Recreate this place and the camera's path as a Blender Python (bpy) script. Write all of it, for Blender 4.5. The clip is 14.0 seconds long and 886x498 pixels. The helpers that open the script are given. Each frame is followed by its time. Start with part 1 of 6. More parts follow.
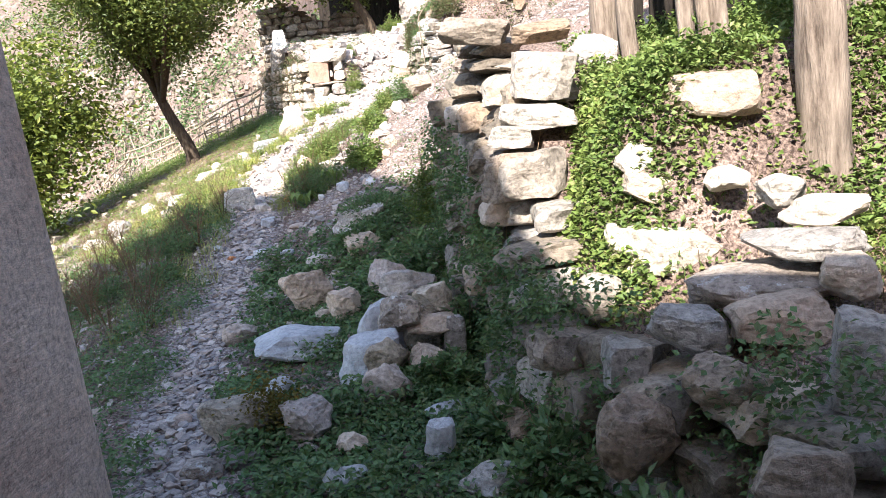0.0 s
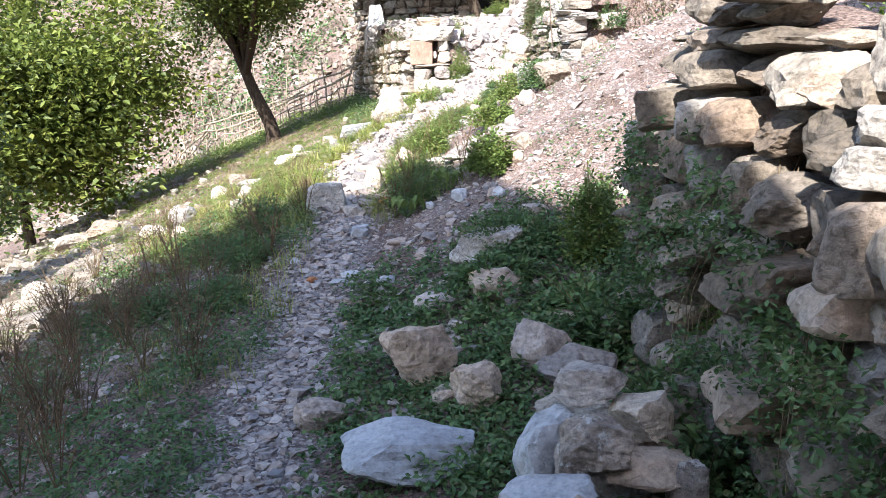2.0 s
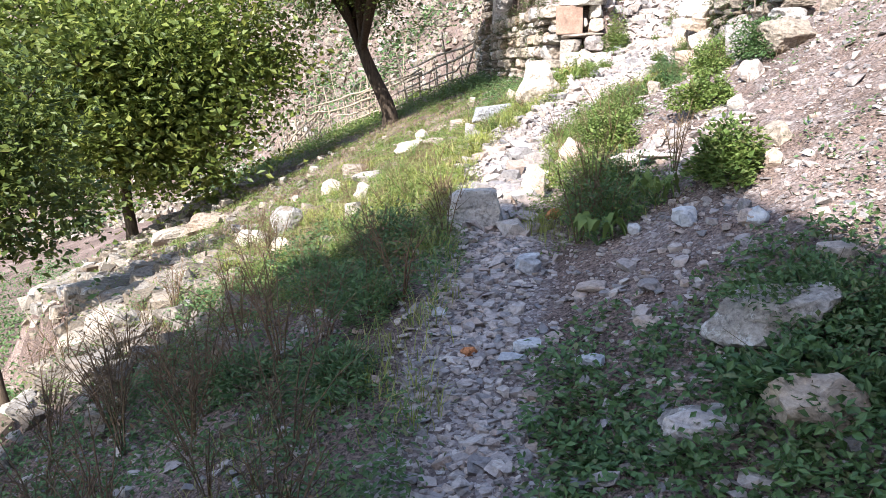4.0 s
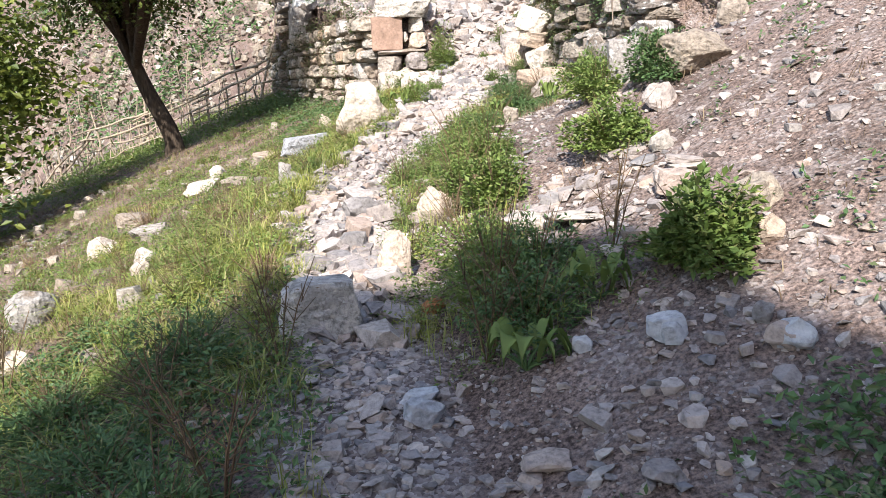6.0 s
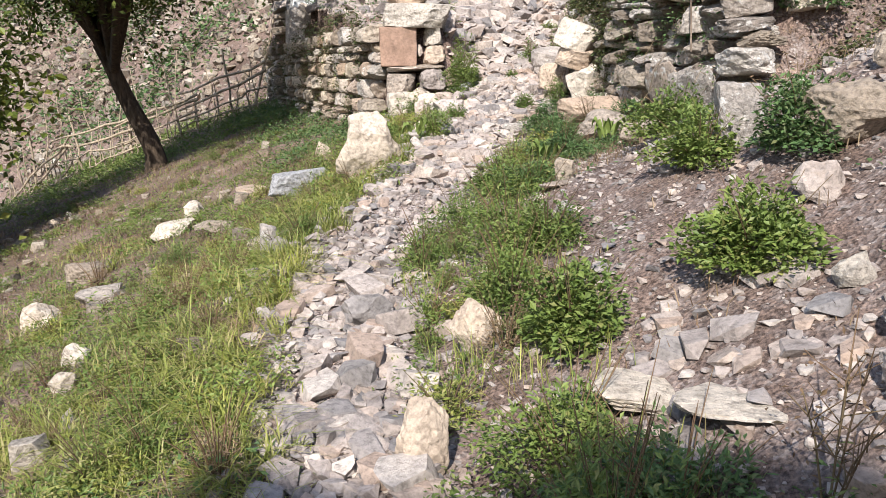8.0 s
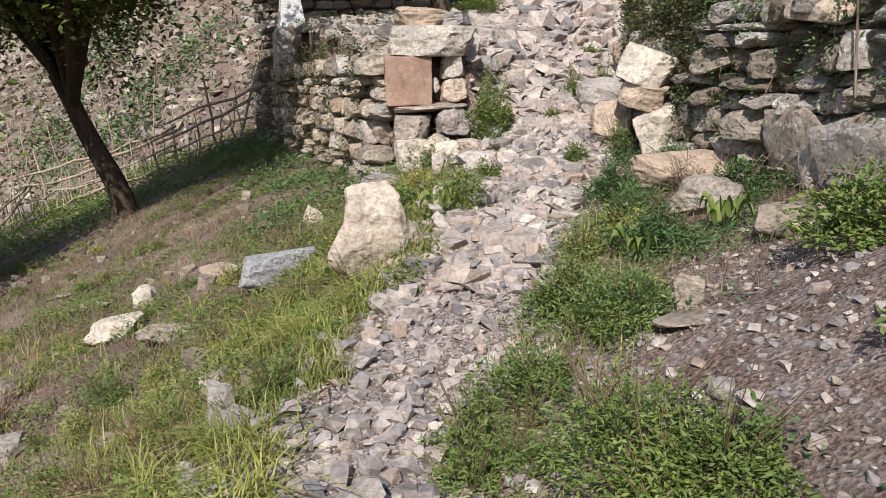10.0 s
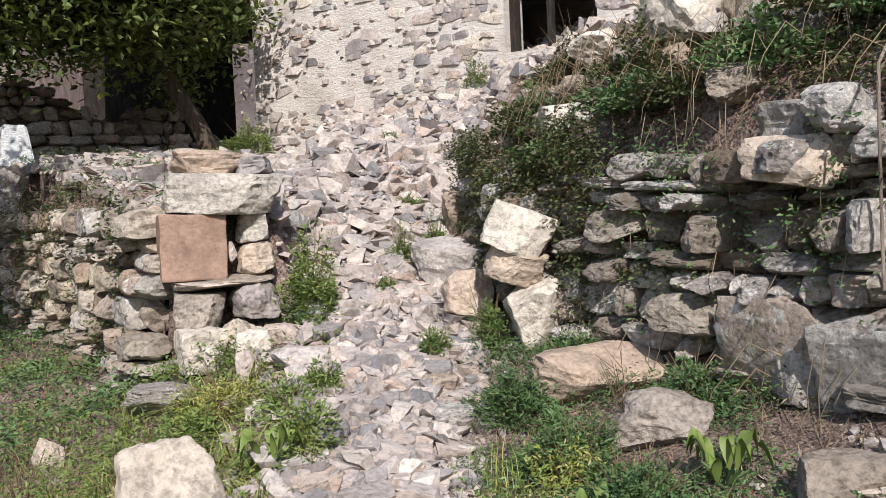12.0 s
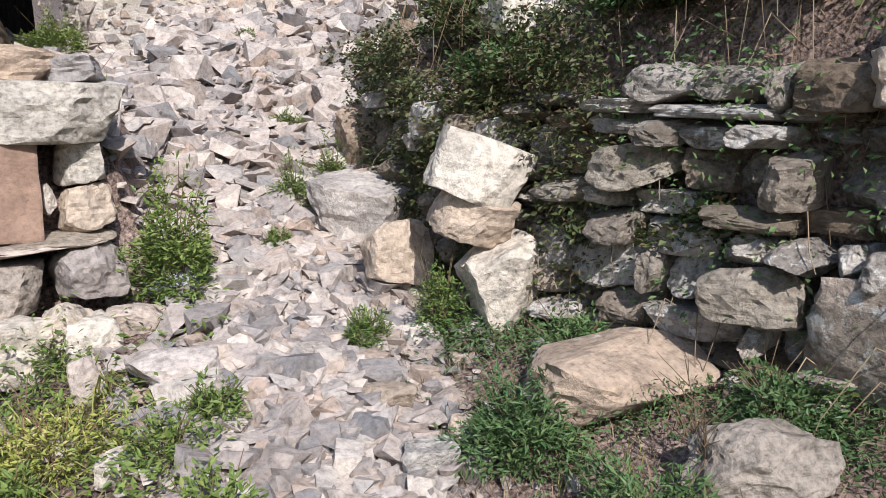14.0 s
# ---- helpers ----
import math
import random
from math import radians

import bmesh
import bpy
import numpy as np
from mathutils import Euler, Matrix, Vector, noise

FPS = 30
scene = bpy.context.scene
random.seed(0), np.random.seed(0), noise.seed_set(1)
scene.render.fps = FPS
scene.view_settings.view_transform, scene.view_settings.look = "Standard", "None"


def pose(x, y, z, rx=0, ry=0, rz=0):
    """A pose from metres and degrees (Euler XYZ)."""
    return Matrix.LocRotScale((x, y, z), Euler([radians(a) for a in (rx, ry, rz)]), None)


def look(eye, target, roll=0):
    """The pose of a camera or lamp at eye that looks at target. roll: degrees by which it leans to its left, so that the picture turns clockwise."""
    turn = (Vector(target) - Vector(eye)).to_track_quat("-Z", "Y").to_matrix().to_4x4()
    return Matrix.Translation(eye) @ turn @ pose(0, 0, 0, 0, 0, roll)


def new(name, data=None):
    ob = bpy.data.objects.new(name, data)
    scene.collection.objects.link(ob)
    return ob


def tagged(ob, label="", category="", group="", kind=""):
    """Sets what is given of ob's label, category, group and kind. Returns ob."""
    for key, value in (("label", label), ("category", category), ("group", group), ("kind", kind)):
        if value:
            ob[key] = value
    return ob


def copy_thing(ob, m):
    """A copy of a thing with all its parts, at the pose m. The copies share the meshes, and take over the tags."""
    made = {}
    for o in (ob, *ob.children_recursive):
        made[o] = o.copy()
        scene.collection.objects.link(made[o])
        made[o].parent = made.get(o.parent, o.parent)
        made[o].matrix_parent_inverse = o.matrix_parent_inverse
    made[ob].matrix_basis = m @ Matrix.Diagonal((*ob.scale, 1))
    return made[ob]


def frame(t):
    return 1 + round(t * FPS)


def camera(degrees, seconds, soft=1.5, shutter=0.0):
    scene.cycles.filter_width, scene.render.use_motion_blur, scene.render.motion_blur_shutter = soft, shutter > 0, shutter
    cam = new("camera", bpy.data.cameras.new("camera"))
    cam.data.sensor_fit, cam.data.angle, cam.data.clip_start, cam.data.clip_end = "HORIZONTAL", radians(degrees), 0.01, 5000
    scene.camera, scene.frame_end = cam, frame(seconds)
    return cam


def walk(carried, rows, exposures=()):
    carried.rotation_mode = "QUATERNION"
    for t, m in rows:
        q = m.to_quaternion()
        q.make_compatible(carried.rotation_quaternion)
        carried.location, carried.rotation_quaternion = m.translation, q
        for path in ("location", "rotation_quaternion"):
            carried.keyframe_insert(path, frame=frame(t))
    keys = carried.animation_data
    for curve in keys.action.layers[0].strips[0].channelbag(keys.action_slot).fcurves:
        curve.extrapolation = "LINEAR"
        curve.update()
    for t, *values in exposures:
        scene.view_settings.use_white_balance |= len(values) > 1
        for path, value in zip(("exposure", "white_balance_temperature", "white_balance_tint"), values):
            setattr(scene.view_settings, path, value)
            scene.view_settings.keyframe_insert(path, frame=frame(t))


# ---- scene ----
cam = camera(57.8, 14.0, soft=0.75)
PATH = [
    (0, (-0.021, 0.035, 1.468), (-0.062, 1.994, 1.067), -6.6),
    (0.5, (-0.214, 0.436, 1.44), (-0.225, 2.396, 1.042), -5.0),
    (1, (-0.295, 0.93, 1.43), (-0.355, 2.888, 1.03), -2.6),
    (1.5, (-0.417, 1.349, 1.388), (-0.627, 3.297, 0.991), -2.7),
    (2, (-0.587, 1.817, 1.435), (-0.793, 3.764, 1.029), -2.3),
    (2.5, (-0.708, 2.261, 1.385), (-1.106, 4.17, 0.94), -1.1),
    (2.7, (-0.767, 2.425, 1.41), (-1.213, 4.322, 0.961), -2.0),
    (4.8, (-1.641, 4.308, 1.367), (-2.104, 6.203, 0.929), -2.7),
    (5, (-1.704, 4.431, 1.37), (-2.071, 6.346, 0.928), -1.7),
    (5.5, (-1.766, 4.9, 1.422), (-1.749, 6.852, 0.988), -1.7),
    (6, (-1.812, 5.286, 1.437), (-1.78, 7.24, 1.01), -2.8),
    (6.5, (-1.846, 5.689, 1.533), (-1.71, 7.638, 1.105), -3.1),
    (7, (-1.828, 6.068, 1.565), (-1.677, 8.015, 1.132), -1.9),
    (7.5, (-1.871, 6.439, 1.596), (-1.839, 8.391, 1.163), -1.9),
    (7.7, (-1.896, 6.606, 1.633), (-1.884, 8.556, 1.191), -1.9),
    (8, (-1.949, 6.789, 1.689), (-1.913, 8.741, 1.251), -1.7),
    (8.2, (-1.946, 6.926, 1.677), (-1.91, 8.877, 1.24), -1.5),
    (10.3, (-2.118, 8.812, 1.916), (-2.077, 10.77, 1.512), -2.9),
    (10.5, (-2.137, 8.943, 1.926), (-2.108, 10.901, 1.517), -4.8),
    (11, (-2.266, 9.383, 1.929), (-2.165, 11.369, 1.716), -3.5),
    (11.5, (-2.349, 9.742, 2.01), (-2.011, 11.702, 1.802), -0.5),
    (12, (-2.324, 10.16, 2.078), (-1.67, 12.047, 1.969), -2.6),
    (12.5, (-2.351, 10.434, 2.073), (-1.522, 12.25, 1.963), -1.8),
    (13, (-2.459, 10.778, 2.128), (-1.523, 12.54, 1.991), -1.6),
    (13.5, (-2.387, 11.119, 2.098), (-1.431, 12.861, 1.869), -1.3),
    (13.6, (-2.355, 11.191, 2.107), (-1.387, 12.922, 1.848), -1.2),
    (14, (-2.261, 11.45, 2.166), (-1.246, 13.137, 1.815), -2.1),
]
walk(cam, [(t, look(eye, target, roll)) for t, eye, target, roll in PATH],
     [(0, 2.3, 6450, 10), (1.5, 2.17, 6250, 10), (2.7, 2.1, 6050, 10), (5, 1.78, 6250, 10), (8, 1.18, 6500, 10),
      (10.3, 0.8, 6500, 10), (12, 0.88, 6300, 10), (14, 0.95, 6150, 10)])

# ---------------------------------------------------------------- light
SUN_TRAVEL = Vector((0.22, 0.96, -0.85)).normalized()
world = bpy.data.worlds.new("sky")
scene.world = world
world.use_nodes = True
wn = world.node_tree.nodes
sky = wn.new("ShaderNodeTexSky")
sky.sky_type, sky.sun_disc = "NISHITA", False
sky.sun_elevation, sky.sun_rotation = math.asin(-SUN_TRAVEL.z), math.pi + 0.225
world.node_tree.links.new(sky.outputs[0], wn["Background"].inputs[0])
wn["Background"].inputs[1].default_value = 0.115
sun_data = bpy.data.lights.new("sun", "SUN")
sun_data.energy, sun_data.angle, sun_data.color = 3.5, radians(0.53), (1.0, 0.955, 0.89)
sun = new("sun", sun_data)
sun.matrix_world = Matrix.Translation((0, 0, 20)) @ SUN_TRAVEL.to_track_quat("-Z", "Y").to_matrix().to_4x4()

# ---------------------------------------------------------------- materials
def material(name, rough=0.9, spec=0.3):
    m = bpy.data.materials.new(name)
    m.use_nodes = True
    b = m.node_tree.nodes["Principled BSDF"]
    b.inputs["Roughness"].default_value = rough
    b.inputs["Specular IOR Level"].default_value = spec
    return m, m.node_tree.nodes, m.node_tree.links, b


def noise_at(n, l, scale, detail=6, rough=0.6, coord=None, stretch=None):
    if coord is None:
        coord = n.new("ShaderNodeNewGeometry").outputs["Position"]
    if stretch:
        mp = n.new("ShaderNodeMapping")
        mp.inputs["Scale"].default_value = stretch
        l.new(coord, mp.inputs[0])
        coord = mp.outputs[0]
    t = n.new("ShaderNodeTexNoise")
    t.inputs["Scale"].default_value, t.inputs["Detail"].default_value, t.inputs["Roughness"].default_value = scale, detail, rough
    l.new(coord, t.inputs["Vector"])
    return t.outputs["Fac"]


def ramp(n, l, fac, stops):
    r = n.new("ShaderNodeValToRGB")
    e = r.color_ramp.elements
    while len(e) < len(stops):
        e.new(0.5)
    for k, (p, c) in zip(e, stops):
        k.position, k.color = p, (*c, 1)
    l.new(fac, r.inputs[0])
    return r.outputs[0]


def mix(n, l, fac, a, b, mode="MIX"):
    m = n.new("ShaderNodeMix")
    m.data_type, m.blend_type = "RGBA", mode
    for s, v in ((m.inputs[0], fac), (m.inputs[6], a), (m.inputs[7], b)):
        if isinstance(v, (int, float)):
            s.default_value = v
        elif isinstance(v, tuple):
            s.default_value = (*v, 1)
        else:
            l.new(v, s)
    return m.outputs[2]


def bump(n, l, b, height, strength, distance):
    k = n.new("ShaderNodeBump")
    k.inputs["Strength"].default_value, k.inputs["Distance"].default_value = strength, distance
    l.new(height, k.inputs["Height"])
    l.new(k.outputs[0], b.inputs["Normal"])


def stone_material(name, tones, island=False, stain=(0.20, 0.13, 0.07), stain_from=0.62, scale=1.0, lichen=None, layered=0.0, relief=1.0, grit=0.85):
    """Weathered rock: one tone a stone, mottled, with stains and fine grain."""
    m, n, l, b = material(name, 0.88, 0.25)
    pick = n.new("ShaderNodeNewGeometry").outputs["Random Per Island"] if island else n.new("ShaderNodeObjectInfo").outputs["Random"]
    k = len(tones)
    tone = ramp(n, l, pick, [(i / (k - 1), c) for i, c in enumerate(tones)])
    big = noise_at(n, l, 5 * scale, 5, 0.62)
    fine = noise_at(n, l, 38 * scale, 8, 0.7)
    mott = ramp(n, l, big, [(0.3, (0.62, 0.61, 0.60)), (0.52, (1, 1, 1)), (0.72, (1.14, 1.12, 1.08))])
    c = mix(n, l, 0.9, tone, mott, "MULTIPLY")
    grain = ramp(n, l, fine, [(0.34, (0.36, 0.35, 0.34)), (0.5, (0.98, 0.98, 0.98)), (0.66, (1.36, 1.35, 1.33))])
    c = mix(n, l, grit, c, grain, "MULTIPLY")
    st = ramp(n, l, noise_at(n, l, 3.1 * scale, 7, 0.7), [(stain_from, (0, 0, 0)), (stain_from + 0.14, (0.75, 0.75, 0.75))])
    c = mix(n, l, st, c, stain)
    if lichen:
        li = ramp(n, l, noise_at(n, l, 14 * scale, 6, 0.75), [(0.56, (0, 0, 0)), (0.62, (0.8, 0.8, 0.8))])
        c = mix(n, l, li, c, lichen)
    l.new(c, b.inputs["Base Color"])
    h = mix(n, l, 0.45, noise_at(n, l, 16 * scale, 8, 0.7), fine)
    if layered:
        h = mix(n, l, layered, h, noise_at(n, l, 9 * scale, 6, 0.6, stretch=(1, 1, 4)))
    bump(n, l, b, h, 1.0, 0.045 * relief / scale)
    return m


def leaf_material(name, tones, rough=0.55, through_light=0.26):
    m, n, l, b = material(name, rough, 0.35)
    pick = n.new("ShaderNodeNewGeometry").outputs["Random Per Island"]
    k = len(tones)
    tone = ramp(n, l, pick, [(i / (k - 1), c) for i, c in enumerate(tones)])
    patch = ramp(n, l, noise_at(n, l, 1.7, 4), [(0.3, (0.7, 0.75, 0.7)), (0.7, (1.2, 1.12, 1.0))])
    c = mix(n, l, 1.0, tone, patch, "MULTIPLY")
    l.new(c, b.inputs["Base Color"])
    tr = n.new("ShaderNodeBsdfTranslucent")
    l.new(c, tr.inputs[0])
    ms = n.new("ShaderNodeMixShader")
    ms.inputs[0].default_value = through_light
    l.new(b.outputs[0], ms.inputs[1])
    l.new(tr.outputs[0], ms.inputs[2])
    l.new(ms.outputs[0], n["Material Output"].inputs[0])
    return m


def bark_material(name, dark, pale, scale=1.0):
    m, n, l, b = material(name, 0.95, 0.15)
    f = noise_at(n, l, 26 * scale, 7, 0.7, stretch=(1, 1, 0.16))
    c = ramp(n, l, f, [(0.32, dark), (0.68, pale)])
    c = mix(n, l, 0.6, c, ramp(n, l, noise_at(n, l, 4 * scale, 4), [(0.3, (0.6, 0.6, 0.6)), (0.7, (1.15, 1.12, 1.1))]), "MULTIPLY")
    l.new(c, b.inputs["Base Color"])
    bump(n, l, b, f, 1.0, 0.03)
    return m


def ground_material():
    m, n, l, b = material("earth", 0.97, 0.12)
    big = noise_at(n, l, 1.3, 6, 0.65)
    fine = noise_at(n, l, 30, 8, 0.72)
    soil = ramp(n, l, big, [(0.3, (0.085, 0.06, 0.05)), (0.5, (0.16, 0.115, 0.097)), (0.7, (0.26, 0.195, 0.17))])
    litter = ramp(n, l, noise_at(n, l, 60, 5, 0.7), [(0.40, (0.32, 0.30, 0.28)), (0.5, (1, 1, 1)), (0.64, (1.9, 1.85, 1.75))])
    soil = mix(n, l, 0.9, soil, litter, "MULTIPLY")
    vor = n.new("ShaderNodeTexVoronoi")
    vor.inputs["Scale"].default_value = 62
    l.new(n.new("ShaderNodeNewGeometry").outputs["Position"], vor.inputs["Vector"])
    sep = n.new("ShaderNodeSeparateColor")
    l.new(vor.outputs["Color"], sep.inputs[0])
    grit = ramp(n, l, sep.outputs[0], [(0.0, (0.12, 0.092, 0.082)), (0.5, (0.25, 0.20, 0.182)), (1.0, (0.44, 0.385, 0.36))])
    grit = mix(n, l, 0.8, grit, ramp(n, l, fine, [(0.3, (0.55, 0.55, 0.55)), (0.7, (1.15, 1.15, 1.15))]), "MULTIPLY")
    at = n.new("ShaderNodeAttribute")
    at.attribute_name = "gravel"
    mask = n.new("ShaderNodeMath")
    mask.operation = "ADD"
    l.new(at.outputs["Fac"], mask.inputs[0])
    l.new(noise_at(n, l, 7, 5, 0.7), mask.inputs[1])
    edge = ramp(n, l, mask.outputs[0], [(0.72, (0, 0, 0)), (0.98, (1, 1, 1))])
    l.new(mix(n, l, edge, soil, grit), b.inputs["Base Color"])
    h = mix(n, l, 0.35, fine, vor.outputs["Distance"])
    bump(n, l, b, h, 1.0, 0.022)
    return m


def plaster_material(name, tones, scale=1.0, grit=1.0):
    m, n, l, b = material(name, 0.95, 0.15)
    c = ramp(n, l, noise_at(n, l, 2.2 * scale, 8, 0.7), [(0.3, tones[0]), (0.5, tones[1]), (0.72, tones[2])])
    grain = noise_at(n, l, 55 * scale, 8, 0.85)
    c = mix(n, l, 0.9 * grit, c, ramp(n, l, grain, [(0.36, (0.38, 0.37, 0.36)), (0.5, (0.95, 0.95, 0.95)), (0.66, (1.4, 1.38, 1.35))]), "MULTIPLY")
    l.new(c, b.inputs["Base Color"])
    bump(n, l, b, mix(n, l, 0.25, noise_at(n, l, 12 * scale, 7, 0.7, stretch=(1, 1, 2.5)), grain), 1.0, 0.05)
    return m


PALE = [(0.22, 0.192, 0.182), (0.385, 0.325, 0.29), (0.44, 0.38, 0.345), (0.35, 0.265, 0.215), (0.51, 0.445, 0.395), (0.195, 0.183, 0.184), (0.40, 0.335, 0.30), (0.29, 0.26, 0.25)]
WARM = [(0.27, 0.22, 0.175), (0.38, 0.315, 0.25), (0.43, 0.385, 0.335), (0.30, 0.215, 0.15), (0.34, 0.315, 0.29), (0.42, 0.34, 0.25)]
GREY = [(0.26, 0.225, 0.20), (0.38, 0.34, 0.305), (0.50, 0.455, 0.415), (0.34, 0.265, 0.21), (0.43, 0.39, 0.355), (0.28, 0.245, 0.22)]
DULL = [(0.14, 0.115, 0.09), (0.24, 0.195, 0.15), (0.33, 0.285, 0.235), (0.19, 0.14, 0.10), (0.27, 0.24, 0.21)]
M_PATH = stone_material("path_stone", PALE, stain_from=0.63, relief=0.5, grit=0.65)
M_PATH_I = stone_material("path_chips", PALE, island=True, stain_from=0.65, relief=0.45, grit=0.6)
M_WARM = stone_material("warm_stone", WARM, layered=0.2)
M_DULL_I = stone_material("dull_rubble", DULL + WARM[:3], island=True, layered=0.15)
M_WARM_I = stone_material("warm_rubble", WARM, island=True, layered=0.15)
M_DULL = stone_material("dull_wall_stone", DULL, layered=0.2, stain=(0.09, 0.065, 0.045), stain_from=0.55)
M_GREY = stone_material("grey_lichen_stone", GREY, lichen=(0.62, 0.60, 0.57), stain=(0.08, 0.06, 0.045), stain_from=0.6)
M_WHITE = stone_material("white_stone", [(0.53, 0.455, 0.375), (0.56, 0.495, 0.425), (0.50, 0.405, 0.315)], stain=(0.44, 0.31, 0.20), stain_from=0.6, scale=0.8, relief=0.65, grit=0.7)
M_RED = stone_material("red_sandstone", [(0.285, 0.18, 0.13), (0.30, 0.195, 0.145)], stain=(0.44, 0.33, 0.27), scale=0.9, relief=0.35, grit=0.4)
M_ORANGE = stone_material("orange_stone", [(0.44, 0.17, 0.075), (0.50, 0.22, 0.10)], stain=(0.25, 0.10, 0.05), scale=2)
M_BLUE = stone_material("bluish_slate", [(0.42, 0.42, 0.435), (0.52, 0.515, 0.52), (0.35, 0.35, 0.36)], stain_from=0.7, relief=0.5, grit=0.5)
M_TAN = stone_material("tan_sandstone", [(0.46, 0.355, 0.275), (0.52, 0.425, 0.34), (0.39, 0.295, 0.225)], stain=(0.27, 0.185, 0.13), relief=0.6, grit=0.6)
M_SLATE = stone_material("smooth_grey_stone", [(0.31, 0.31, 0.32), (0.37, 0.365, 0.37)], stain_from=0.72)
M_EARTH = ground_material()
M_RENDER = plaster_material("rough_render", ((0.62, 0.505, 0.435), (0.75, 0.64, 0.565), (0.80, 0.72, 0.65)))
M_MUD = plaster_material("mud_plaster", ((0.42, 0.36, 0.31), (0.56, 0.50, 0.45), (0.65, 0.595, 0.545)), 0.8, 0.4)
M_LIME = plaster_material("lime_plaster", ((0.66, 0.66, 0.66), (0.78, 0.78, 0.77), (0.84, 0.84, 0.83)), 2)
M_BARK = bark_material("dark_bark", (0.035, 0.026, 0.02), (0.12, 0.09, 0.065))
M_WOOD = bark_material("weathered_wood", (0.09, 0.065, 0.05), (0.40, 0.32, 0.255))
M_STICK = bark_material("dry_sticks", (0.26, 0.20, 0.14), (0.56, 0.47, 0.36), 2)
# one near-black tone for shed, lean-to, some poles and window timbers
M_DARKWOOD = bark_material("near_black_timber", (0.012, 0.01, 0.009), (0.05, 0.04, 0.033))
M_GRASS = leaf_material("grass", [(0.15, 0.19, 0.045), (0.23, 0.27, 0.06), (0.34, 0.35, 0.10), (0.19, 0.23, 0.05), (0.40, 0.35, 0.18), (0.26, 0.29, 0.07)])
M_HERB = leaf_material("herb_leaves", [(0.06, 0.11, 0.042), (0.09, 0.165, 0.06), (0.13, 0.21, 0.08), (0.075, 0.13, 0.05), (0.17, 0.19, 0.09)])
M_DARK = leaf_material("dark_creeper_leaves", [(0.045, 0.065, 0.024), (0.07, 0.095, 0.034), (0.10, 0.12, 0.045), (0.09, 0.075, 0.04), (0.13, 0.10, 0.06)])
M_BUSH = leaf_material("bush_leaves", [(0.09, 0.14, 0.035), (0.135, 0.20, 0.05), (0.19, 0.25, 0.07), (0.11, 0.165, 0.042), (0.25, 0.26, 0.10)])
M_TREE = leaf_material("tree_leaves", [(0.05, 0.072, 0.018), (0.085, 0.118, 0.026), (0.13, 0.165, 0.038), (0.06, 0.09, 0.022), (0.19, 0.21, 0.05)], 0.5, 0.3)
M_WALNUT = leaf_material("broad_tree_leaves", [(0.075, 0.105, 0.024), (0.13, 0.17, 0.036), (0.20, 0.24, 0.05), (0.09, 0.13, 0.028), (0.27, 0.29, 0.07)], 0.5, 0.38)
M_DRY = leaf_material("dry_stalks", [(0.13, 0.085, 0.055), (0.21, 0.15, 0.10), (0.30, 0.23, 0.155), (0.16, 0.10, 0.065)], 0.9, 0.1)
M_RUST = leaf_material("brown_weeds", [(0.11, 0.07, 0.045), (0.17, 0.11, 0.07), (0.14, 0.105, 0.06)], 0.9, 0.1)
M_MOSS = leaf_material("moss", [(0.10, 0.075, 0.012), (0.15, 0.11, 0.02), (0.08, 0.075, 0.015)], 0.9, 0.1)

# ---------------------------------------------------------------- building helpers
def mesh_of(bm, name, smooth=False):
    me = bpy.data.meshes.new(name)
    bm.to_mesh(me)
    bm.free()
    if smooth:
        for p in me.polygons:
            p.use_smooth = True
    return me


def mesh_from(name, verts, faces, mat, smooth=False):
    """A mesh from arrays: verts (n, 3), faces (m, k)."""
    verts, faces = np.asarray(verts, np.float32), np.asarray(faces, np.int32)
    me = bpy.data.meshes.new(name)
    me.vertices.add(len(verts))
    me.vertices.foreach_set("co", verts.ravel())
    k = faces.shape[1]
    me.loops.add(faces.size)
    me.loops.foreach_set("vertex_index", faces.ravel())
    me.polygons.add(len(faces))
    me.polygons.foreach_set("loop_start", np.arange(0, faces.size, k, dtype=np.int32))
    me.polygons.foreach_set("loop_total", np.full(len(faces), k, np.int32))
    me.polygons.foreach_set("use_smooth", np.full(len(faces), smooth))
    me.materials.append(mat)
    me.update(calc_edges=True)
    return me


def part(name, me, parent, label="", mat=None):
    ob = new(name, me)
    if mat and not me.materials:
        me.materials.append(mat)
    ob.parent = parent
    if label:
        ob["label"] = label
    return ob


def curve(v, xs, ys, soft=0.35):
    return sum(np.interp(v + k * soft, xs, ys) for k in (-1, -0.5, 0, 0.5, 1)) / 5


def step(v, a, b):
    t = np.clip((v - a) / (b - a), 0, 1)
    return t * t * (3 - 2 * t)


# ---------------------------------------------------------------- the lie of the land
def path_x(y):
    return curve(y, (-6, 0, 2.2, 4.4, 6.5, 8.8, 11, 12.3, 14.2, 17.5, 20, 24), (.4, -.1, -.98, -1.72, -1.92, -2.2, -2.4, -1.9, -1.2, -.3, .3, .9))


def path_half(y):
    return curve(y, (0, 4, 7, 9, 11, 13, 14.5, 17, 19), (.13, .13, .15, .22, .29, .35, .44, .8, 1.1))


def path_z(y):
    return curve(y, (-30, 0, 2.3, 4.4, 6, 6.8, 8.8, 10.65, 11.4, 12.3, 13, 14, 15, 17.6, 20, 22.5, 30, 60),
                 (-1.5, -.03, -.1, -.1, .04, .18, .43, .62, .73, .93, 1.1, 1.3, 1.6, 2.65, 3.2, 3.5, 5.5, 18))


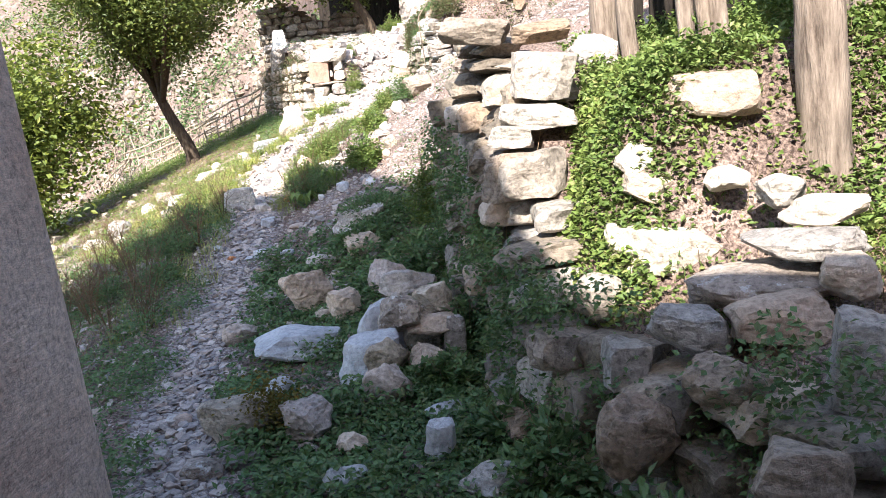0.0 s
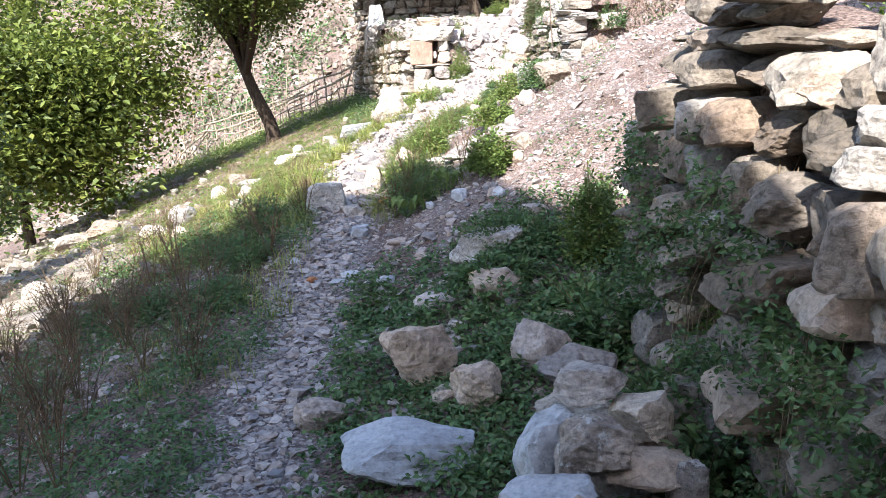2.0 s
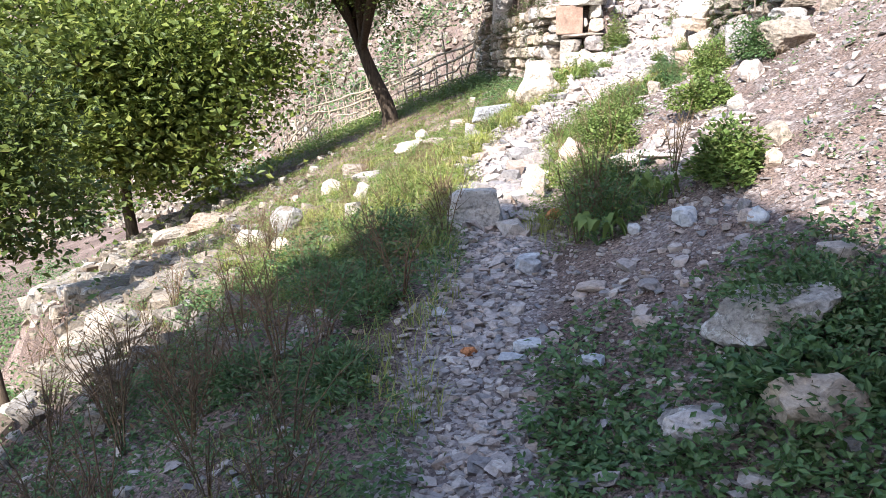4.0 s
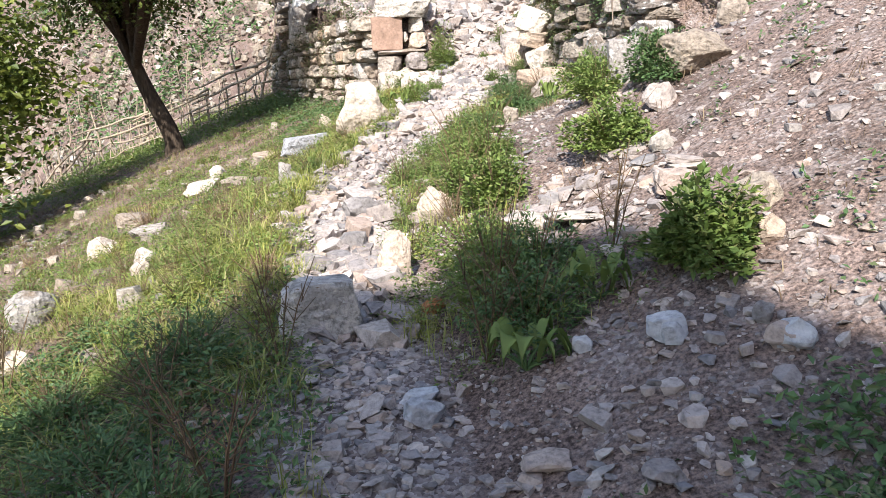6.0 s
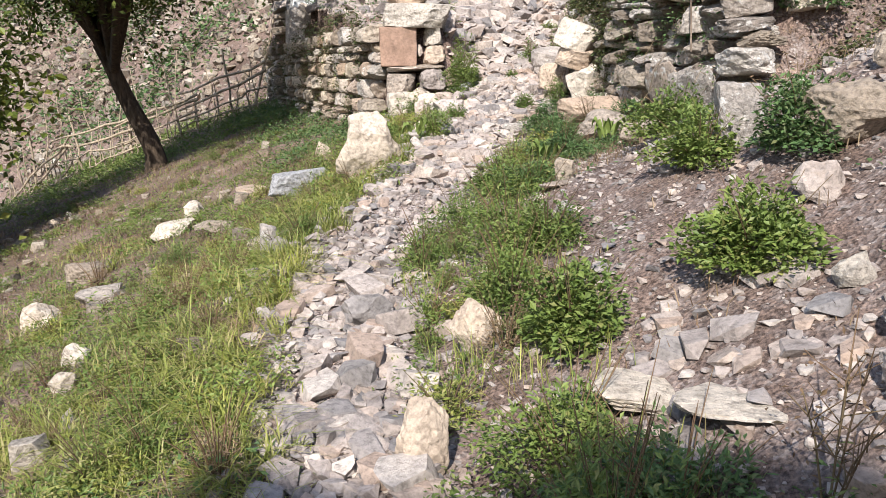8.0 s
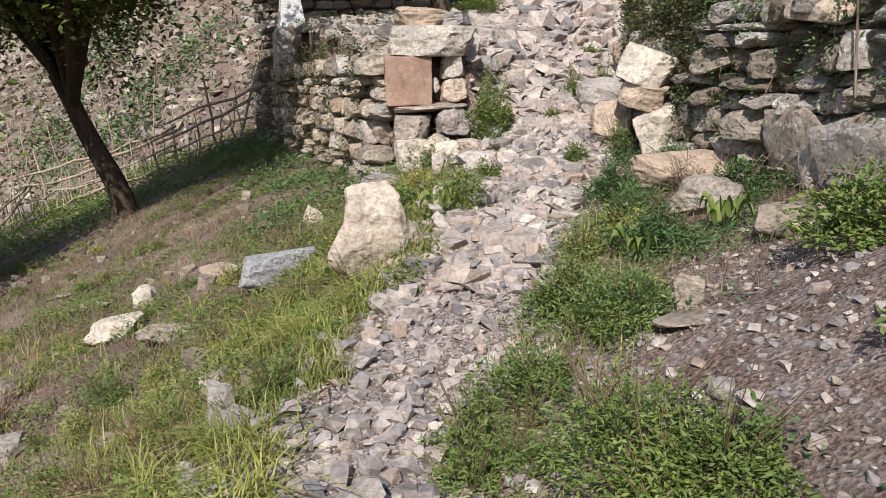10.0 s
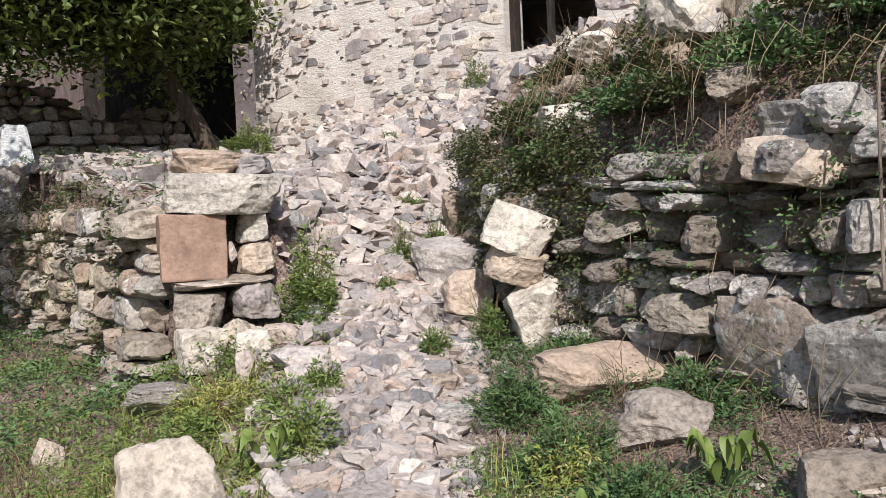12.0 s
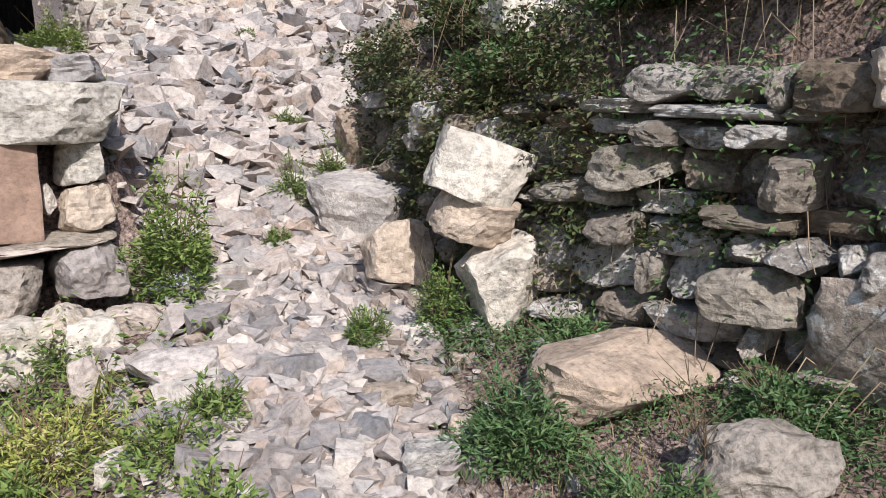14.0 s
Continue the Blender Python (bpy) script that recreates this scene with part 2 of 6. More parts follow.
def near_wall_x(y):
    return curve(y, (-4, 0, 1.2, 2.2, 2.9, 3.5, 4.3, 5.6), (3.0, 1.8, 1.3, .75, .32, .17, .1, -.12), 0.1)


def far_wall_x(y):
    return curve(y, (11.6, 12.3, 13.4, 14.4, 16, 18), (-.02, -.16, -.36, -.5, -.2, .5), 0.1)


def garden_wall_x(y):
    return curve(y, (14.6, 17.4, 22.4, 26), (-2.35, -3.15, -4.75, -5.6), 0.1)


def edge_x(y):
    return curve(y, (-5, 7.5, 8.6, 9.7, 11, 12.8, 16, 19, 26), (-4.6, -5.0, -5.4, -6.0, -7.3, -9.6, -10.0, -10.2, -10.5))


def ground_z(x, y):
    x, y = np.asarray(x, float), np.asarray(y, float)
    xc, h = path_x(y), path_z(y)
    dx = x - xc
    low = 0.8 + 0.34 * (x + 2.2) + 0.113 * (y - 12) + 0.14 * np.exp(-((x + 2.1) / 0.9) ** 2 - ((y - 14.4) / 1.1) ** 2)
    z = h + 0.34 * np.minimum(dx + 0.4, 0)
    z = z + (low - z) * step(y, 9, 13) * step(-dx, 0.3, 1.2)
    # the upper terrace between the garden wall and the climbing path
    terrace = np.maximum(2.12 + 0.11 * (y - 15) * step(x - garden_wall_x(y), 0.2, 1.7), np.minimum(h, 2.12 + 0.11 * (y - 15)))
    up = h + (terrace - h) * step(-dx, 0.55, 0.8)
    z = np.where((y > 14.9) & (x > garden_wall_x(y) + 0.22), up, z)
    # far left: the terrace edge, the drop, and the scree behind the garden
    out = edge_x(y) - x
    z = z - 1.1 * step(out, 0, 0.45) + 0.12 * np.maximum(out, 0) * step(y, 4, 9)
    back = (y - 25.5) + 0.25 * (x + 6)
    z = z + np.where(x < garden_wall_x(y) + 0.22, 0.62 * np.maximum(back, 0), 0)
    # the bank on the right
    s = curve(y, (-5, 4, 5.2, 6.85, 8.2, 9.4, 10.1, 11, 12.2, 13, 15, 16.5, 18, 20), (.05, .05, .12, .31, .5, .53, .55, .46, .3, .2, .2, .4, .55, .45))
    rise = np.maximum(dx - 0.38, 0)
    bank = h + s * np.minimum(rise, 2.2) + 0.4 * np.maximum(rise - 2.2, 0)
    z = np.where(dx > 0, bank, z)
    wx = near_wall_x(y)
    t1 = 0.46 + 0.22 * np.clip(x - wx, 0, 1.0) + 0.74 * step(y, 2.95, 3.45) * step(x - wx, 0.0, 0.7) + 0.25 * np.maximum(x - wx - 1.0, 0) + 0.05 * step(y, 3.5, 4.5)
    z = np.where((y < 5.7), z + (np.maximum(t1, z) - z) * step(x - wx, 0.05, 0.28) * step(5.7 - y, 0, 0.25), z)
    fx = far_wall_x(y)
    t2 = 2.2 + 0.9 * np.clip(x - fx, 0, 0.8) + 0.14 * np.maximum(x - fx - 0.8, 0)
    z = np.where((y > 11.7), z + (np.maximum(t2, z) - z) * step(x - fx, 0.06, 0.3) * step(y, 11.75, 12.1), z)
    far = np.hypot(x + 1, y - 10)
    return z + 0.04 * np.maximum(far - 34, 0) * step(x + 0.35 * y, -6, 12)


def bumps(x, y):
    """Fine unevenness of soil."""
    return 0.022 * np.sin(3.1 * x + 1.7 * np.sin(2.3 * y)) * np.sin(2.7 * y + 0.8) + 0.012 * np.sin(8.3 * x + 2.1 * y) * np.sin(7.1 * y - 3.3 * x)


def top(x, y):
    return float(ground_z(x, y) + bumps(x, y))


def build_ground():
    def axis(lo, hi, fine, ends):
        mid = np.arange(lo, hi, fine)
        grow = 1.22 ** np.arange(1, 40) * fine
        a = np.cumsum(grow)
        a = a[a < ends]
        return np.concatenate([lo - a[::-1], mid, hi + a])
    xs, ys = axis(-7, 3.2, 0.075, 700), axis(-1, 18, 0.075, 700)
    X, Y = np.meshgrid(xs, ys)
    Z = ground_z(X, Y) + bumps(X, Y)
    nx, ny = len(xs), len(ys)
    i = np.arange(nx * ny).reshape(ny, nx)
    f = np.stack([i[:-1, :-1], i[:-1, 1:], i[1:, 1:], i[1:, :-1]], -1).reshape(-1, 4)
    me = mesh_from("ground", np.stack([X, Y, Z], -1).reshape(-1, 3), f, M_EARTH, True)
    g = 0.85 * np.clip(1 - (np.abs(X - path_x(Y)) - path_half(Y) * 0.8) / 0.3, 0, 1) * step(Y, -3, -1)
    slope = step(X - path_x(Y), 0.3, 0.8) * (Y > 5.5) * (Y < 12) * 0.28
    scree = (Y > 25) * 0.2
    at = me.attributes.new("gravel", "FLOAT", "POINT")
    at.data.foreach_set("value", np.maximum(np.maximum(g, slope), scree).ravel().astype(np.float32))
    return tagged(new("ground", me), "brown stony hillside soil with a gravelly footpath", "ground", kind="structure")


build_ground()

# ---------------------------------------------------------------- stones
def rock_mesh(name, seed, level=3, cuts=9, rough=0.05, box=0.35):
    """An angular weathered stone within a unit cube, flattened by planes and roughened."""
    r = random.Random(seed)
    bm = bmesh.new()
    bmesh.ops.create_icosphere(bm, subdivisions=level, radius=0.62)
    planes = []
    for k in range(cuts):
        v = Vector((r.gauss(0, 1), r.gauss(0, 1), r.gauss(0, 1))).normalized()
        planes.append((v, r.uniform(0.36, 0.54)))
    if box:
        for ax in ((1, 0, 0), (-1, 0, 0), (0, 1, 0), (0, -1, 0), (0, 0, 1), (0, 0, -1)):
            v = (Vector(ax) + Vector((r.uniform(-1, 1), r.uniform(-1, 1), r.uniform(-1, 1))) * 0.16).normalized()
            planes.append((v, r.uniform(box, box + 0.1)))
    off = Vector((seed * 3.7, seed * 1.3, 0))
    for v in bm.verts:
        for nrm, d in planes:
            e = v.co.dot(nrm) - d
            if e > 0:
                v.co -= nrm * e * 0.98
        q = noise.noise(v.co * 3.2 + off) * rough + abs(noise.noise(v.co * 6.5 + off)) * rough * -0.9 + noise.noise(v.co * 15 + off) * rough * 0.3 + noise.noise(Vector((v.co.x * 2, v.co.y * 2, v.co.z * 9)) + off) * rough * 0.22
        v.co += v.co.normalized() * q
    lo = [min(v.co[a] for v in bm.verts) for a in range(3)]
    hi = [max(v.co[a] for v in bm.verts) for a in range(3)]
    for v in bm.verts:
        v.co = Vector(((v.co[a] - lo[a]) / (hi[a] - lo[a]) - 0.5) for a in range(3))
    return mesh_of(bm, name)


def hull_mesh(name, seed, n=13, flat=False):
    """A small angular chip within a unit cube, a few dozen triangles."""
    r = random.Random(seed)
    bm = bmesh.new()
    for k in range(n):
        a = math.tau * (k + r.uniform(-0.4, 0.4)) / n * (2 if n > 9 else 1)
        z = r.choice((-0.5, 0.5)) * r.uniform(0.82 if flat else 0.6, 1)
        q = r.uniform(0.34, 0.5) * (1 if flat else 0.9)
        bm.verts.new((math.cos(a) * q, math.sin(a) * q, z))
    res = bmesh.ops.convex_hull(bm, input=bm.verts)
    junk = [g for g in res["geom_interior"] if isinstance(g, bmesh.types.BMVert)]
    bmesh.ops.delete(bm, geom=junk, context="VERTS")
    bmesh.ops.triangulate(bm, faces=bm.faces)
    return mesh_of(bm, name)


def chips_of(meshes):
    out = []
    for me in meshes:
        v = np.empty(len(me.vertices) * 3, np.float32)
        me.vertices.foreach_get("co", v)
        f = np.array([p.vertices[:] for p in me.polygons if len(p.vertices) == 3], np.int32)
        out.append((v.reshape(-1, 3), f))
    return out


CHIPS = [hull_mesh("chip", 40 + k, 9 + k % 5, True) for k in range(14)]
CHIP_ARR = chips_of(CHIPS)


def with_material(meshes, mat, name):
    out = []
    for me in meshes:
        c = me.copy()
        c.name = name
        c.materials.clear()
        c.materials.append(mat)
        out.append(c)
    return out


def turn_z(a):
    return Matrix.Rotation(a, 4, "Z")


def joined_stones(name, spots, mat, parent=None, label="", category="", seed=0):
    """Many small stones as one mesh. spots: rows of x, y, z, length, width, thickness, yaw, tilt x, tilt y."""
    r = np.random.RandomState(seed)
    V, F, base = [], [], 0
    for x, y, z, a, b, c, yaw, tx, ty in spots:
        v, f = CHIP_ARR[r.randint(len(CHIP_ARR))]
        m = np.array((Matrix.Rotation(tx, 3, "X") @ Matrix.Rotation(ty, 3, "Y") @ Matrix.Rotation(yaw, 3, "Z")))
        V.append((v * (a, b, c)) @ m.T + (x, y, z))
        F.append(f + base)
        base += len(v)
    ob = new(name, mesh_from(name, np.concatenate(V), np.concatenate(F), mat))
    if parent:
        ob.parent = parent
        ob["kind"] = "stuff"
    else:
        tagged(ob, label, category, kind="stuff")
    return ob


ROCKS = [rock_mesh("rock", 11 + k, 5, 15, 0.06, 0) for k in range(12)]
LOW_BLOCKS = [rock_mesh("block", 171 + k, 3, 6, 0.06, 0.37) for k in range(10)]
BLOCKS = [rock_mesh("block", 71 + k, 4, 7, 0.05, 0.37) for k in range(14)]
SLABS = [rock_mesh("slab", 131 + k, 4, 12, 0.045, 0.42) for k in range(10)]
LOW_ROCKS = [rock_mesh("rock", 211 + k, 3, 13, 0.09, 0) for k in range(12)]
KINDS = {"small": LOW_ROCKS, "rock": ROCKS, "block": BLOCKS, "slab": SLABS}
_cache = {}


def stone(name, kind, pick, mat, x, y, size, yaw=0.0, tilt=(0, 0), label="", category="rock", sink=0.15, z=None, group=""):
    """One loose stone of its own, bedded in the soil. size: width along its x, depth, height."""
    if kind == "rock" and max(size) < 0.22:
        kind = "small"
    key = (kind, pick % len(KINDS[kind]), mat.name)
    if key not in _cache:
        _cache[key] = with_material([KINDS[kind][key[1]]], mat, name)[0]
    ob = new(name, _cache[key])
    zc = (top(x, y) if z is None else z) + size[2] * (0.5 - sink)
    ob.matrix_world = Matrix.Translation((x, y, zc)) @ turn_z(radians(yaw)) @ Matrix.Rotation(radians(tilt[0]), 4, "X") @ Matrix.Rotation(radians(tilt[1]), 4, "Y") @ Matrix.Diagonal((*size, 1))
    return tagged(ob, label, category, group)


# ---------------------------------------------------------------- dry stone walls
def dry_wall(name, label, line, low, high, mat_pool, seed, course=(0.09, 0.2), width=(0.14, 0.42), depth=0.28, lean=0.06, rough=0.035, shapes=None):
    """Courses of rough stones along line(s) (s in metres gives x, y, heading), from low(s) to high(s); stones are pieces, earth core behind."""
    r = random.Random(seed)
    length, at = line
    holder = tagged(new(name), label, "wall", kind="structure")
    meshes = [[with_material([m], mat, "stone")[0] for m in (shapes or BLOCKS)] for mat in mat_pool]
    count = 0
    level = 0.0
    tallest = max(high(length * k / 20) - low(length * k / 20) for k in range(21))
    while level < tallest:
        hgt = r.uniform(*course)
        s = r.uniform(-0.1, 0)
        while s < length:
            w = r.uniform(*width) * (1.0 if hgt > course[0] * 1.3 else 1.25)
            c = min(max(s + w / 2, 0), length)
            zb = low(c) + level
            if zb + hgt * 0.5 < high(c):
                x, y, head = at(c)
                hh = hgt * r.uniform(0.85, 1.06)
                ob = new("stone", r.choice(meshes[r.choices(range(len(mat_pool)), [3, 2, 1][:len(mat_pool)])[0]]))
                inward = Vector((-math.sin(head), math.cos(head), 0))
                p = Vector((x, y, zb + hgt / 2)) + inward * (depth * 0.3 + lean * level + r.uniform(-rough, rough))
                ob.matrix_world = Matrix.Translation(p) @ turn_z(head + r.uniform(-0.12, 0.12)) @ Matrix.Rotation(r.uniform(-0.07, 0.07), 4, "Y") @ Matrix.Rotation(r.uniform(-0.1, 0.1), 4, "X") @ Matrix.Diagonal((w * 1.05, depth * r.uniform(0.85, 1.25), hh * 1.04, 1))
                ob.parent = holder
                count += 1
            s += w * 0.97
        level += hgt * 0.95
    # earth and rubble core
    V, F = [], []
    n = max(int(length / 0.15), 4)
    for k in range(n + 1):
        c = length * k / n
        x, y, head = at(c)
        inward = Vector((-math.sin(head), math.cos(head), 0))
        hz = high(c)
        for off, zz in ((depth * 0.42, low(c) - 0.3), (depth * 0.42 + lean * (hz - low(c)), hz - 0.07), (depth * 1.2 + 0.25, hz - 0.05), (depth * 1.2 + 0.3, low(c) - 0.3)):
            q = Vector((x, y, zz)) + inward * off
            V.append(q[:])
    for k in range(n):
        a = k * 4
        for e in range(4):
            F.append((a + e, a + (e + 1) % 4, a + 4 + (e + 1) % 4, a + 4 + e))
    part("core", mesh_from("core", V, F, M_EARTH), holder)
    return holder


def along(points):
    """A line through points, measured in metres: its length, and a function giving place and heading."""
    p = np.array(points, float)
    seg = np.hypot(*np.diff(p, axis=0).T)
    cum = np.concatenate([[0], np.cumsum(seg)])
    def at(s):
        x, y = np.interp(s, cum, p[:, 0]), np.interp(s, cum, p[:, 1])
        a, b = max(s - 0.15, 0), min(s + 0.15, cum[-1])
        dx, dy = np.interp(b, cum, p[:, 0]) - np.interp(a, cum, p[:, 0]), np.interp(b, cum, p[:, 1]) - np.interp(a, cum, p[:, 1])
        return float(x), float(y), math.atan2(dy, dx)
    return float(cum[-1]), at

# ---------------------------------------------------------------- near ruined wall, far terrace wall, garden wall
def wall_along(fn, y_from, y_to, n=24):
    ys = np.linspace(y_from, y_to, n)
    return along([(float(fn(y)), float(y)) for y in ys])


near_line = wall_along(near_wall_x, 5.62, -0.6)
def near_low(s):
    x, y, h = near_line[1](s)
    return float(path_z(y)) + 0.05
def near_high(s):
    x, y, h = near_line[1](s)
    return float(np.interp(y, (-0.6, 2.2, 2.9, 3.3, 3.5, 4.2, 5.0, 5.62), (0.5, 0.5, 0.5, 0.62, 0.9, 1.5, 1.72, 1.60)))
dry_wall("wall_near", "tumbled dry stone terrace wall overgrown with herbs", near_line, near_low, near_high, [M_DULL, M_WARM, M_TAN], 5, (0.08, 0.24), (0.1, 0.4), 0.34, 0.12, rough=0.10, shapes=ROCKS[:4] + LOW_BLOCKS)

far_line = wall_along(far_wall_x, 15.4, 11.75)
def far_low(s):
    x, y, h = far_line[1](s)
    return float(ground_z(x - 0.1, y)) - 0.03
def far_high(s):
    x, y, h = far_line[1](s)
    return float(np.interp(y, (11.75, 12.2, 12.6, 13.4, 14.4, 15.4), (2.32, 2.36, 2.34, 2.22, 2.15, 2.4)))
dry_wall("wall_far", "grey lichen-spotted dry stone terrace wall", far_line, far_low, far_high, [M_GREY, M_DULL, M_WARM], 8, (0.045, 0.22), (0.08, 0.34), 0.3, 0.04, rough=0.10, shapes=ROCKS[:5] + BLOCKS)

garden_line = wall_along(garden_wall_x, 25.6, 15.05)
def garden_low(s):
    x, y, h = garden_line[1](s)
    return float(0.8 + 0.34 * (x + 2.2) + 0.113 * (y - 12)) - 0.05
def garden_high(s):
    x, y, h = garden_line[1](s)
    return float(np.interp(y, (14.7, 16, 18, 25.6), (2.12, 2.2, 2.2, 2.3)))
dry_wall("wall_garden", "dry stone retaining wall of small rubble stones", garden_line, garden_low, garden_high, [M_WARM, M_DULL, M_GREY], 13, (0.07, 0.2), (0.09, 0.3), 0.26, 0.04, rough=0.10, shapes=LOW_ROCKS[:6] + LOW_BLOCKS)

edge_line = along([(-9.95, 13.4), (-9.3, 12.6), (-7.4, 11.1), (-6.05, 9.8), (-5.4, 8.6), (-5.05, 7.6)])
def edge_high(s):
    x, y, h = edge_line[1](s)
    return float(ground_z(x + 0.45, y)) + 0.08
def edge_low(s):
    return edge_high(s) - 1.15
dry_wall("wall_edge", "rough dry stone wall holding the terrace edge", edge_line, edge_low, edge_high, [M_DULL, M_GREY, M_WARM], 19, (0.1, 0.22), (0.18, 0.45), 0.3, 0.1, rough=0.1, shapes=LOW_BLOCKS)

lean_line = along([(-4.7, 22.5), (-2.0, 22.75)])
dry_wall("wall_lean_to", "broken rubble wall before a dark lean-to", lean_line, lambda s: 2.4, lambda s: 3.95 + 0.2 * math.sin(2.7 * s) - 0.1 * s, [M_WARM, M_DULL, M_GREY], 29, (0.09, 0.24), (0.12, 0.38), 0.28, 0.05, rough=0.09, shapes=LOW_ROCKS[:6] + LOW_BLOCKS)

# ---------------------------------------------------------------- gate post
def gate_post():
    g = tagged(new("gate_post"), "stacked stone gate post with a square red sandstone block", "gate post")
    g.location = (-0.06, 0, 0.03)
    def put(name, kind, pick, mat, x, y, z, w, d, h, yaw=0, tilt=0, label=""):
        me = with_material([KINDS[kind][pick]], mat, name)[0]
        ob = part(name, me, g, label)
        ob.matrix_basis = Matrix.Translation((x, y, z + h / 2)) @ turn_z(radians(yaw)) @ Matrix.Rotation(radians(tilt), 4, "Y") @ Matrix.Diagonal((w, d, h, 1))
        return ob
    put("stone", "block", 0, M_WHITE, -2.1, 14.62, 1.2, 0.28, 0.34, 0.26, 5)
    put("stone", "block", 1, M_WHITE, -1.84, 14.55, 1.18, 0.24, 0.34, 0.26, -8)
    put("stone", "block", 2, M_WARM, -2.1, 14.84, 1.44, 0.3, 0.5, 0.2, -4)
    put("stone", "block", 3, M_PATH, -1.81, 14.84, 1.45, 0.27, 0.46, 0.22, 6)
    put("stone", "slab", 1, M_PATH, -2.0, 14.88, 1.64, 0.5, 0.5, 0.06, 3)
    put("stone", "slab", 4, M_WARM, -1.88, 14.9, 1.66, 0.42, 0.5, 0.05, -3)
    bm = bmesh.new()
    bmesh.ops.create_cube(bm, size=1)
    bmesh.ops.bevel(bm, geom=list(bm.edges), offset=0.035, segments=2, profile=0.6, affect="EDGES")
    bmesh.ops.subdivide_edges(bm, edges=[e for e in bm.edges if e.calc_length() > 0.3], cuts=7, use_grid_fill=True)
    for v in bm.verts:
        v.co += Vector((noise.noise(v.co * 3), noise.noise(v.co * 3 + Vector((7, 0, 0))), noise.noise(v.co * 3 + Vector((0, 9, 0))))) * 0.035
    red = part("red_block", mesh_of(bm, "red_block"), g, "square-cut red sandstone block", M_RED)
    red.matrix_basis = Matrix.Translation((-2.12, 14.90, 1.88)) @ turn_z(0.05) @ Matrix.Diagonal((0.355, 0.34, 0.365, 1))
    put("stone", "block", 5, M_WARM, -1.78, 14.95, 1.88, 0.2, 0.3, 0.18, 0)
    put("stone", "block", 6, M_TAN, -1.77, 14.93, 1.70, 0.23, 0.3, 0.19, 4)
    put("stone", "block", 8, M_PATH, -1.915, 14.9, 1.78, 0.06, 0.2, 0.12, 4)
    put("cap_stone", "block", 2, M_WARM, -1.93, 14.98, 2.05, 0.70, 0.6, 0.25, -4, 2, "thick weathered cap stone")
    put("cap_stone", "block", 11, M_TAN, -2.02, 15.12, 2.27, 0.42, 0.4, 0.16, 10, 4)
    put("cap_stone", "block", 5, M_PATH, -1.74, 15.16, 2.27, 0.26, 0.36, 0.12, -12, -4)
    return g


gate_post()

# ---------------------------------------------------------------- ruined house above the path
def slab_box(bm, a, b, z0, z1, thick, cuts=1, jag=0.0):
    """A straight wall from a to b, its thickness away from the path."""
    d = (Vector((*b, 0)) - Vector((*a, 0)))
    nrm = Vector((-d.y, d.x, 0)).normalized() * thick
    vs = []
    for p in (a, b):
        for o in (Vector(), nrm):
            for z in (z0, z1):
                vs.append(bm.verts.new((p[0] + o.x, p[1] + o.y, z)))
    for f in ((0, 1, 3, 2), (4, 6, 7, 5), (0, 4, 5, 1), (2, 3, 7, 6), (0, 2, 6, 4), (1, 5, 7, 3)):
        bm.faces.new([vs[i] for i in f])
    bmesh.ops.recalc_face_normals(bm, faces=bm.faces)


HA, HB = Vector((-0.9, 22.5)), Vector((2.0, 18.8))
HD = (HB - HA).normalized()
def house_at(s):
    p = HA + HD * s
    return (p.x, p.y)


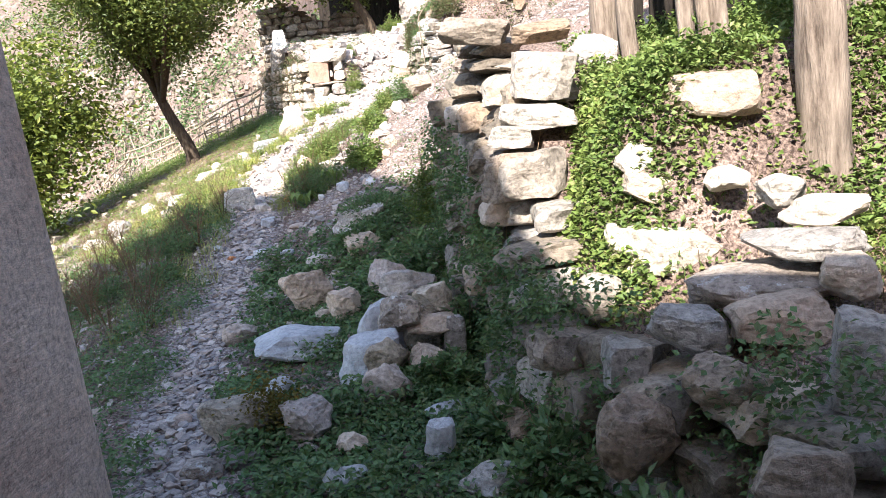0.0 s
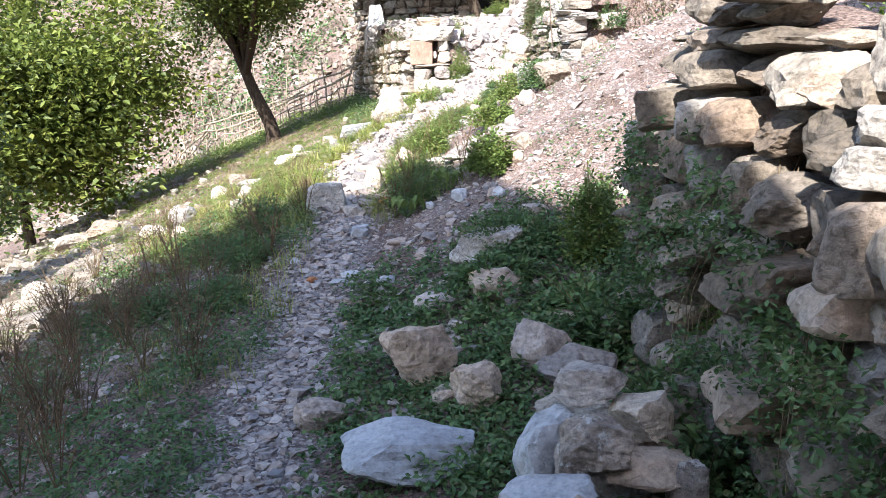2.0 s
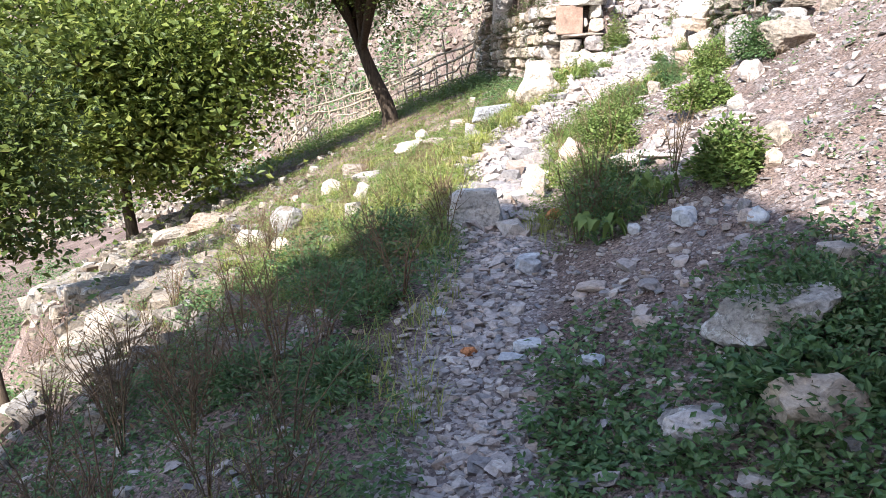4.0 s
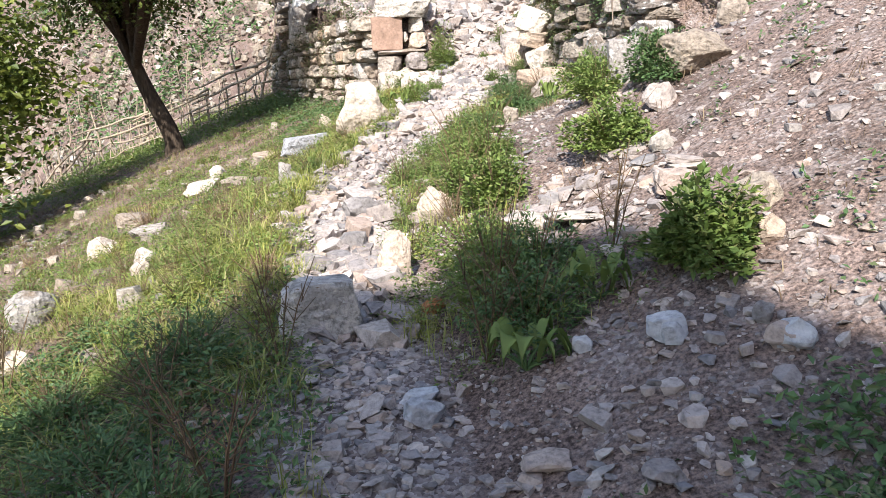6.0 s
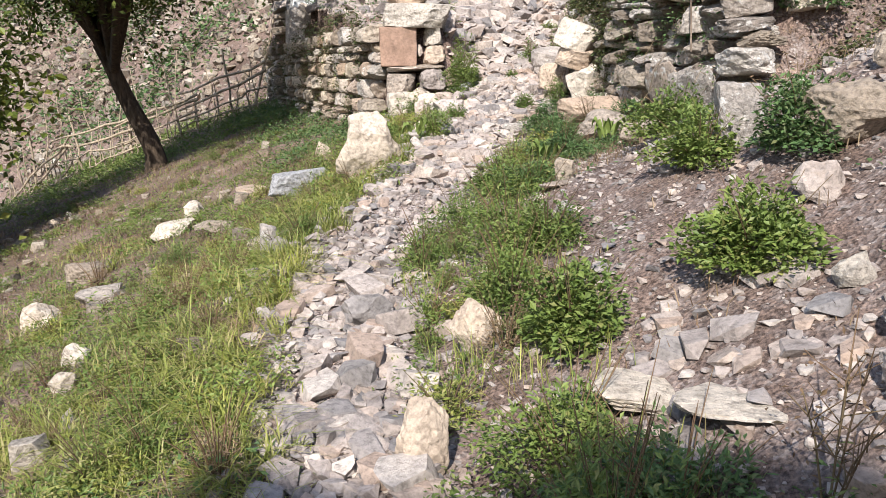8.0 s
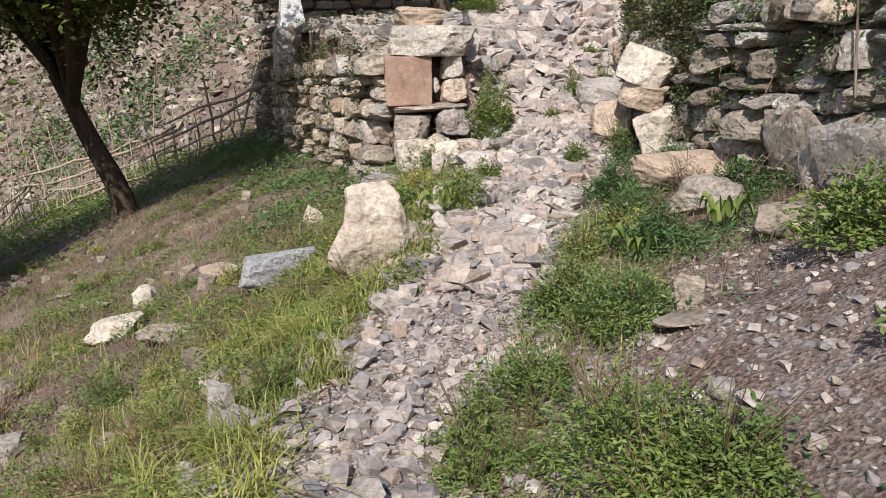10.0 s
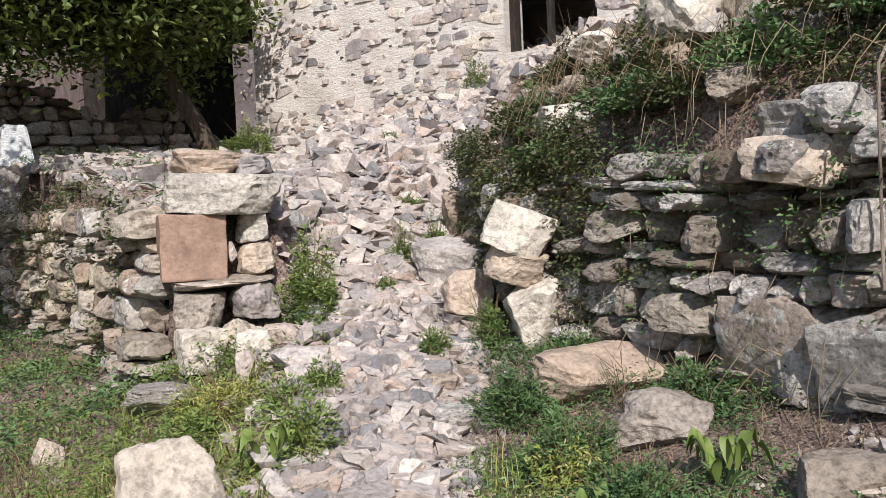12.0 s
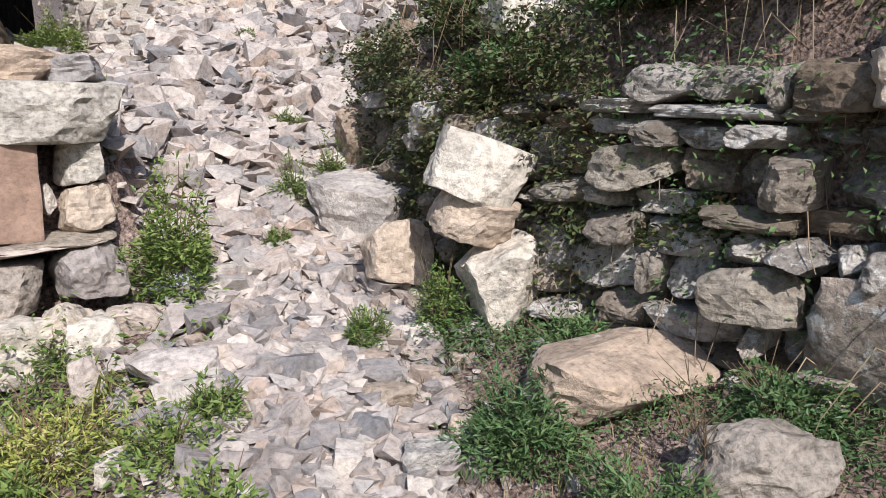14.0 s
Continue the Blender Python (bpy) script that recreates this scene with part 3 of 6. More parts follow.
def house():
    h = tagged(new("house"), "ruined mud-plastered stone house with a dark window", "house")
    w0, w1, sill = 4.23, 5.42, 3.88
    for nm, s0, s1, z0, z1 in (("wall", 0, w0, 2.4, 7.2), ("wall", w1, 13, 2.0, 7.2), ("wall", w0, w1, 2.4, sill), ("wall", w0, w1, 5.1, 7.2)):
        bm = bmesh.new()
        slab_box(bm, house_at(s0), house_at(s1), z0, z1, 0.5)
        part(nm, mesh_of(bm, "wall"), h, mat=M_MUD)
    for s0, side in ((w0, 1), (w1 - 0.09, 1)):
        bm = bmesh.new()
        n = Vector((-HD.y, HD.x)) * 0.15
        a, b = Vector(house_at(s0)) + n, Vector(house_at(s0 + 0.09)) + n
        slab_box(bm, a, b, sill + 0.004, 5.1, 0.12)
        part("window_jamb", mesh_of(bm, "window_jamb"), h, "dark weathered timber", M_DARKWOOD)
    bm = bmesh.new()
    slab_box(bm, Vector(house_at(w0 + 0.5)) + n, Vector(house_at(w0 + 0.57)) + n, sill + 0.004, 5.1, 0.08)
    part("window_mullion", mesh_of(bm, "window_mullion"), h, "dark weathered timber", M_DARKWOOD)
    nb = Vector((-HD.y, HD.x)) * 4
    bm = bmesh.new()
    slab_box(bm, HA + nb, Vector(house_at(13)) + nb, 2.4, 7.2, 0.4)
    part("back_wall", mesh_of(bm, "wall"), h, mat=M_MUD)
    bm = bmesh.new()
    slab_box(bm, HA + nb, HA + Vector((-HD.y, HD.x)) * 0.502, 2.4, 7.2, 0.4)
    part("side_wall", mesh_of(bm, "wall"), h, mat=M_MUD)
    bm = bmesh.new()
    slab_box(bm, HA - HD * 0.4 - nb * 0.1, Vector(house_at(13)) - nb * 0.1, 7.2, 7.4, 5)
    part("roof", mesh_of(bm, "roof"), h, "flat earth roof", M_EARTH)
    # a lean-to with a dark open front against the side
    bm = bmesh.new()
    q = HA + Vector((-2.6, 0.9))
    slab_box(bm, q + Vector((0, 2.2)), HA + Vector((-0.02, 3.2)), 2.6, 6.2, 0.3)
    part("lean_to_wall", mesh_of(bm, "wall"), h, mat=M_DARKWOOD)
    bm = bmesh.new()
    slab_box(bm, q + Vector((-0.2, 0)), HA + Vector((-0.05, 0.15)), 5.3, 5.5, 3.2)
    part("lean_to_roof", mesh_of(bm, "roof"), h, mat=M_DARKWOOD)
    # stones standing out of the worn plaster
    r = random.Random(3)
    ms = [with_material([m], mat, "stone")[0] for m in LOW_BLOCKS for mat in (M_WHITE, M_PATH)]
    count = 0
    while count < 300:
        s, z = r.uniform(0.1, 9.5), r.uniform(2.9, 5.8)
        if w0 - 0.12 < s < w1 + 0.12 and z > sill - 0.08:
            continue
        if s < 2.9 and z > 3.4 and r.random() < 0.8:
            continue
        p = house_at(s)
        ob = part("stone", r.choice(ms), h)
        big = r.random() ** 2
        ob.matrix_world = Matrix.Translation((p[0], p[1], z)) @ turn_z(math.atan2(HD.y, HD.x)) @ Matrix.Rotation(r.uniform(-0.3, 0.3), 4, "Y") @ Matrix.Diagonal((0.12 + 0.36 * big, 0.034, 0.07 + 0.16 * big * r.uniform(0.6, 1.2), 1))
        count += 1
    g = np.random.RandomState(5)
    rows = []
    while len(rows) < 1500:
        s, z = g.uniform(0.05, 9.8), g.uniform(2.7, 6.4)
        if w0 - 0.1 < s < w1 + 0.1 and z > sill - 0.06 or (s < 3.0 and z > 3.5 and g.uniform() < 0.55):
            continue
        p = house_at(s)
        a = 0.07 + 0.3 * g.uniform() ** 2
        rows.append((p[0], p[1], z, a, g.uniform(0.03, 0.11), a * g.uniform(0.22, 0.5), math.atan2(HD.y, HD.x), 0, g.normal(0, 0.12)))
    joined_stones("rubble", rows, M_PATH_I, h, seed=12)
    return h


house()

# the house at the start of the path, whose corner is passed
def prism(bm, prof, y0, y1):
    """A solid with the outline prof (x, z) from y0 back to y1."""
    rows = [[bm.verts.new((x, y, z)) for x, z in prof] for y in (y0, y1)]
    bm.faces.new(rows[0])
    bm.faces.new(rows[1][::-1])
    n = len(prof)
    for k in range(n):
        bm.faces.new((rows[0][k], rows[1][k], rows[1][(k + 1) % n], rows[0][(k + 1) % n]))
    bmesh.ops.recalc_face_normals(bm, faces=bm.faces)


def corner_house():
    h = tagged(new("village_house"), "rough rendered village house beside the path", "house")
    bm = bmesh.new()
    prism(bm, [(-3.7, -2.0), (-3.7, 3.0), (-1.07, 3.0), (-0.93, -2.0)], 2.02, -1.45)
    corner = [e for e in bm.edges if all(v.co.x > -1.2 and abs(v.co.y - 2.02) < 1e-4 for v in e.verts)]
    bmesh.ops.bevel(bm, geom=corner, offset=0.06, segments=4, profile=0.5, affect="EDGES")
    part("wall", mesh_of(bm, "wall"), h, mat=M_RENDER)
    # unseen block added behind the start, outline fitted to cast the path's shadow edge
    bm = bmesh.new()
    prism(bm, [(-6.72, -2.0), (-6.72, 7.2), (-6.1, 8.6), (-5.5, 9.0), (-5.06, 9.95), (-4.6, 9.75), (-4.28, 9.65), (-3.8, 9.8), (-3.25, 9.6), (-2.8, 8.75), (-2.35, 8.2), (-1.7, 7.6), (-1.3, 6.75), (-1.03, 5.8), (-1.03, -2.0)], -1.5, -8)
    part("shadow_caster_high", mesh_of(bm, "shadow_caster_high"), h, mat=M_RENDER)
    # lower unseen block, added to keep the terrace wall's foot in shadow
    bm = bmesh.new()
    prism(bm, [(-1.026, -2.0), (-1.026, 5.75), (-0.85, 5.2), (-0.58, 4.6), (0.06, 4.42), (0.5, 4.28), (5.0, 4.0), (5.0, -2.0)], -1.55, -7)
    part("shadow_caster_low", mesh_of(bm, "shadow_caster_low"), h, mat=M_RENDER)
    bm = bmesh.new()
    prism(bm, [(-3.9, 3.004), (-3.9, 3.14), (-0.95, 3.14), (-0.95, 3.004)], 2.15, -1.45)
    part("roof", mesh_of(bm, "roof"), h, "flat slate roof", M_GREY)


corner_house()

# ---------------------------------------------------------------- plants
def tube(points, radii, sides=8):
    """Verts and quads of a tapering stem through points."""
    V, F = [], []
    pts = [Vector(p) for p in points]
    for i, p in enumerate(pts):
        d = (pts[min(i + 1, len(pts) - 1)] - pts[max(i - 1, 0)]).normalized()
        a = d.cross(Vector((0.3, 1, 0.2))).normalized()
        b = d.cross(a)
        for k in range(sides):
            t = math.tau * k / sides
            V.append((p + (a * math.cos(t) + b * math.sin(t)) * radii[i])[:])
    for i in range(len(pts) - 1):
        for k in range(sides):
            F.append((i * sides + k, i * sides + (k + 1) % sides, (i + 1) * sides + (k + 1) % sides, (i + 1) * sides + k))
    return V, F


def merge(parts):
    V, F, base = [], [], 0
    for v, f in parts:
        V.append(np.asarray(v, float))
        F.append(np.asarray(f, int) + base)
        base += len(v)
    return np.concatenate(V), np.concatenate(F)


def leaf_quads(pos, rng, length, width, up=0.3, droop=0.0, outward=None):
    """Diamond leaves at pos (n, 3), each folded along its rib."""
    n = len(pos)
    d = rng.normal(size=(n, 3))
    d[:, 2] = d[:, 2] * 0.5 - droop
    if outward is not None:
        d += outward
    d /= np.linalg.norm(d, axis=1)[:, None]
    u = rng.normal(size=(n, 3)) * 0.7
    u[:, 2] += up + 0.9
    s = np.cross(d, u)
    s /= np.linalg.norm(s, axis=1)[:, None] + 1e-9
    nn = np.cross(s, d)
    L = (length * rng.uniform(0.6, 1.3, n))[:, None]
    W = (width * rng.uniform(0.7, 1.25, n))[:, None]
    mid = pos + d * L * 0.5
    fold = nn * W * 0.22
    V = np.stack([pos, mid + s * W * 0.5 + fold, pos + d * L, mid - s * W * 0.5 + fold], 1).reshape(-1, 3)
    return V, np.arange(4 * n).reshape(n, 4)


def blades(pos, rng, height, width, lean=0.45):
    """Grass blades: two bent segments each."""
    n = len(pos)
    a = rng.uniform(0, math.tau, n)
    d = np.stack([np.cos(a), np.sin(a), np.zeros(n)], 1)
    s = np.stack([-np.sin(a), np.cos(a), np.zeros(n)], 1)
    h = (height * rng.uniform(0.5, 1.3, n))[:, None]
    k = (lean * rng.uniform(0.2, 1.5, n))[:, None]
    w = (width * rng.uniform(0.7, 1.3, n))[:, None]
    up = np.array([0, 0, 1.0])
    m = pos + up * h * 0.6 + d * h * k * 0.35
    t = pos + up * h * (1 - 0.25 * k) + d * h * k
    V = np.stack([pos - s * w / 2, pos + s * w / 2, m + s * w * 0.4, m - s * w * 0.4, t + s * w * 0.05, t - s * w * 0.05], 1).reshape(-1, 3)
    i = np.arange(n)[:, None] * 6
    F = np.concatenate([i + np.array([[0, 1, 2, 3]]), i + np.array([[3, 2, 4, 5]])])
    return V, F


def tree(name, label, base, height, trunk_r, lean, fork, limbs, crown, leaves, seed, leaf=(0.085, 0.045), bark=None, bend=0.15, green=None):
    """A tapered leaning trunk that forks into limbs, and a crown of leaf clumps along the twigs."""
    r, rng = random.Random(seed), np.random.RandomState(seed)
    t = tagged(new(name), label, "tree")
    b = Vector(base)
    t.location = b
    ln = Vector((lean[0], lean[1], 0))
    n = 9
    pts = [Vector((0, 0, -0.2))] + [ln * (k / n) ** 1.3 * fork + Vector((math.sin(k * 0.9) * bend * 0.2, math.cos(k * 1.1) * bend * 0.15, fork * k / n)) for k in range(1, n + 1)]
    rad = [trunk_r * (1.35 if k == 0 else 1.0 - 0.38 * k / n) for k in range(n + 1)]
    parts = [tube(pts, rad, 12)]
    tips = []
    cc, cr = Vector(crown[0]), Vector(crown[1])
    for k in range(limbs):
        a = math.tau * (k + r.uniform(-0.3, 0.3)) / limbs
        e = r.uniform(-0.55, 0.95)
        aim = cc + Vector((cr.x * math.cos(a) * math.sqrt(1 - e * e * 0.8), cr.y * math.sin(a) * math.sqrt(1 - e * e * 0.8), cr.z * e)) * r.uniform(0.55, 0.95)
        start = pts[-1 - r.randint(0, 2)]
        ctrl = start.lerp(aim, 0.5) + Vector((r.uniform(-0.3, 0.3), r.uniform(-0.3, 0.3), 0.35))
        lp = [(start * (1 - q) ** 2 + ctrl * 2 * q * (1 - q) + aim * q * q) for q in (0, 0.2, 0.4, 0.6, 0.8, 1)]
        r0 = trunk_r * r.uniform(0.3, 0.5)
        parts.append(tube(lp, [r0 * (1 - 0.85 * q / 5) for q in range(6)], 7))
        for q in range(6):
            st = lp[r.randint(2, 5)]
            en = st + Vector((r.gauss(0, 1), r.gauss(0, 1), r.gauss(0.1, 0.7))).normalized() * r.uniform(0.35, 0.9) * cr.x * 0.5
            parts.append(tube([st, st.lerp(en, 0.5) + Vector((0, 0, 0.05)), en], [r0 * 0.3, r0 * 0.18, r0 * 0.06], 5))
            tips += [en, st.lerp(en, 0.55)]
    part("trunk", mesh_from("trunk", *merge(parts), bark or M_BARK, True), t, "rough dark bark")
    per = leaves // len(tips)
    pos = []
    for p in tips:
        q = rng.normal(size=(per, 3)) * np.array([0.30, 0.30, 0.22]) * cr.x * rng.uniform(0.2, 0.66) + np.array(p)
        pos.append(q)
    pos = np.concatenate(pos)
    V, F = leaf_quads(pos, rng, *leaf, droop=0.35)
    part("crown", mesh_from("crown", V, F, green or M_TREE), t, "dense small green leaves")
    return t


tree("fruit_tree", "leaning fruit tree with dark trunk and green crown", (-6.17, 19.5, top(-6.17, 19.5)), 5, 0.16, (-0.35, -0.05), 1.9, 24, ((0.5, -2.3, 4.1), (2.2, 2.7, 1.4)), 44000, 4, (0.10, 0.055))
tree("walnut_tree", "broad dark green tree below the terrace edge", (-9.9, 15.8, top(-9.9, 15.8)), 6, 0.11, (0.05, 0), 1.5, 26, ((0.1, 0.2, 3.1), (3.1, 2.6, 2.7)), 56000, 9, (0.14, 0.085), green=M_WALNUT)
tree("shade_tree", "dark leafy tree leaning before the house", (-1.65, 22.0, top(-1.65, 22.0)), 5, 0.14, (-0.45, 0), 1.7, 16, ((-1.9, -0.6, 2.1), (2.4, 1.5, 1.4)), 30000, 21, (0.13, 0.075))
tree("slim_tree", "thin dark tree at the foot of the terrace", (-6.35, 8.9, top(-6.35, 8.9)), 3, 0.05, (-0.12, 0), 1.7, 10, ((-0.75, 0.3, 3.1), (1.6, 1.5, 1.4)), 15000, 31, (0.085, 0.05))

# ---------------------------------------------------------------- fence, pillar, posts
def stick(a, b, r0, r1, seed, wob=0.03, n=6):
    r = random.Random(seed)
    a, b = Vector(a), Vector(b)
    pts = [a.lerp(b, k / n) + (Vector((r.gauss(0, wob), r.gauss(0, wob), r.gauss(0, wob * 0.6))) if 0 < k < n else Vector()) for k in range(n + 1)]
    return tube(pts, [r0 + (r1 - r0) * k / n for k in range(n + 1)], 6)


def fence():
    f = tagged(new("fence"), "rustic garden fence of dry crooked sticks", "fence")
    r = random.Random(17)
    a, b = Vector((-5.05, 22.2)), Vector((-10.6, 23.4))
    length = (b - a).length
    for lv, rr in ((0.16, 0.012), (0.40, 0.014), (0.62, 0.02), (0.80, 0.018)):
        for k in range(4):
            s0, s1 = length * k / 4 - 0.2, length * (k + 1) / 4 + 0.2
            p, q = a.lerp(b, s0 / length), a.lerp(b, s1 / length)
            h0, h1 = lv + r.uniform(-0.09, 0.09), lv + r.uniform(-0.09, 0.09)
            part("rail", mesh_from("rail", *stick((p.x, p.y - 0.04, top(p.x, p.y) + h0), (q.x, q.y - 0.04, top(q.x, q.y) + h1), rr * 1.4, rr, r.random(), 0.04), M_STICK, True), f)
    n = 46
    for k in range(n):
        p = a.lerp(b, (k + r.uniform(-0.35, 0.35)) / n)
        big = k % 9 == 4
        hh = r.uniform(1.1, 1.6) if big else r.uniform(0.5, 0.98)
        z = top(p.x, p.y)
        e = (p.x + r.gauss(0, 0.1) - (0.15 if big else 0), p.y + r.gauss(0, 0.05), z + hh)
        part("post" if big else "stake", mesh_from("stake", *stick((p.x, p.y, z - 0.15), e, 0.03 if big else 0.016, 0.018 if big else 0.009, r.random(), 0.015), M_STICK, True), f)
    return f


fence()
# poles leaning inside the garden
def pole(x, y, dx, dy, h, rad, seed, mat, label, name="pole"):
    z = top(x, y)
    return tagged(new(name, mesh_from(name, *stick((x, y, z - 0.2), (x + dx, y + dy, z + h), rad, rad * 0.6, seed, 0.03), mat, True)), label, "pole")
pole(-5.4, 23.0, 0.85, 0.2, 2.9, 0.03, 3, M_STICK, "long crooked pole leaning inside the garden fence")
for k in range(9):
    pole(-6.2 - 0.55 * k, 23.8 + 0.2 * (k % 3), 0.12 * ((k * 7) % 5 - 2), 0, 1.3 + 0.25 * (k % 4), 0.015, k, M_STICK, "dry bean pole standing in the garden")


def white_pillar(x, y):
    z = 2.6
    p = tagged(new("pillar"), "small tapered whitewashed pillar on the terrace", "pillar")
    for nm, w0, w1, z0, z1, mat in (("plinth", 0.56, 0.48, -0.6, 0.1, M_GREY), ("shaft", 0.36, 0.24, 0.1, 0.58, M_LIME)):
        bm = bmesh.new()
        bmesh.ops.create_cube(bm, size=1)
        for v in bm.verts:
            w = w0 if v.co.z < 0 else w1
            v.co = Vector((v.co.x * w, v.co.y * w, z0 if v.co.z < 0 else z1))
        bmesh.ops.bevel(bm, geom=list(bm.edges), offset=0.02, segments=2, affect="EDGES")
        ob = part(nm, mesh_of(bm, nm), p, mat=mat)
        ob.matrix_world = Matrix.Translation((x, y, z)) @ turn_z(0.3)


white_pillar(-3.84, 20.24)


def upright(name, label, x, y, h, rad, lean, mat, seed, sides=14):
    """A barked post: ridged and slightly bent."""
    r = random.Random(seed)
    z = top(x, y)
    n = 16
    pts = [Vector((x + lean[0] * k / n + r.gauss(0, 0.006), y + lean[1] * k / n, z - 0.2 + (h + 0.2) * k / n)) for k in range(n + 1)]
    V, F = tube(pts, [rad * (1.08 - 0.16 * k / n) for k in range(n + 1)], sides)
    V = [Vector(v) for v in V]
    for i, v in enumerate(V):
        c = pts[i // sides]
        v += (v - c) * 0.16 * noise.noise(Vector((i % sides * 1.3, v.z * 1.2, seed)))
    return tagged(new(name, mesh_from(name, [v[:] for v in V], F, mat, True)), label, "post")


upright("wooden_post", "thick weathered wooden post with furrowed bark", 1.46, 3.2, 2.6, 0.088, (-0.1, 0.0), M_WOOD, 2, 18)
upright("wooden_post", "weathered grey-brown wooden post of a shed", 1.75, 3.5, 2.6, 0.07, (-0.12, 0.05), M_WOOD, 3)
for k, (x, y, l, rd) in enumerate(((1.12, 3.75, -0.12, 0.036), (1.20, 3.8, -0.05, 0.03), (1.27, 3.78, -0.1, 0.04), (0.98, 4.3, -0.06, 0.045), (0.9, 4.5, -0.02, 0.07), (1.5, 4.2, -0.2, 0.05), (1.7, 4.3, -0.1, 0.06), (1.95, 4.4, -0.25, 0.05), (2.3, 4.4, -0.1, 0.07))):
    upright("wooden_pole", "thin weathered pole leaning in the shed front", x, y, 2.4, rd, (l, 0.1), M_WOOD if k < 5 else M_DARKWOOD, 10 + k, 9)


def shed():
    s = tagged(new("shed"), "dark ramshackle timber shed on the terrace", "shed")
    z = top(2.2, 4.6)
    r = random.Random(8)
    for k in range(22):
        x = 1.2 + k * 0.16
        bm = bmesh.new()
        bmesh.ops.create_cube(bm, size=1)
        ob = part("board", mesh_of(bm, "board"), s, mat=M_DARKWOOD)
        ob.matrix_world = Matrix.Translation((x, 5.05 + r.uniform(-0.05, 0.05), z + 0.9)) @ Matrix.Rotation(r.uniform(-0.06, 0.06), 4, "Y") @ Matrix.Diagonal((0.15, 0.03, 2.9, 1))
    for k in range(7):
        a = (1.2 + r.uniform(0, 2), 4.5 + r.uniform(-0.3, 0.4), z + r.uniform(0, 1.0))
        b = (a[0] + r.uniform(0.5, 1.3), a[1] + r.uniform(-0.2, 0.2), z + r.uniform(0.2, 1.6))
        part("branch", mesh_from("branch", *stick(a, b, 0.03, 0.015, k, 0.05), M_WOOD if k % 2 else M_DARKWOOD, True), s)
    bm = bmesh.new()
    bmesh.ops.create_cube(bm, size=1)
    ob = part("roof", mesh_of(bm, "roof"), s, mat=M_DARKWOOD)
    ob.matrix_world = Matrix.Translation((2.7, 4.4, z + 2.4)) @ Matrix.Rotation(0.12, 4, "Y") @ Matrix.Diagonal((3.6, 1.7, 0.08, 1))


shed()
tagged(new("cable", mesh_from("cable", *tube([(-0.22, 12.06, 1.75), (-0.24, 12.05, 2.2), (-0.24, 12.05, 2.45), (0.0, 12.1, 2.75)], [0.006] * 4, 6), M_WOOD, True)), "thin pale cable hanging down the stone wall", "cable")

# ---------------------------------------------------------------- gate stones opposite the post
stone("rock", "block", 2, M_WHITE, -0.60, 13.93, (0.38, 0.34, 0.26), -28, (-6, 20), "big cracked cream block beside the gap", sink=0, z=1.80)
stone("rock", "block", 7, M_TAN, -0.63, 13.93, (0.33, 0.30, 0.20), -28, (2, 14), "cracked tan stone block under a larger one", sink=0, z=1.66)
stone("rock", "block", 4, M_WHITE, -0.55, 13.86, (0.31, 0.28, 0.34), -20, (4, -14), "cream stone block tilted beside the gap", sink=0, z=1.34)
stone("rock", "block", 3, M_TAN, -0.74, 14.36, (0.30, 0.28, 0.28), -14, (0, 4), "tan flat-topped stone beside the gap", sink=0, z=1.44)
stone("rock", "slab", 6, M_PATH, -0.62, 14.90, (0.50, 0.50, 0.30), 10, (10, 0), "pale smooth stone slab beside the rubble path", sink=0.1)
stone("rock", "block", 9, M_TAN, -0.19, 12.50, (0.36, 0.22, 0.20), -80, (0, 4), "yellow-stained stone in the terrace wall", sink=0, z=2.08)
stone("stone_slab", "block", 1, M_GREY, -0.22, 12.55, (0.55, 0.10, 0.42), -76, (14, 0), "large grey slab standing against the wall foot", sink=0, z=1.28)
stone("stone_slab", "block", 4, M_GREY, -0.16, 12.15, (0.50, 0.10, 0.40), -70, (16, 0), "large grey slab standing against the wall foot", sink=0, z=1.27)

# heap of pale stones between path and wall
for kind, pick, mat, x, y, size, yaw, z, label in (
        ("block", 3, M_BLUE, -0.52, 4.42, (0.26, 0.22, 0.40), 20, 0.0, "bluish grey block at the back of a stone heap"),
        ("block", 8, M_GREY, -0.24, 4.44, (0.30, 0.22, 0.26), -10, 0.0, "grey weathered stone in a heap beside the path"),
        ("rock", 4, M_WARM, -0.47, 4.06, (0.26, 0.22, 0.28), 30, 0.0, "brown angular stone at the foot of a heap"),
        ("rock", 9, M_TAN, -0.24, 4.08, (0.24, 0.20, 0.20), -20, 0.0, "yellowish stone at the foot of a heap"),
        ("slab", 4, M_TAN, -0.22, 4.24, (0.30, 0.20, 0.10), -8, 0.19, "flat tan stone lying in a heap"),
        ("rock", 2, M_GREY, -0.38, 4.22, (0.28, 0.22, 0.22), 15, 0.22, "mottled white stone on a heap"),
        ("rock", 7, M_WHITE, -0.20, 4.42, (0.22, 0.18, 0.17), 40, 0.24, "pale white stone on top of a heap"),
        ("block", 6, M_PATH, -0.38, 4.48, (0.24, 0.18, 0.14), -30, 0.36, "pale squarish stone on top of a heap")):
    stone("rock", kind, pick, mat, x, y, size, yaw, (4, -5), label, sink=0.08, z=top(x, y) + z, group="stones of the heap")

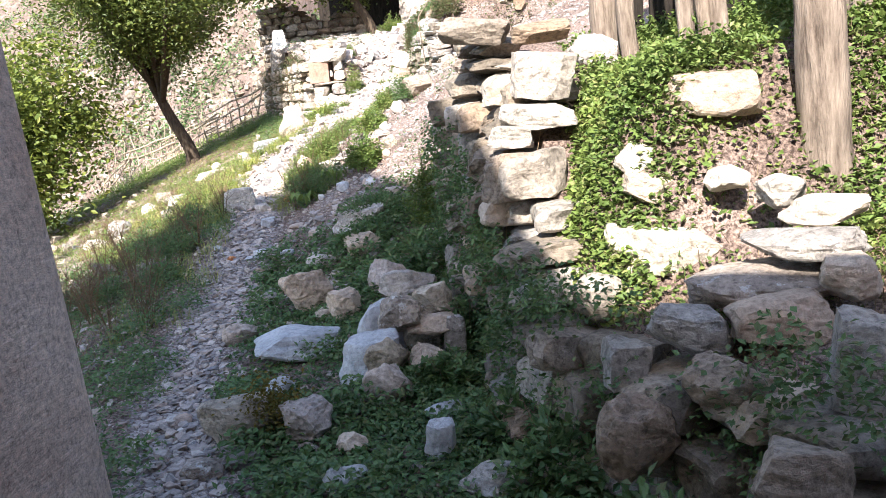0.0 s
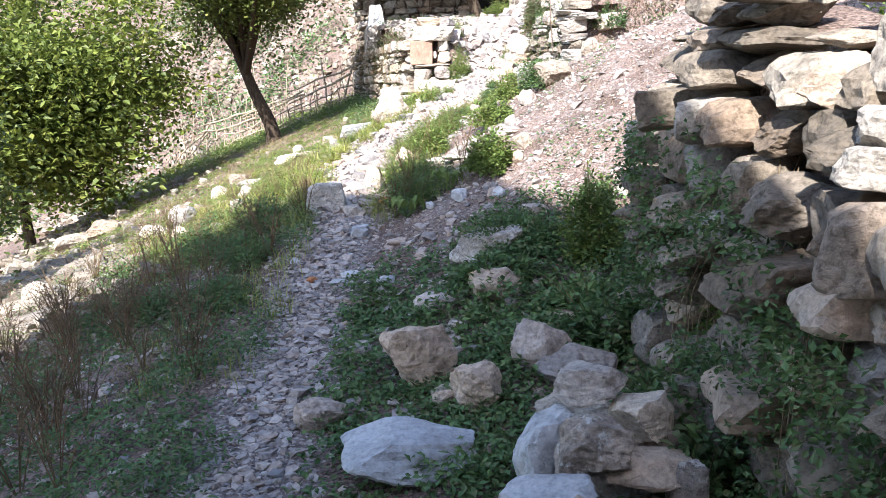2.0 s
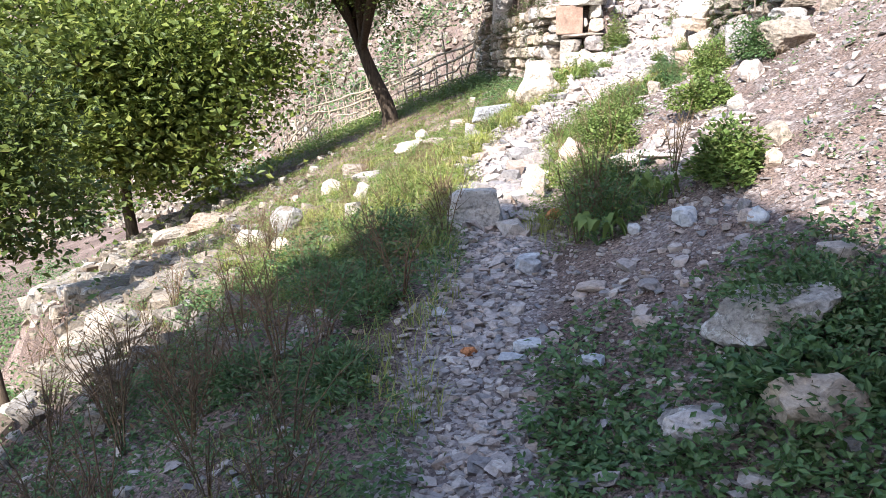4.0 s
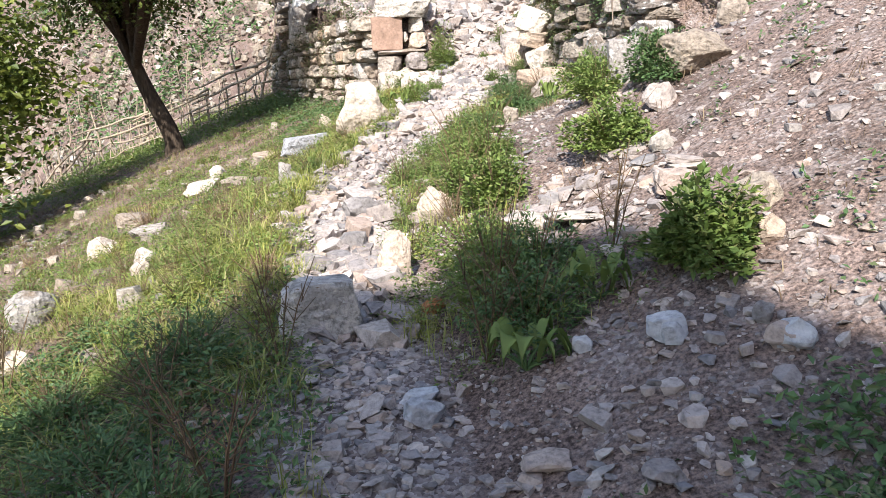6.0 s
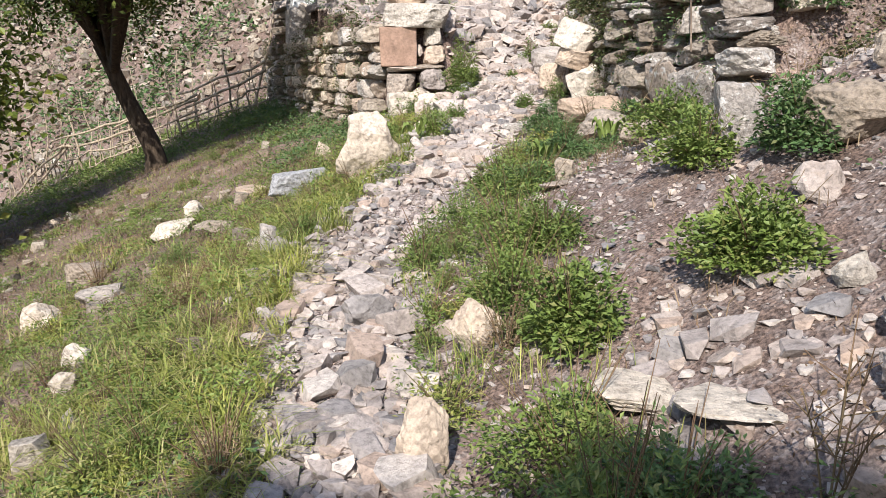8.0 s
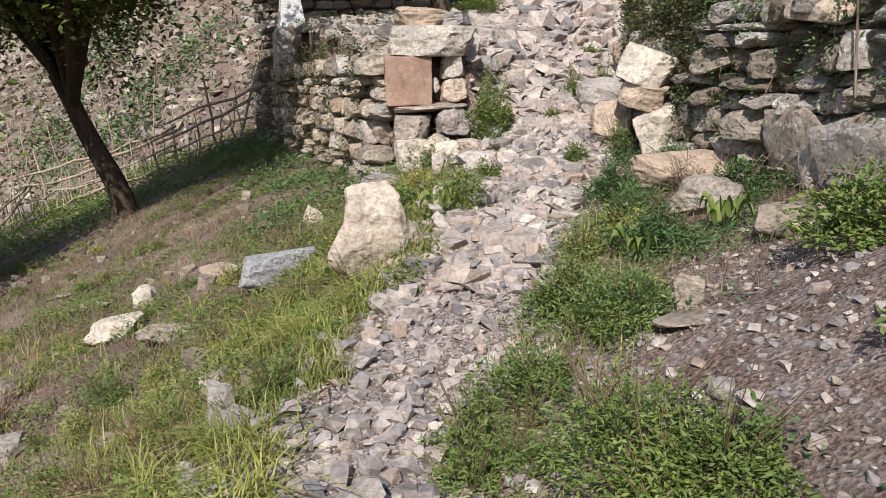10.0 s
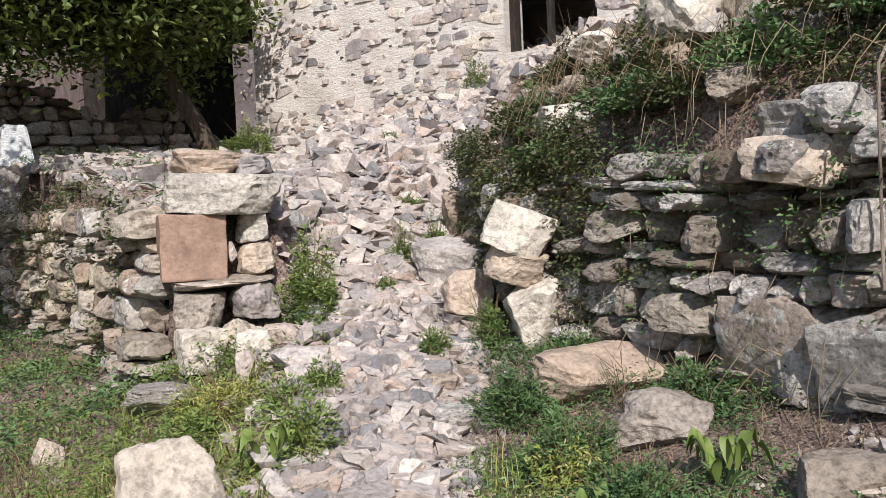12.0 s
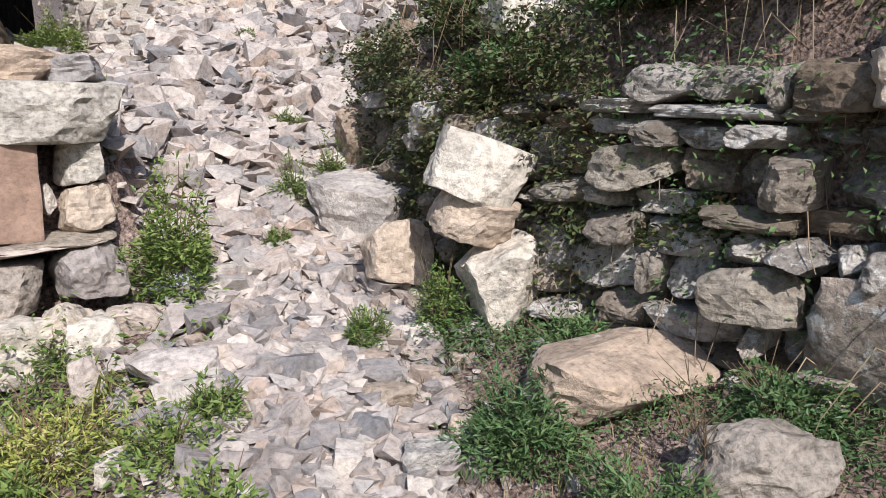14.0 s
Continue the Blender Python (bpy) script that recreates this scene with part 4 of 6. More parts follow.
# rocks standing out of the overgrown bank
r = random.Random(61)
for k in range(26):
    by = 11.9 + 3.7 * (k + r.uniform(-0.4, 0.4)) / 26
    up = r.choice((0.3, 0.55, 0.78, 0.95))
    bx = float(far_wall_x(by)) + up
    w = r.uniform(0.16, 0.42) * (1.2 if up > 0.7 else 0.9)
    stone("rock", r.choice(("rock", "block")), k, r.choice((M_WARM, M_DULL, M_WHITE, M_PATH)), bx, by, (w, w * 0.75, w * r.uniform(0.5, 0.8)), r.uniform(-60, 60), (r.uniform(-10, 10), r.uniform(-10, 10)), "weathered stone bedded in the overgrown bank", sink=0.2, group="rocks of the overgrown bank")

# ---------------------------------------------------------------- loose rocks
stone("boulder", "rock", 11, M_PATH, -1.51, 5.08, (0.24, 0.17, 0.16), 19, (3, 5), "pale angular stone lying on stony soil", sink=0.20)
stone("stone_slab", "slab", 3, M_BLUE, -1.05, 4.69, (0.54, 0.36, 0.18), 14, (0, 5), "flat bluish grey slate slab", sink=0.12)
stone("boulder", "rock", 7, M_TAN, -1.10, 5.42, (0.36, 0.26, 0.34), 13, (5, -6), "rounded tan sandstone rock beside the path", sink=0.08)
stone("rock", "rock", 3, M_GREY, -1.11, 6.18, (0.24, 0.17, 0.12), 18, (-1, -6), "grey weathered rock half buried in weeds", sink=0.20)
stone("rock", "rock", 6, M_GREY, -1.46, 5.79, (0.14, 0.10, 0.12), 0, (-3, -4), "grey weathered rock half buried in weeds", sink=0.20)
stone("rock", "rock", 9, M_PATH, -0.51, 5.36, (0.31, 0.22, 0.32), -8, (4, -6), "bluish grey angular rock among herbs", sink=0.20)
stone("rock", "rock", 0, M_PATH, -0.38, 5.24, (0.36, 0.26, 0.23), -2, (-4, 8), "pale angular stone lying on stony soil", sink=0.20)
stone("rock", "rock", 2, M_PATH, -0.18, 5.47, (0.30, 0.21, 0.23), -11, (-3, 8), "pale angular stone lying on stony soil", sink=0.20)
stone("rock", "block", 10, M_PATH, -0.36, 5.68, (0.21, 0.16, 0.12), -6, (6, 1), "squarish pale stone on the stony bank", sink=0.12)
stone("boulder", "rock", 3, M_WARM, -0.32, 4.84, (0.51, 0.36, 0.23), 1, (-4, 7), "warm brown weathered rock half buried in soil", sink=0.20)
stone("rock", "rock", 5, M_TAN, -0.80, 5.10, (0.23, 0.17, 0.26), 18, (5, -3), "rounded tan sandstone rock beside the path", sink=0.20)
stone("rock", "rock", 5, M_TAN, -0.96, 5.13, (0.13, 0.10, 0.10), 5, (5, -4), "rounded tan sandstone rock beside the path", sink=0.20)
stone("stone_slab", "slab", 10, M_GREY, -0.83, 6.68, (0.50, 0.34, 0.20), -3, (1, -8), "flat grey rock slab sunk in the ground", sink=0.12)
stone("stone_slab", "slab", 4, M_TAN, -0.76, 6.16, (0.31, 0.21, 0.18), 6, (-5, -2), "flat tan sandstone slab half buried", sink=0.12)
stone("rock", "rock", 11, M_PATH, -1.10, 6.14, (0.24, 0.17, 0.13), 5, (-2, 0), "pale angular stone lying on stony soil", sink=0.20)
stone("rock", "rock", 11, M_GREY, -1.47, 5.85, (0.16, 0.11, 0.08), 2, (-3, 7), "grey weathered rock half buried in weeds", sink=0.20)
stone("stone_slab", "slab", 6, M_PATH, -0.52, 7.00, (0.19, 0.13, 0.12), -6, (-1, 1), "flat pale stone slab on the slope", sink=0.12)
stone("stone_slab", "slab", 0, M_BLUE, -0.56, 4.10, (0.38, 0.25, 0.31), 0, (1, -8), "flat bluish grey slate slab", sink=0.12)
stone("rock", "block", 1, M_GREY, -0.10, 4.20, (0.14, 0.10, 0.32), 0, (1, 7), "grey angular rock with a broken edge", sink=0.12)
stone("rock", "block", 5, M_PATH, -0.15, 4.42, (0.13, 0.09, 0.31), 2, (5, 7), "squarish bluish slate stone", sink=0.12)
stone("rock", "rock", 7, M_PATH, 0.03, 4.43, (0.12, 0.09, 0.15), -7, (5, -4), "pale angular stone lying on stony soil", sink=0.20)
stone("boulder", "rock", 4, M_WARM, -1.15, 3.65, (0.43, 0.30, 0.28), 6, (3, 5), "warm brown weathered rock half buried in soil", sink=0.20)
stone("rock", "rock", 5, M_PATH, -0.81, 3.51, (0.25, 0.18, 0.25), 0, (5, -7), "pale angular stone lying on stony soil", sink=0.20)
stone("rock", "rock", 4, M_PATH, -0.45, 3.80, (0.25, 0.18, 0.28), 6, (-2, -6), "pale angular stone lying on stony soil", sink=0.20)
stone("rock", "rock", 5, M_BLUE, -1.07, 4.14, (0.18, 0.13, 0.16), 26, (1, -3), "bluish grey angular rock among herbs", sink=0.20)
stone("stone_slab", "slab", 11, M_BLUE, -0.18, 3.56, (0.18, 0.12, 0.11), -2, (4, 2), "flat bluish grey slate slab", sink=0.12)
stone("stone_slab", "slab", 0, M_BLUE, -0.19, 3.13, (0.15, 0.10, 0.21), 8, (6, -5), "flat bluish grey slate slab", sink=0.12)
stone("rock", "rock", 0, M_TAN, -0.59, 3.35, (0.15, 0.11, 0.11), -2, (1, 7), "rounded tan sandstone rock beside the path", sink=0.20)
stone("rock", "rock", 7, M_BLUE, -0.58, 3.02, (0.20, 0.14, 0.17), 3, (1, 5), "bluish grey angular rock among herbs", sink=0.20)
stone("stone_slab", "slab", 10, M_GREY, 0.03, 2.84, (0.31, 0.21, 0.11), 3, (-4, 8), "flat grey rock slab sunk in the ground", sink=0.12)
stone("stone_slab", "slab", 2, M_GREY, -1.25, 3.30, (0.20, 0.13, 0.09), 7, (0, 5), "flat grey rock slab sunk in the ground", sink=0.12)
stone("stone_slab", "slab", 6, M_GREY, -1.09, 3.36, (0.18, 0.12, 0.07), 31, (1, -6), "flat grey rock slab sunk in the ground", sink=0.12)
stone("rock", "rock", 6, M_WARM, -0.95, 5.18, (0.16, 0.11, 0.09), 0, (-1, -6), "warm brown weathered rock half buried in soil", sink=0.20)
stone("stone_slab", "slab", 2, M_WHITE, -4.65, 10.17, (0.34, 0.22, 0.17), 21, (-1, 8), "pale white flat rock lying on the slope", sink=0.12)
stone("rock", "rock", 11, M_WARM, -4.32, 10.20, (0.33, 0.24, 0.29), 37, (-1, 0), "warm brown weathered rock half buried in soil", sink=0.20)
stone("rock", "rock", 2, M_WARM, -7.11, 13.55, (0.60, 0.43, 0.32), 25, (-3, 0), "warm brown weathered rock half buried in soil", sink=0.20)
stone("rock", "rock", 2, M_WHITE, -4.62, 12.15, (0.22, 0.16, 0.23), 9, (4, 1), "pale cream weathered boulder bedded in the grass", sink=0.20)
stone("rock", "rock", 1, M_WHITE, -3.70, 10.40, (0.13, 0.09, 0.14), 22, (0, -3), "pale cream weathered boulder bedded in the grass", sink=0.20)
stone("rock", "rock", 8, M_WHITE, -3.94, 9.21, (0.18, 0.13, 0.16), 24, (0, 1), "pale cream weathered boulder bedded in the grass", sink=0.20)
stone("rock", "rock", 11, M_WARM, -4.88, 8.34, (0.34, 0.24, 0.32), 35, (3, 4), "warm brown weathered rock half buried in soil", sink=0.20)
stone("stone_slab", "slab", 8, M_WARM, -7.76, 13.66, (0.53, 0.36, 0.25), 35, (-6, -3), "flat brownish rock slab lying among weeds", sink=0.12)
stone("rock", "rock", 11, M_WARM, -4.91, 9.80, (0.17, 0.12, 0.12), 36, (-3, 0), "warm brown weathered rock half buried in soil", sink=0.20)
stone("rock", "rock", 2, M_PATH, -1.26, 6.89, (0.12, 0.08, 0.08), -4, (5, -3), "pale angular stone lying on stony soil", sink=0.20)
stone("rock", "rock", 4, M_PATH, -1.24, 7.16, (0.12, 0.09, 0.06), -7, (-6, 1), "pale angular stone lying on stony soil", sink=0.20)
stone("stone_slab", "slab", 8, M_BLUE, -1.48, 6.71, (0.12, 0.08, 0.06), -10, (-3, -3), "flat bluish grey slate slab", sink=0.12)
stone("rock", "block", 10, M_BLUE, -1.07, 7.72, (0.13, 0.09, 0.09), -6, (4, -2), "squarish bluish slate stone", sink=0.12)
stone("rock", "rock", 2, M_PATH, -0.80, 7.47, (0.12, 0.09, 0.10), -20, (5, -1), "pale angular stone lying on stony soil", sink=0.20)
stone("stone_slab", "slab", 5, M_BLUE, -1.86, 7.80, (0.14, 0.09, 0.10), 13, (2, 8), "flat bluish grey slate slab", sink=0.12)
stone("rock", "rock", 5, M_ORANGE, -1.99, 6.81, (0.08, 0.06, 0.05), 7, (0, -5), "small rust orange stone beside the path", sink=0.20)
stone("stone_slab", "slab", 11, M_BLUE, -1.75, 6.88, (0.12, 0.08, 0.06), 13, (0, 3), "flat bluish grey slate slab", sink=0.12)
stone("stone_slab", "slab", 9, M_BLUE, -1.80, 6.79, (0.12, 0.08, 0.03), 7, (-1, 2), "flat bluish grey slate slab", sink=0.12)
stone("stone_slab", "slab", 8, M_PATH, -1.51, 7.41, (0.15, 0.10, 0.05), -3, (5, -3), "flat pale stone slab on the slope", sink=0.12)
stone("rock", "rock", 0, M_BLUE, -2.22, 7.24, (0.07, 0.05, 0.06), 18, (2, 4), "bluish grey angular rock among herbs", sink=0.20)
stone("stone_slab", "slab", 2, M_BLUE, -1.06, 7.68, (0.08, 0.06, 0.08), -30, (1, 2), "flat bluish grey slate slab", sink=0.12)
stone("rock", "rock", 0, M_BLUE, -0.78, 7.46, (0.13, 0.10, 0.11), -38, (2, 2), "bluish grey angular rock among herbs", sink=0.20)
stone("rock", "rock", 2, M_PATH, -0.81, 7.60, (0.07, 0.05, 0.09), -14, (6, -5), "pale angular stone lying on stony soil", sink=0.20)
stone("rock", "block", 8, M_BLUE, -1.31, 7.87, (0.07, 0.05, 0.06), -24, (6, 0), "squarish bluish slate stone", sink=0.12)
stone("rock", "block", 9, M_PATH, -0.80, 8.57, (0.15, 0.10, 0.11), -32, (0, -2), "squarish pale stone on the stony bank", sink=0.12)
stone("stone_slab", "slab", 5, M_PATH, -0.69, 8.73, (0.18, 0.12, 0.05), -32, (-4, 3), "flat pale stone slab on the slope", sink=0.12)
stone("rock", "rock", 6, M_WARM, -0.61, 8.16, (0.17, 0.12, 0.15), -40, (-1, -4), "warm brown weathered rock half buried in soil", sink=0.20)
stone("rock", "rock", 0, M_TAN, -0.64, 7.97, (0.10, 0.07, 0.12), -17, (2, 1), "rounded tan sandstone rock beside the path", sink=0.20)
stone("rock", "rock", 8, M_WHITE, -4.65, 12.17, (0.29, 0.21, 0.28), 24, (-2, -3), "pale cream weathered boulder bedded in the grass", sink=0.20)
stone("rock", "rock", 2, M_WHITE, -3.80, 10.78, (0.15, 0.11, 0.19), 16, (1, 7), "pale cream weathered boulder bedded in the grass", sink=0.20)
stone("rock", "rock", 5, M_WARM, -4.72, 13.14, (0.34, 0.24, 0.22), 18, (4, 2), "warm brown weathered rock half buried in soil", sink=0.20)
stone("stone_slab", "slab", 7, M_WARM, -4.29, 12.36, (0.37, 0.25, 0.14), 19, (-4, -2), "flat brownish rock slab lying among weeds", sink=0.12)
stone("rock", "rock", 5, M_ORANGE, -1.81, 8.69, (0.11, 0.08, 0.10), 12, (6, 2), "small rust orange stone beside the path", sink=0.20)
stone("rock", "block", 5, M_GREY, -2.29, 8.53, (0.37, 0.26, 0.28), 17, (2, -2), "grey angular rock with a broken edge", sink=0.12)
stone("stone_slab", "slab", 10, M_BLUE, -1.88, 7.91, (0.15, 0.10, 0.06), 2, (1, -6), "flat bluish grey slate slab", sink=0.12)
stone("boulder", "rock", 3, M_TAN, -1.77, 9.77, (0.21, 0.15, 0.28), 9, (1, -1), "rounded tan sandstone rock beside the path", sink=0.20)
stone("boulder", "rock", 6, M_TAN, -1.99, 9.09, (0.17, 0.12, 0.31), 2, (0, 3), "rounded tan sandstone rock beside the path", sink=0.20)
stone("stone_slab", "slab", 4, M_PATH, -2.23, 10.28, (0.24, 0.16, 0.14), 17, (5, 2), "flat pale stone slab on the slope", sink=0.12)
stone("rock", "rock", 0, M_PATH, -2.82, 11.36, (0.14, 0.10, 0.14), 16, (-2, -4), "pale angular stone lying on stony soil", sink=0.20)
stone("boulder", "rock", 4, M_WARM, -0.29, 9.86, (0.45, 0.32, 0.28), -25, (6, 0), "warm brown weathered rock half buried in soil", sink=0.20)
stone("rock", "rock", 7, M_PATH, -0.56, 9.59, (0.18, 0.13, 0.17), -28, (-6, 3), "pale angular stone lying on stony soil", sink=0.20)
stone("rock", "rock", 6, M_WARM, 0.09, 10.29, (0.19, 0.14, 0.20), -29, (-6, -6), "warm brown weathered rock half buried in soil", sink=0.20)
stone("rock", "block", 7, M_GREY, -0.13, 12.44, (0.30, 0.21, 0.40), -29, (0, -4), "grey angular rock with a broken edge", sink=0.12)
stone("rock", "block", 2, M_GREY, -0.55, 10.36, (0.21, 0.15, 0.32), -10, (-3, -4), "grey angular rock with a broken edge", sink=0.12)
stone("stone_slab", "slab", 7, M_WHITE, -0.50, 11.88, (0.30, 0.28, 0.06), -7, (-3, 0), "pale white flat rock lying on the slope", sink=0.12)
stone("stone_slab", "slab", 1, M_TAN, -0.61, 13.20, (0.59, 0.39, 0.24), -10, (4, 6), "flat tan sandstone slab half buried", sink=0.12)
stone("stone_slab", "slab", 11, M_WHITE, -0.69, 8.67, (0.17, 0.17, 0.03), -41, (-4, -3), "pale white flat rock lying on the slope", sink=0.12)
stone("rock", "block", 7, M_PATH, -0.80, 8.53, (0.16, 0.11, 0.12), -31, (-2, 0), "squarish pale stone on the stony bank", sink=0.12)
stone("stone_slab", "slab", 2, M_WHITE, -1.32, 9.03, (0.31, 0.29, 0.06), -16, (2, 5), "pale white flat rock lying on the slope", sink=0.12)
stone("stone_slab", "slab", 1, M_WHITE, -1.15, 8.78, (0.30, 0.28, 0.04), -30, (-3, -1), "pale white flat rock lying on the slope", sink=0.12)
stone("rock", "rock", 6, M_PATH, -0.78, 8.46, (0.04, 0.03, 0.03), -17, (1, -8), "pale angular stone lying on stony soil", sink=0.20)
stone("rock", "rock", 10, M_WARM, -0.85, 8.37, (0.06, 0.04, 0.06), -25, (2, 7), "warm brown weathered rock half buried in soil", sink=0.20)
stone("stone_slab", "slab", 6, M_PATH, -1.01, 8.35, (0.11, 0.07, 0.06), -24, (5, -2), "flat pale stone slab on the slope", sink=0.12)
stone("stone_slab", "slab", 7, M_PATH, -1.10, 8.34, (0.10, 0.07, 0.05), -16, (3, 6), "flat pale stone slab on the slope", sink=0.12)
stone("rock", "rock", 11, M_WARM, -0.70, 9.04, (0.12, 0.09, 0.12), -15, (-5, 5), "warm brown weathered rock half buried in soil", sink=0.20)
def pear_boulder(x, y, w, d, h):
    """A tall cream boulder with a waist and a narrower head."""
    me = rock_mesh("boulder", 404, 5, 7, 0.045, 0.42)
    for v in me.vertices:
        t = v.co.z + 0.5
        f = 1.0 - 0.10 * math.exp(-((t - 0.62) / 0.12) ** 2) - 0.46 * min(max((t - 0.3) / 0.5, 0), 1)
        v.co.x = v.co.x * f - 0.14 * max(t - 0.4, 0)
        v.co.y *= 0.5 + 0.5 * f
    me.materials.append(M_WHITE)
    ob = new("boulder", me)
    ob.matrix_world = Matrix.Translation((x, y, top(x, y) + h * 0.4)) @ turn_z(0.1) @ Matrix.Diagonal((w, d, h, 1))
    return tagged(ob, "tall cream-coloured boulder with a narrow head beside the path", "boulder")


pear_boulder(-2.34, 12.72, 0.56, 0.4, 0.52)
stone("stone_slab", "block", 6, M_SLATE, -3.02, 13.55, (0.56, 0.22, 0.20), 22, (10, -4), "long smooth grey stone lying on the grass", sink=0.1)
stone("stone_slab", "slab", 6, M_TAN, -3.54, 14.19, (0.34, 0.23, 0.10), 25, (6, 1), "flat tan sandstone slab half buried", sink=0.12)
stone("rock", "rock", 3, M_WHITE, -2.91, 14.38, (0.15, 0.11, 0.24), 9, (4, -7), "pale cream weathered boulder bedded in the grass", sink=0.20)
stone("stone_slab", "slab", 0, M_WHITE, -4.19, 13.76, (0.41, 0.27, 0.16), 17, (-5, -7), "pale white flat rock lying on the slope", sink=0.12)
stone("rock", "rock", 6, M_WHITE, -4.10, 14.15, (0.19, 0.13, 0.18), 16, (-1, -7), "pale cream weathered boulder bedded in the grass", sink=0.20)
stone("stone_slab", "slab", 3, M_WARM, -3.68, 13.23, (0.32, 0.22, 0.11), 25, (-5, 5), "flat brownish rock slab lying among weeds", sink=0.12)
stone("stone_slab", "slab", 2, M_WARM, -0.62, 13.27, (0.48, 0.32, 0.21), -19, (4, -6), "flat brownish rock slab lying among weeds", sink=0.12)
stone("boulder", "rock", 2, M_WARM, -0.64, 12.65, (0.42, 0.30, 0.23), -12, (2, -1), "warm brown weathered rock half buried in soil", sink=0.20)
stone("stone_slab", "slab", 9, M_WARM, -0.55, 11.88, (0.31, 0.21, 0.15), -25, (-1, -5), "flat brownish rock slab lying among weeds", sink=0.12)
stone("rock", "block", 11, M_WARM, -1.15, 11.38, (0.11, 0.08, 0.16), -30, (1, 3), "brownish upright angular stone among weeds", sink=0.12)
stone("stone_slab", "slab", 11, M_WARM, -1.19, 11.53, (0.17, 0.11, 0.03), -32, (-5, 1), "flat brownish rock slab lying among weeds", sink=0.12)
stone("stone_slab", "slab", 1, M_GREY, -1.19, 11.27, (0.25, 0.17, 0.03), -24, (1, -8), "flat grey rock slab sunk in the ground", sink=0.12)
stone("rock", "rock", 10, M_WARM, -1.27, 10.74, (0.08, 0.06, 0.08), -31, (1, 0), "warm brown weathered rock half buried in soil", sink=0.20)
stone("rock", "block", 2, M_GREY, -2.89, 11.42, (0.10, 0.07, 0.25), 13, (-5, 3), "grey angular rock with a broken edge", sink=0.12)
stone("rock", "rock", 8, M_WHITE, -1.97, 14.54, (0.23, 0.17, 0.26), -1, (2, -3), "pale cream weathered boulder bedded in the grass", sink=0.20)
stone("rock", "rock", 3, M_WHITE, -2.20, 14.99, (0.29, 0.21, 0.21), 0, (-3, -7), "pale cream weathered boulder bedded in the grass", sink=0.20)
stone("stone_slab", "slab", 2, M_PATH, -1.75, 14.56, (0.26, 0.17, 0.11), -12, (3, 0), "flat pale stone slab on the slope", sink=0.12)
stone("rock", "rock", 6, M_PATH, -1.78, 13.20, (0.17, 0.12, 0.15), 1, (4, -1), "pale angular stone lying on stony soil", sink=0.20)
stone("rock", "rock", 1, M_TAN, -2.09, 12.51, (0.12, 0.09, 0.09), -12, (3, 2), "rounded tan sandstone rock beside the path", sink=0.20)
stone("rock", "rock", 8, M_GREY, -2.34, 14.31, (0.47, 0.34, 0.15), 0, (-6, 6), "grey weathered rock half buried in weeds", sink=0.20)
stone("stone_slab", "slab", 7, M_PATH, -1.72, 14.06, (0.33, 0.22, 0.13), -10, (-3, 6), "flat pale stone slab on the slope", sink=0.12)
stone("rock", "block", 8, M_PATH, -1.98, 14.19, (0.11, 0.08, 0.16), 4, (-5, 0), "squarish pale stone on the stony bank", sink=0.12)
stone("rock", "rock", 6, M_WHITE, -1.97, 13.71, (0.15, 0.11, 0.11), -3, (-5, -6), "pale cream weathered boulder bedded in the grass", sink=0.20)
stone("rock", "rock", 10, M_BLUE, -1.56, 14.69, (0.22, 0.16, 0.11), -8, (-3, -6), "bluish grey angular rock among herbs", sink=0.20)
stone("rock", "block", 6, M_TAN, -0.26, 13.46, (0.12, 0.09, 0.09), -41, (-3, 3), "small squarish tan stone on a rock", sink=0.12)
stone("stone_slab", "slab", 9, M_WARM, -1.16, 13.65, (0.19, 0.13, 0.08), -29, (-3, -3), "flat brownish rock slab lying among weeds", sink=0.12)
stone("rock", "block", 11, M_GREY, -1.23, 13.28, (0.17, 0.12, 0.12), -21, (4, -2), "grey angular rock with a broken edge", sink=0.12)
stone("stone_slab", "slab", 6, M_PATH, -1.38, 13.48, (0.17, 0.11, 0.06), -13, (2, 5), "flat pale stone slab on the slope", sink=0.12)
stone("rock", "block", 9, M_WARM, -0.66, 14.39, (0.14, 0.10, 0.17), -14, (-2, -7), "brownish upright angular stone among weeds", sink=0.12)
stone("rock", "rock", 0, M_PATH, -1.72, 13.55, (0.14, 0.10, 0.09), -23, (-4, -7), "pale angular stone lying on stony soil", sink=0.20)
stone("rock", "rock", 7, M_TAN, -1.04, 13.39, (0.11, 0.08, 0.11), -43, (-4, -7), "rounded tan sandstone rock beside the path", sink=0.20)
stone("stone_slab", "slab", 4, M_WARM, -0.26, 15.47, (0.43, 0.29, 0.38), -21, (-2, -1), "flat brownish rock slab lying among weeds", sink=0.12)
stone("rock", "rock", 7, M_PATH, -0.13, 16.23, (0.31, 0.22, 0.30), -12, (1, -1), "pale angular stone lying on stony soil", sink=0.20)
stone("rock", "block", 5, M_WARM, 0.29, 3.82, (0.36, 0.24, 0.24), -5, (-2, 1), "warm brown stone fallen from the terrace wall", sink=0, z=0.88)
stone("rock", "block", 5, M_WARM, 0.28, 3.87, (0.23, 0.18, 0.11), 0, (0, 9), "pale block of the broken terrace wall", sink=0, z=1.13)
stone("rock", "block", 8, M_WARM, 0.43, 3.93, (0.38, 0.26, 0.12), -14, (4, 7), "warm brown stone fallen from the terrace wall", sink=0, z=1.21)
stone("rock", "block", 2, M_WARM, 0.47, 3.97, (0.32, 0.22, 0.23), -2, (2, 4), "pale block of the broken terrace wall", sink=0, z=1.34)
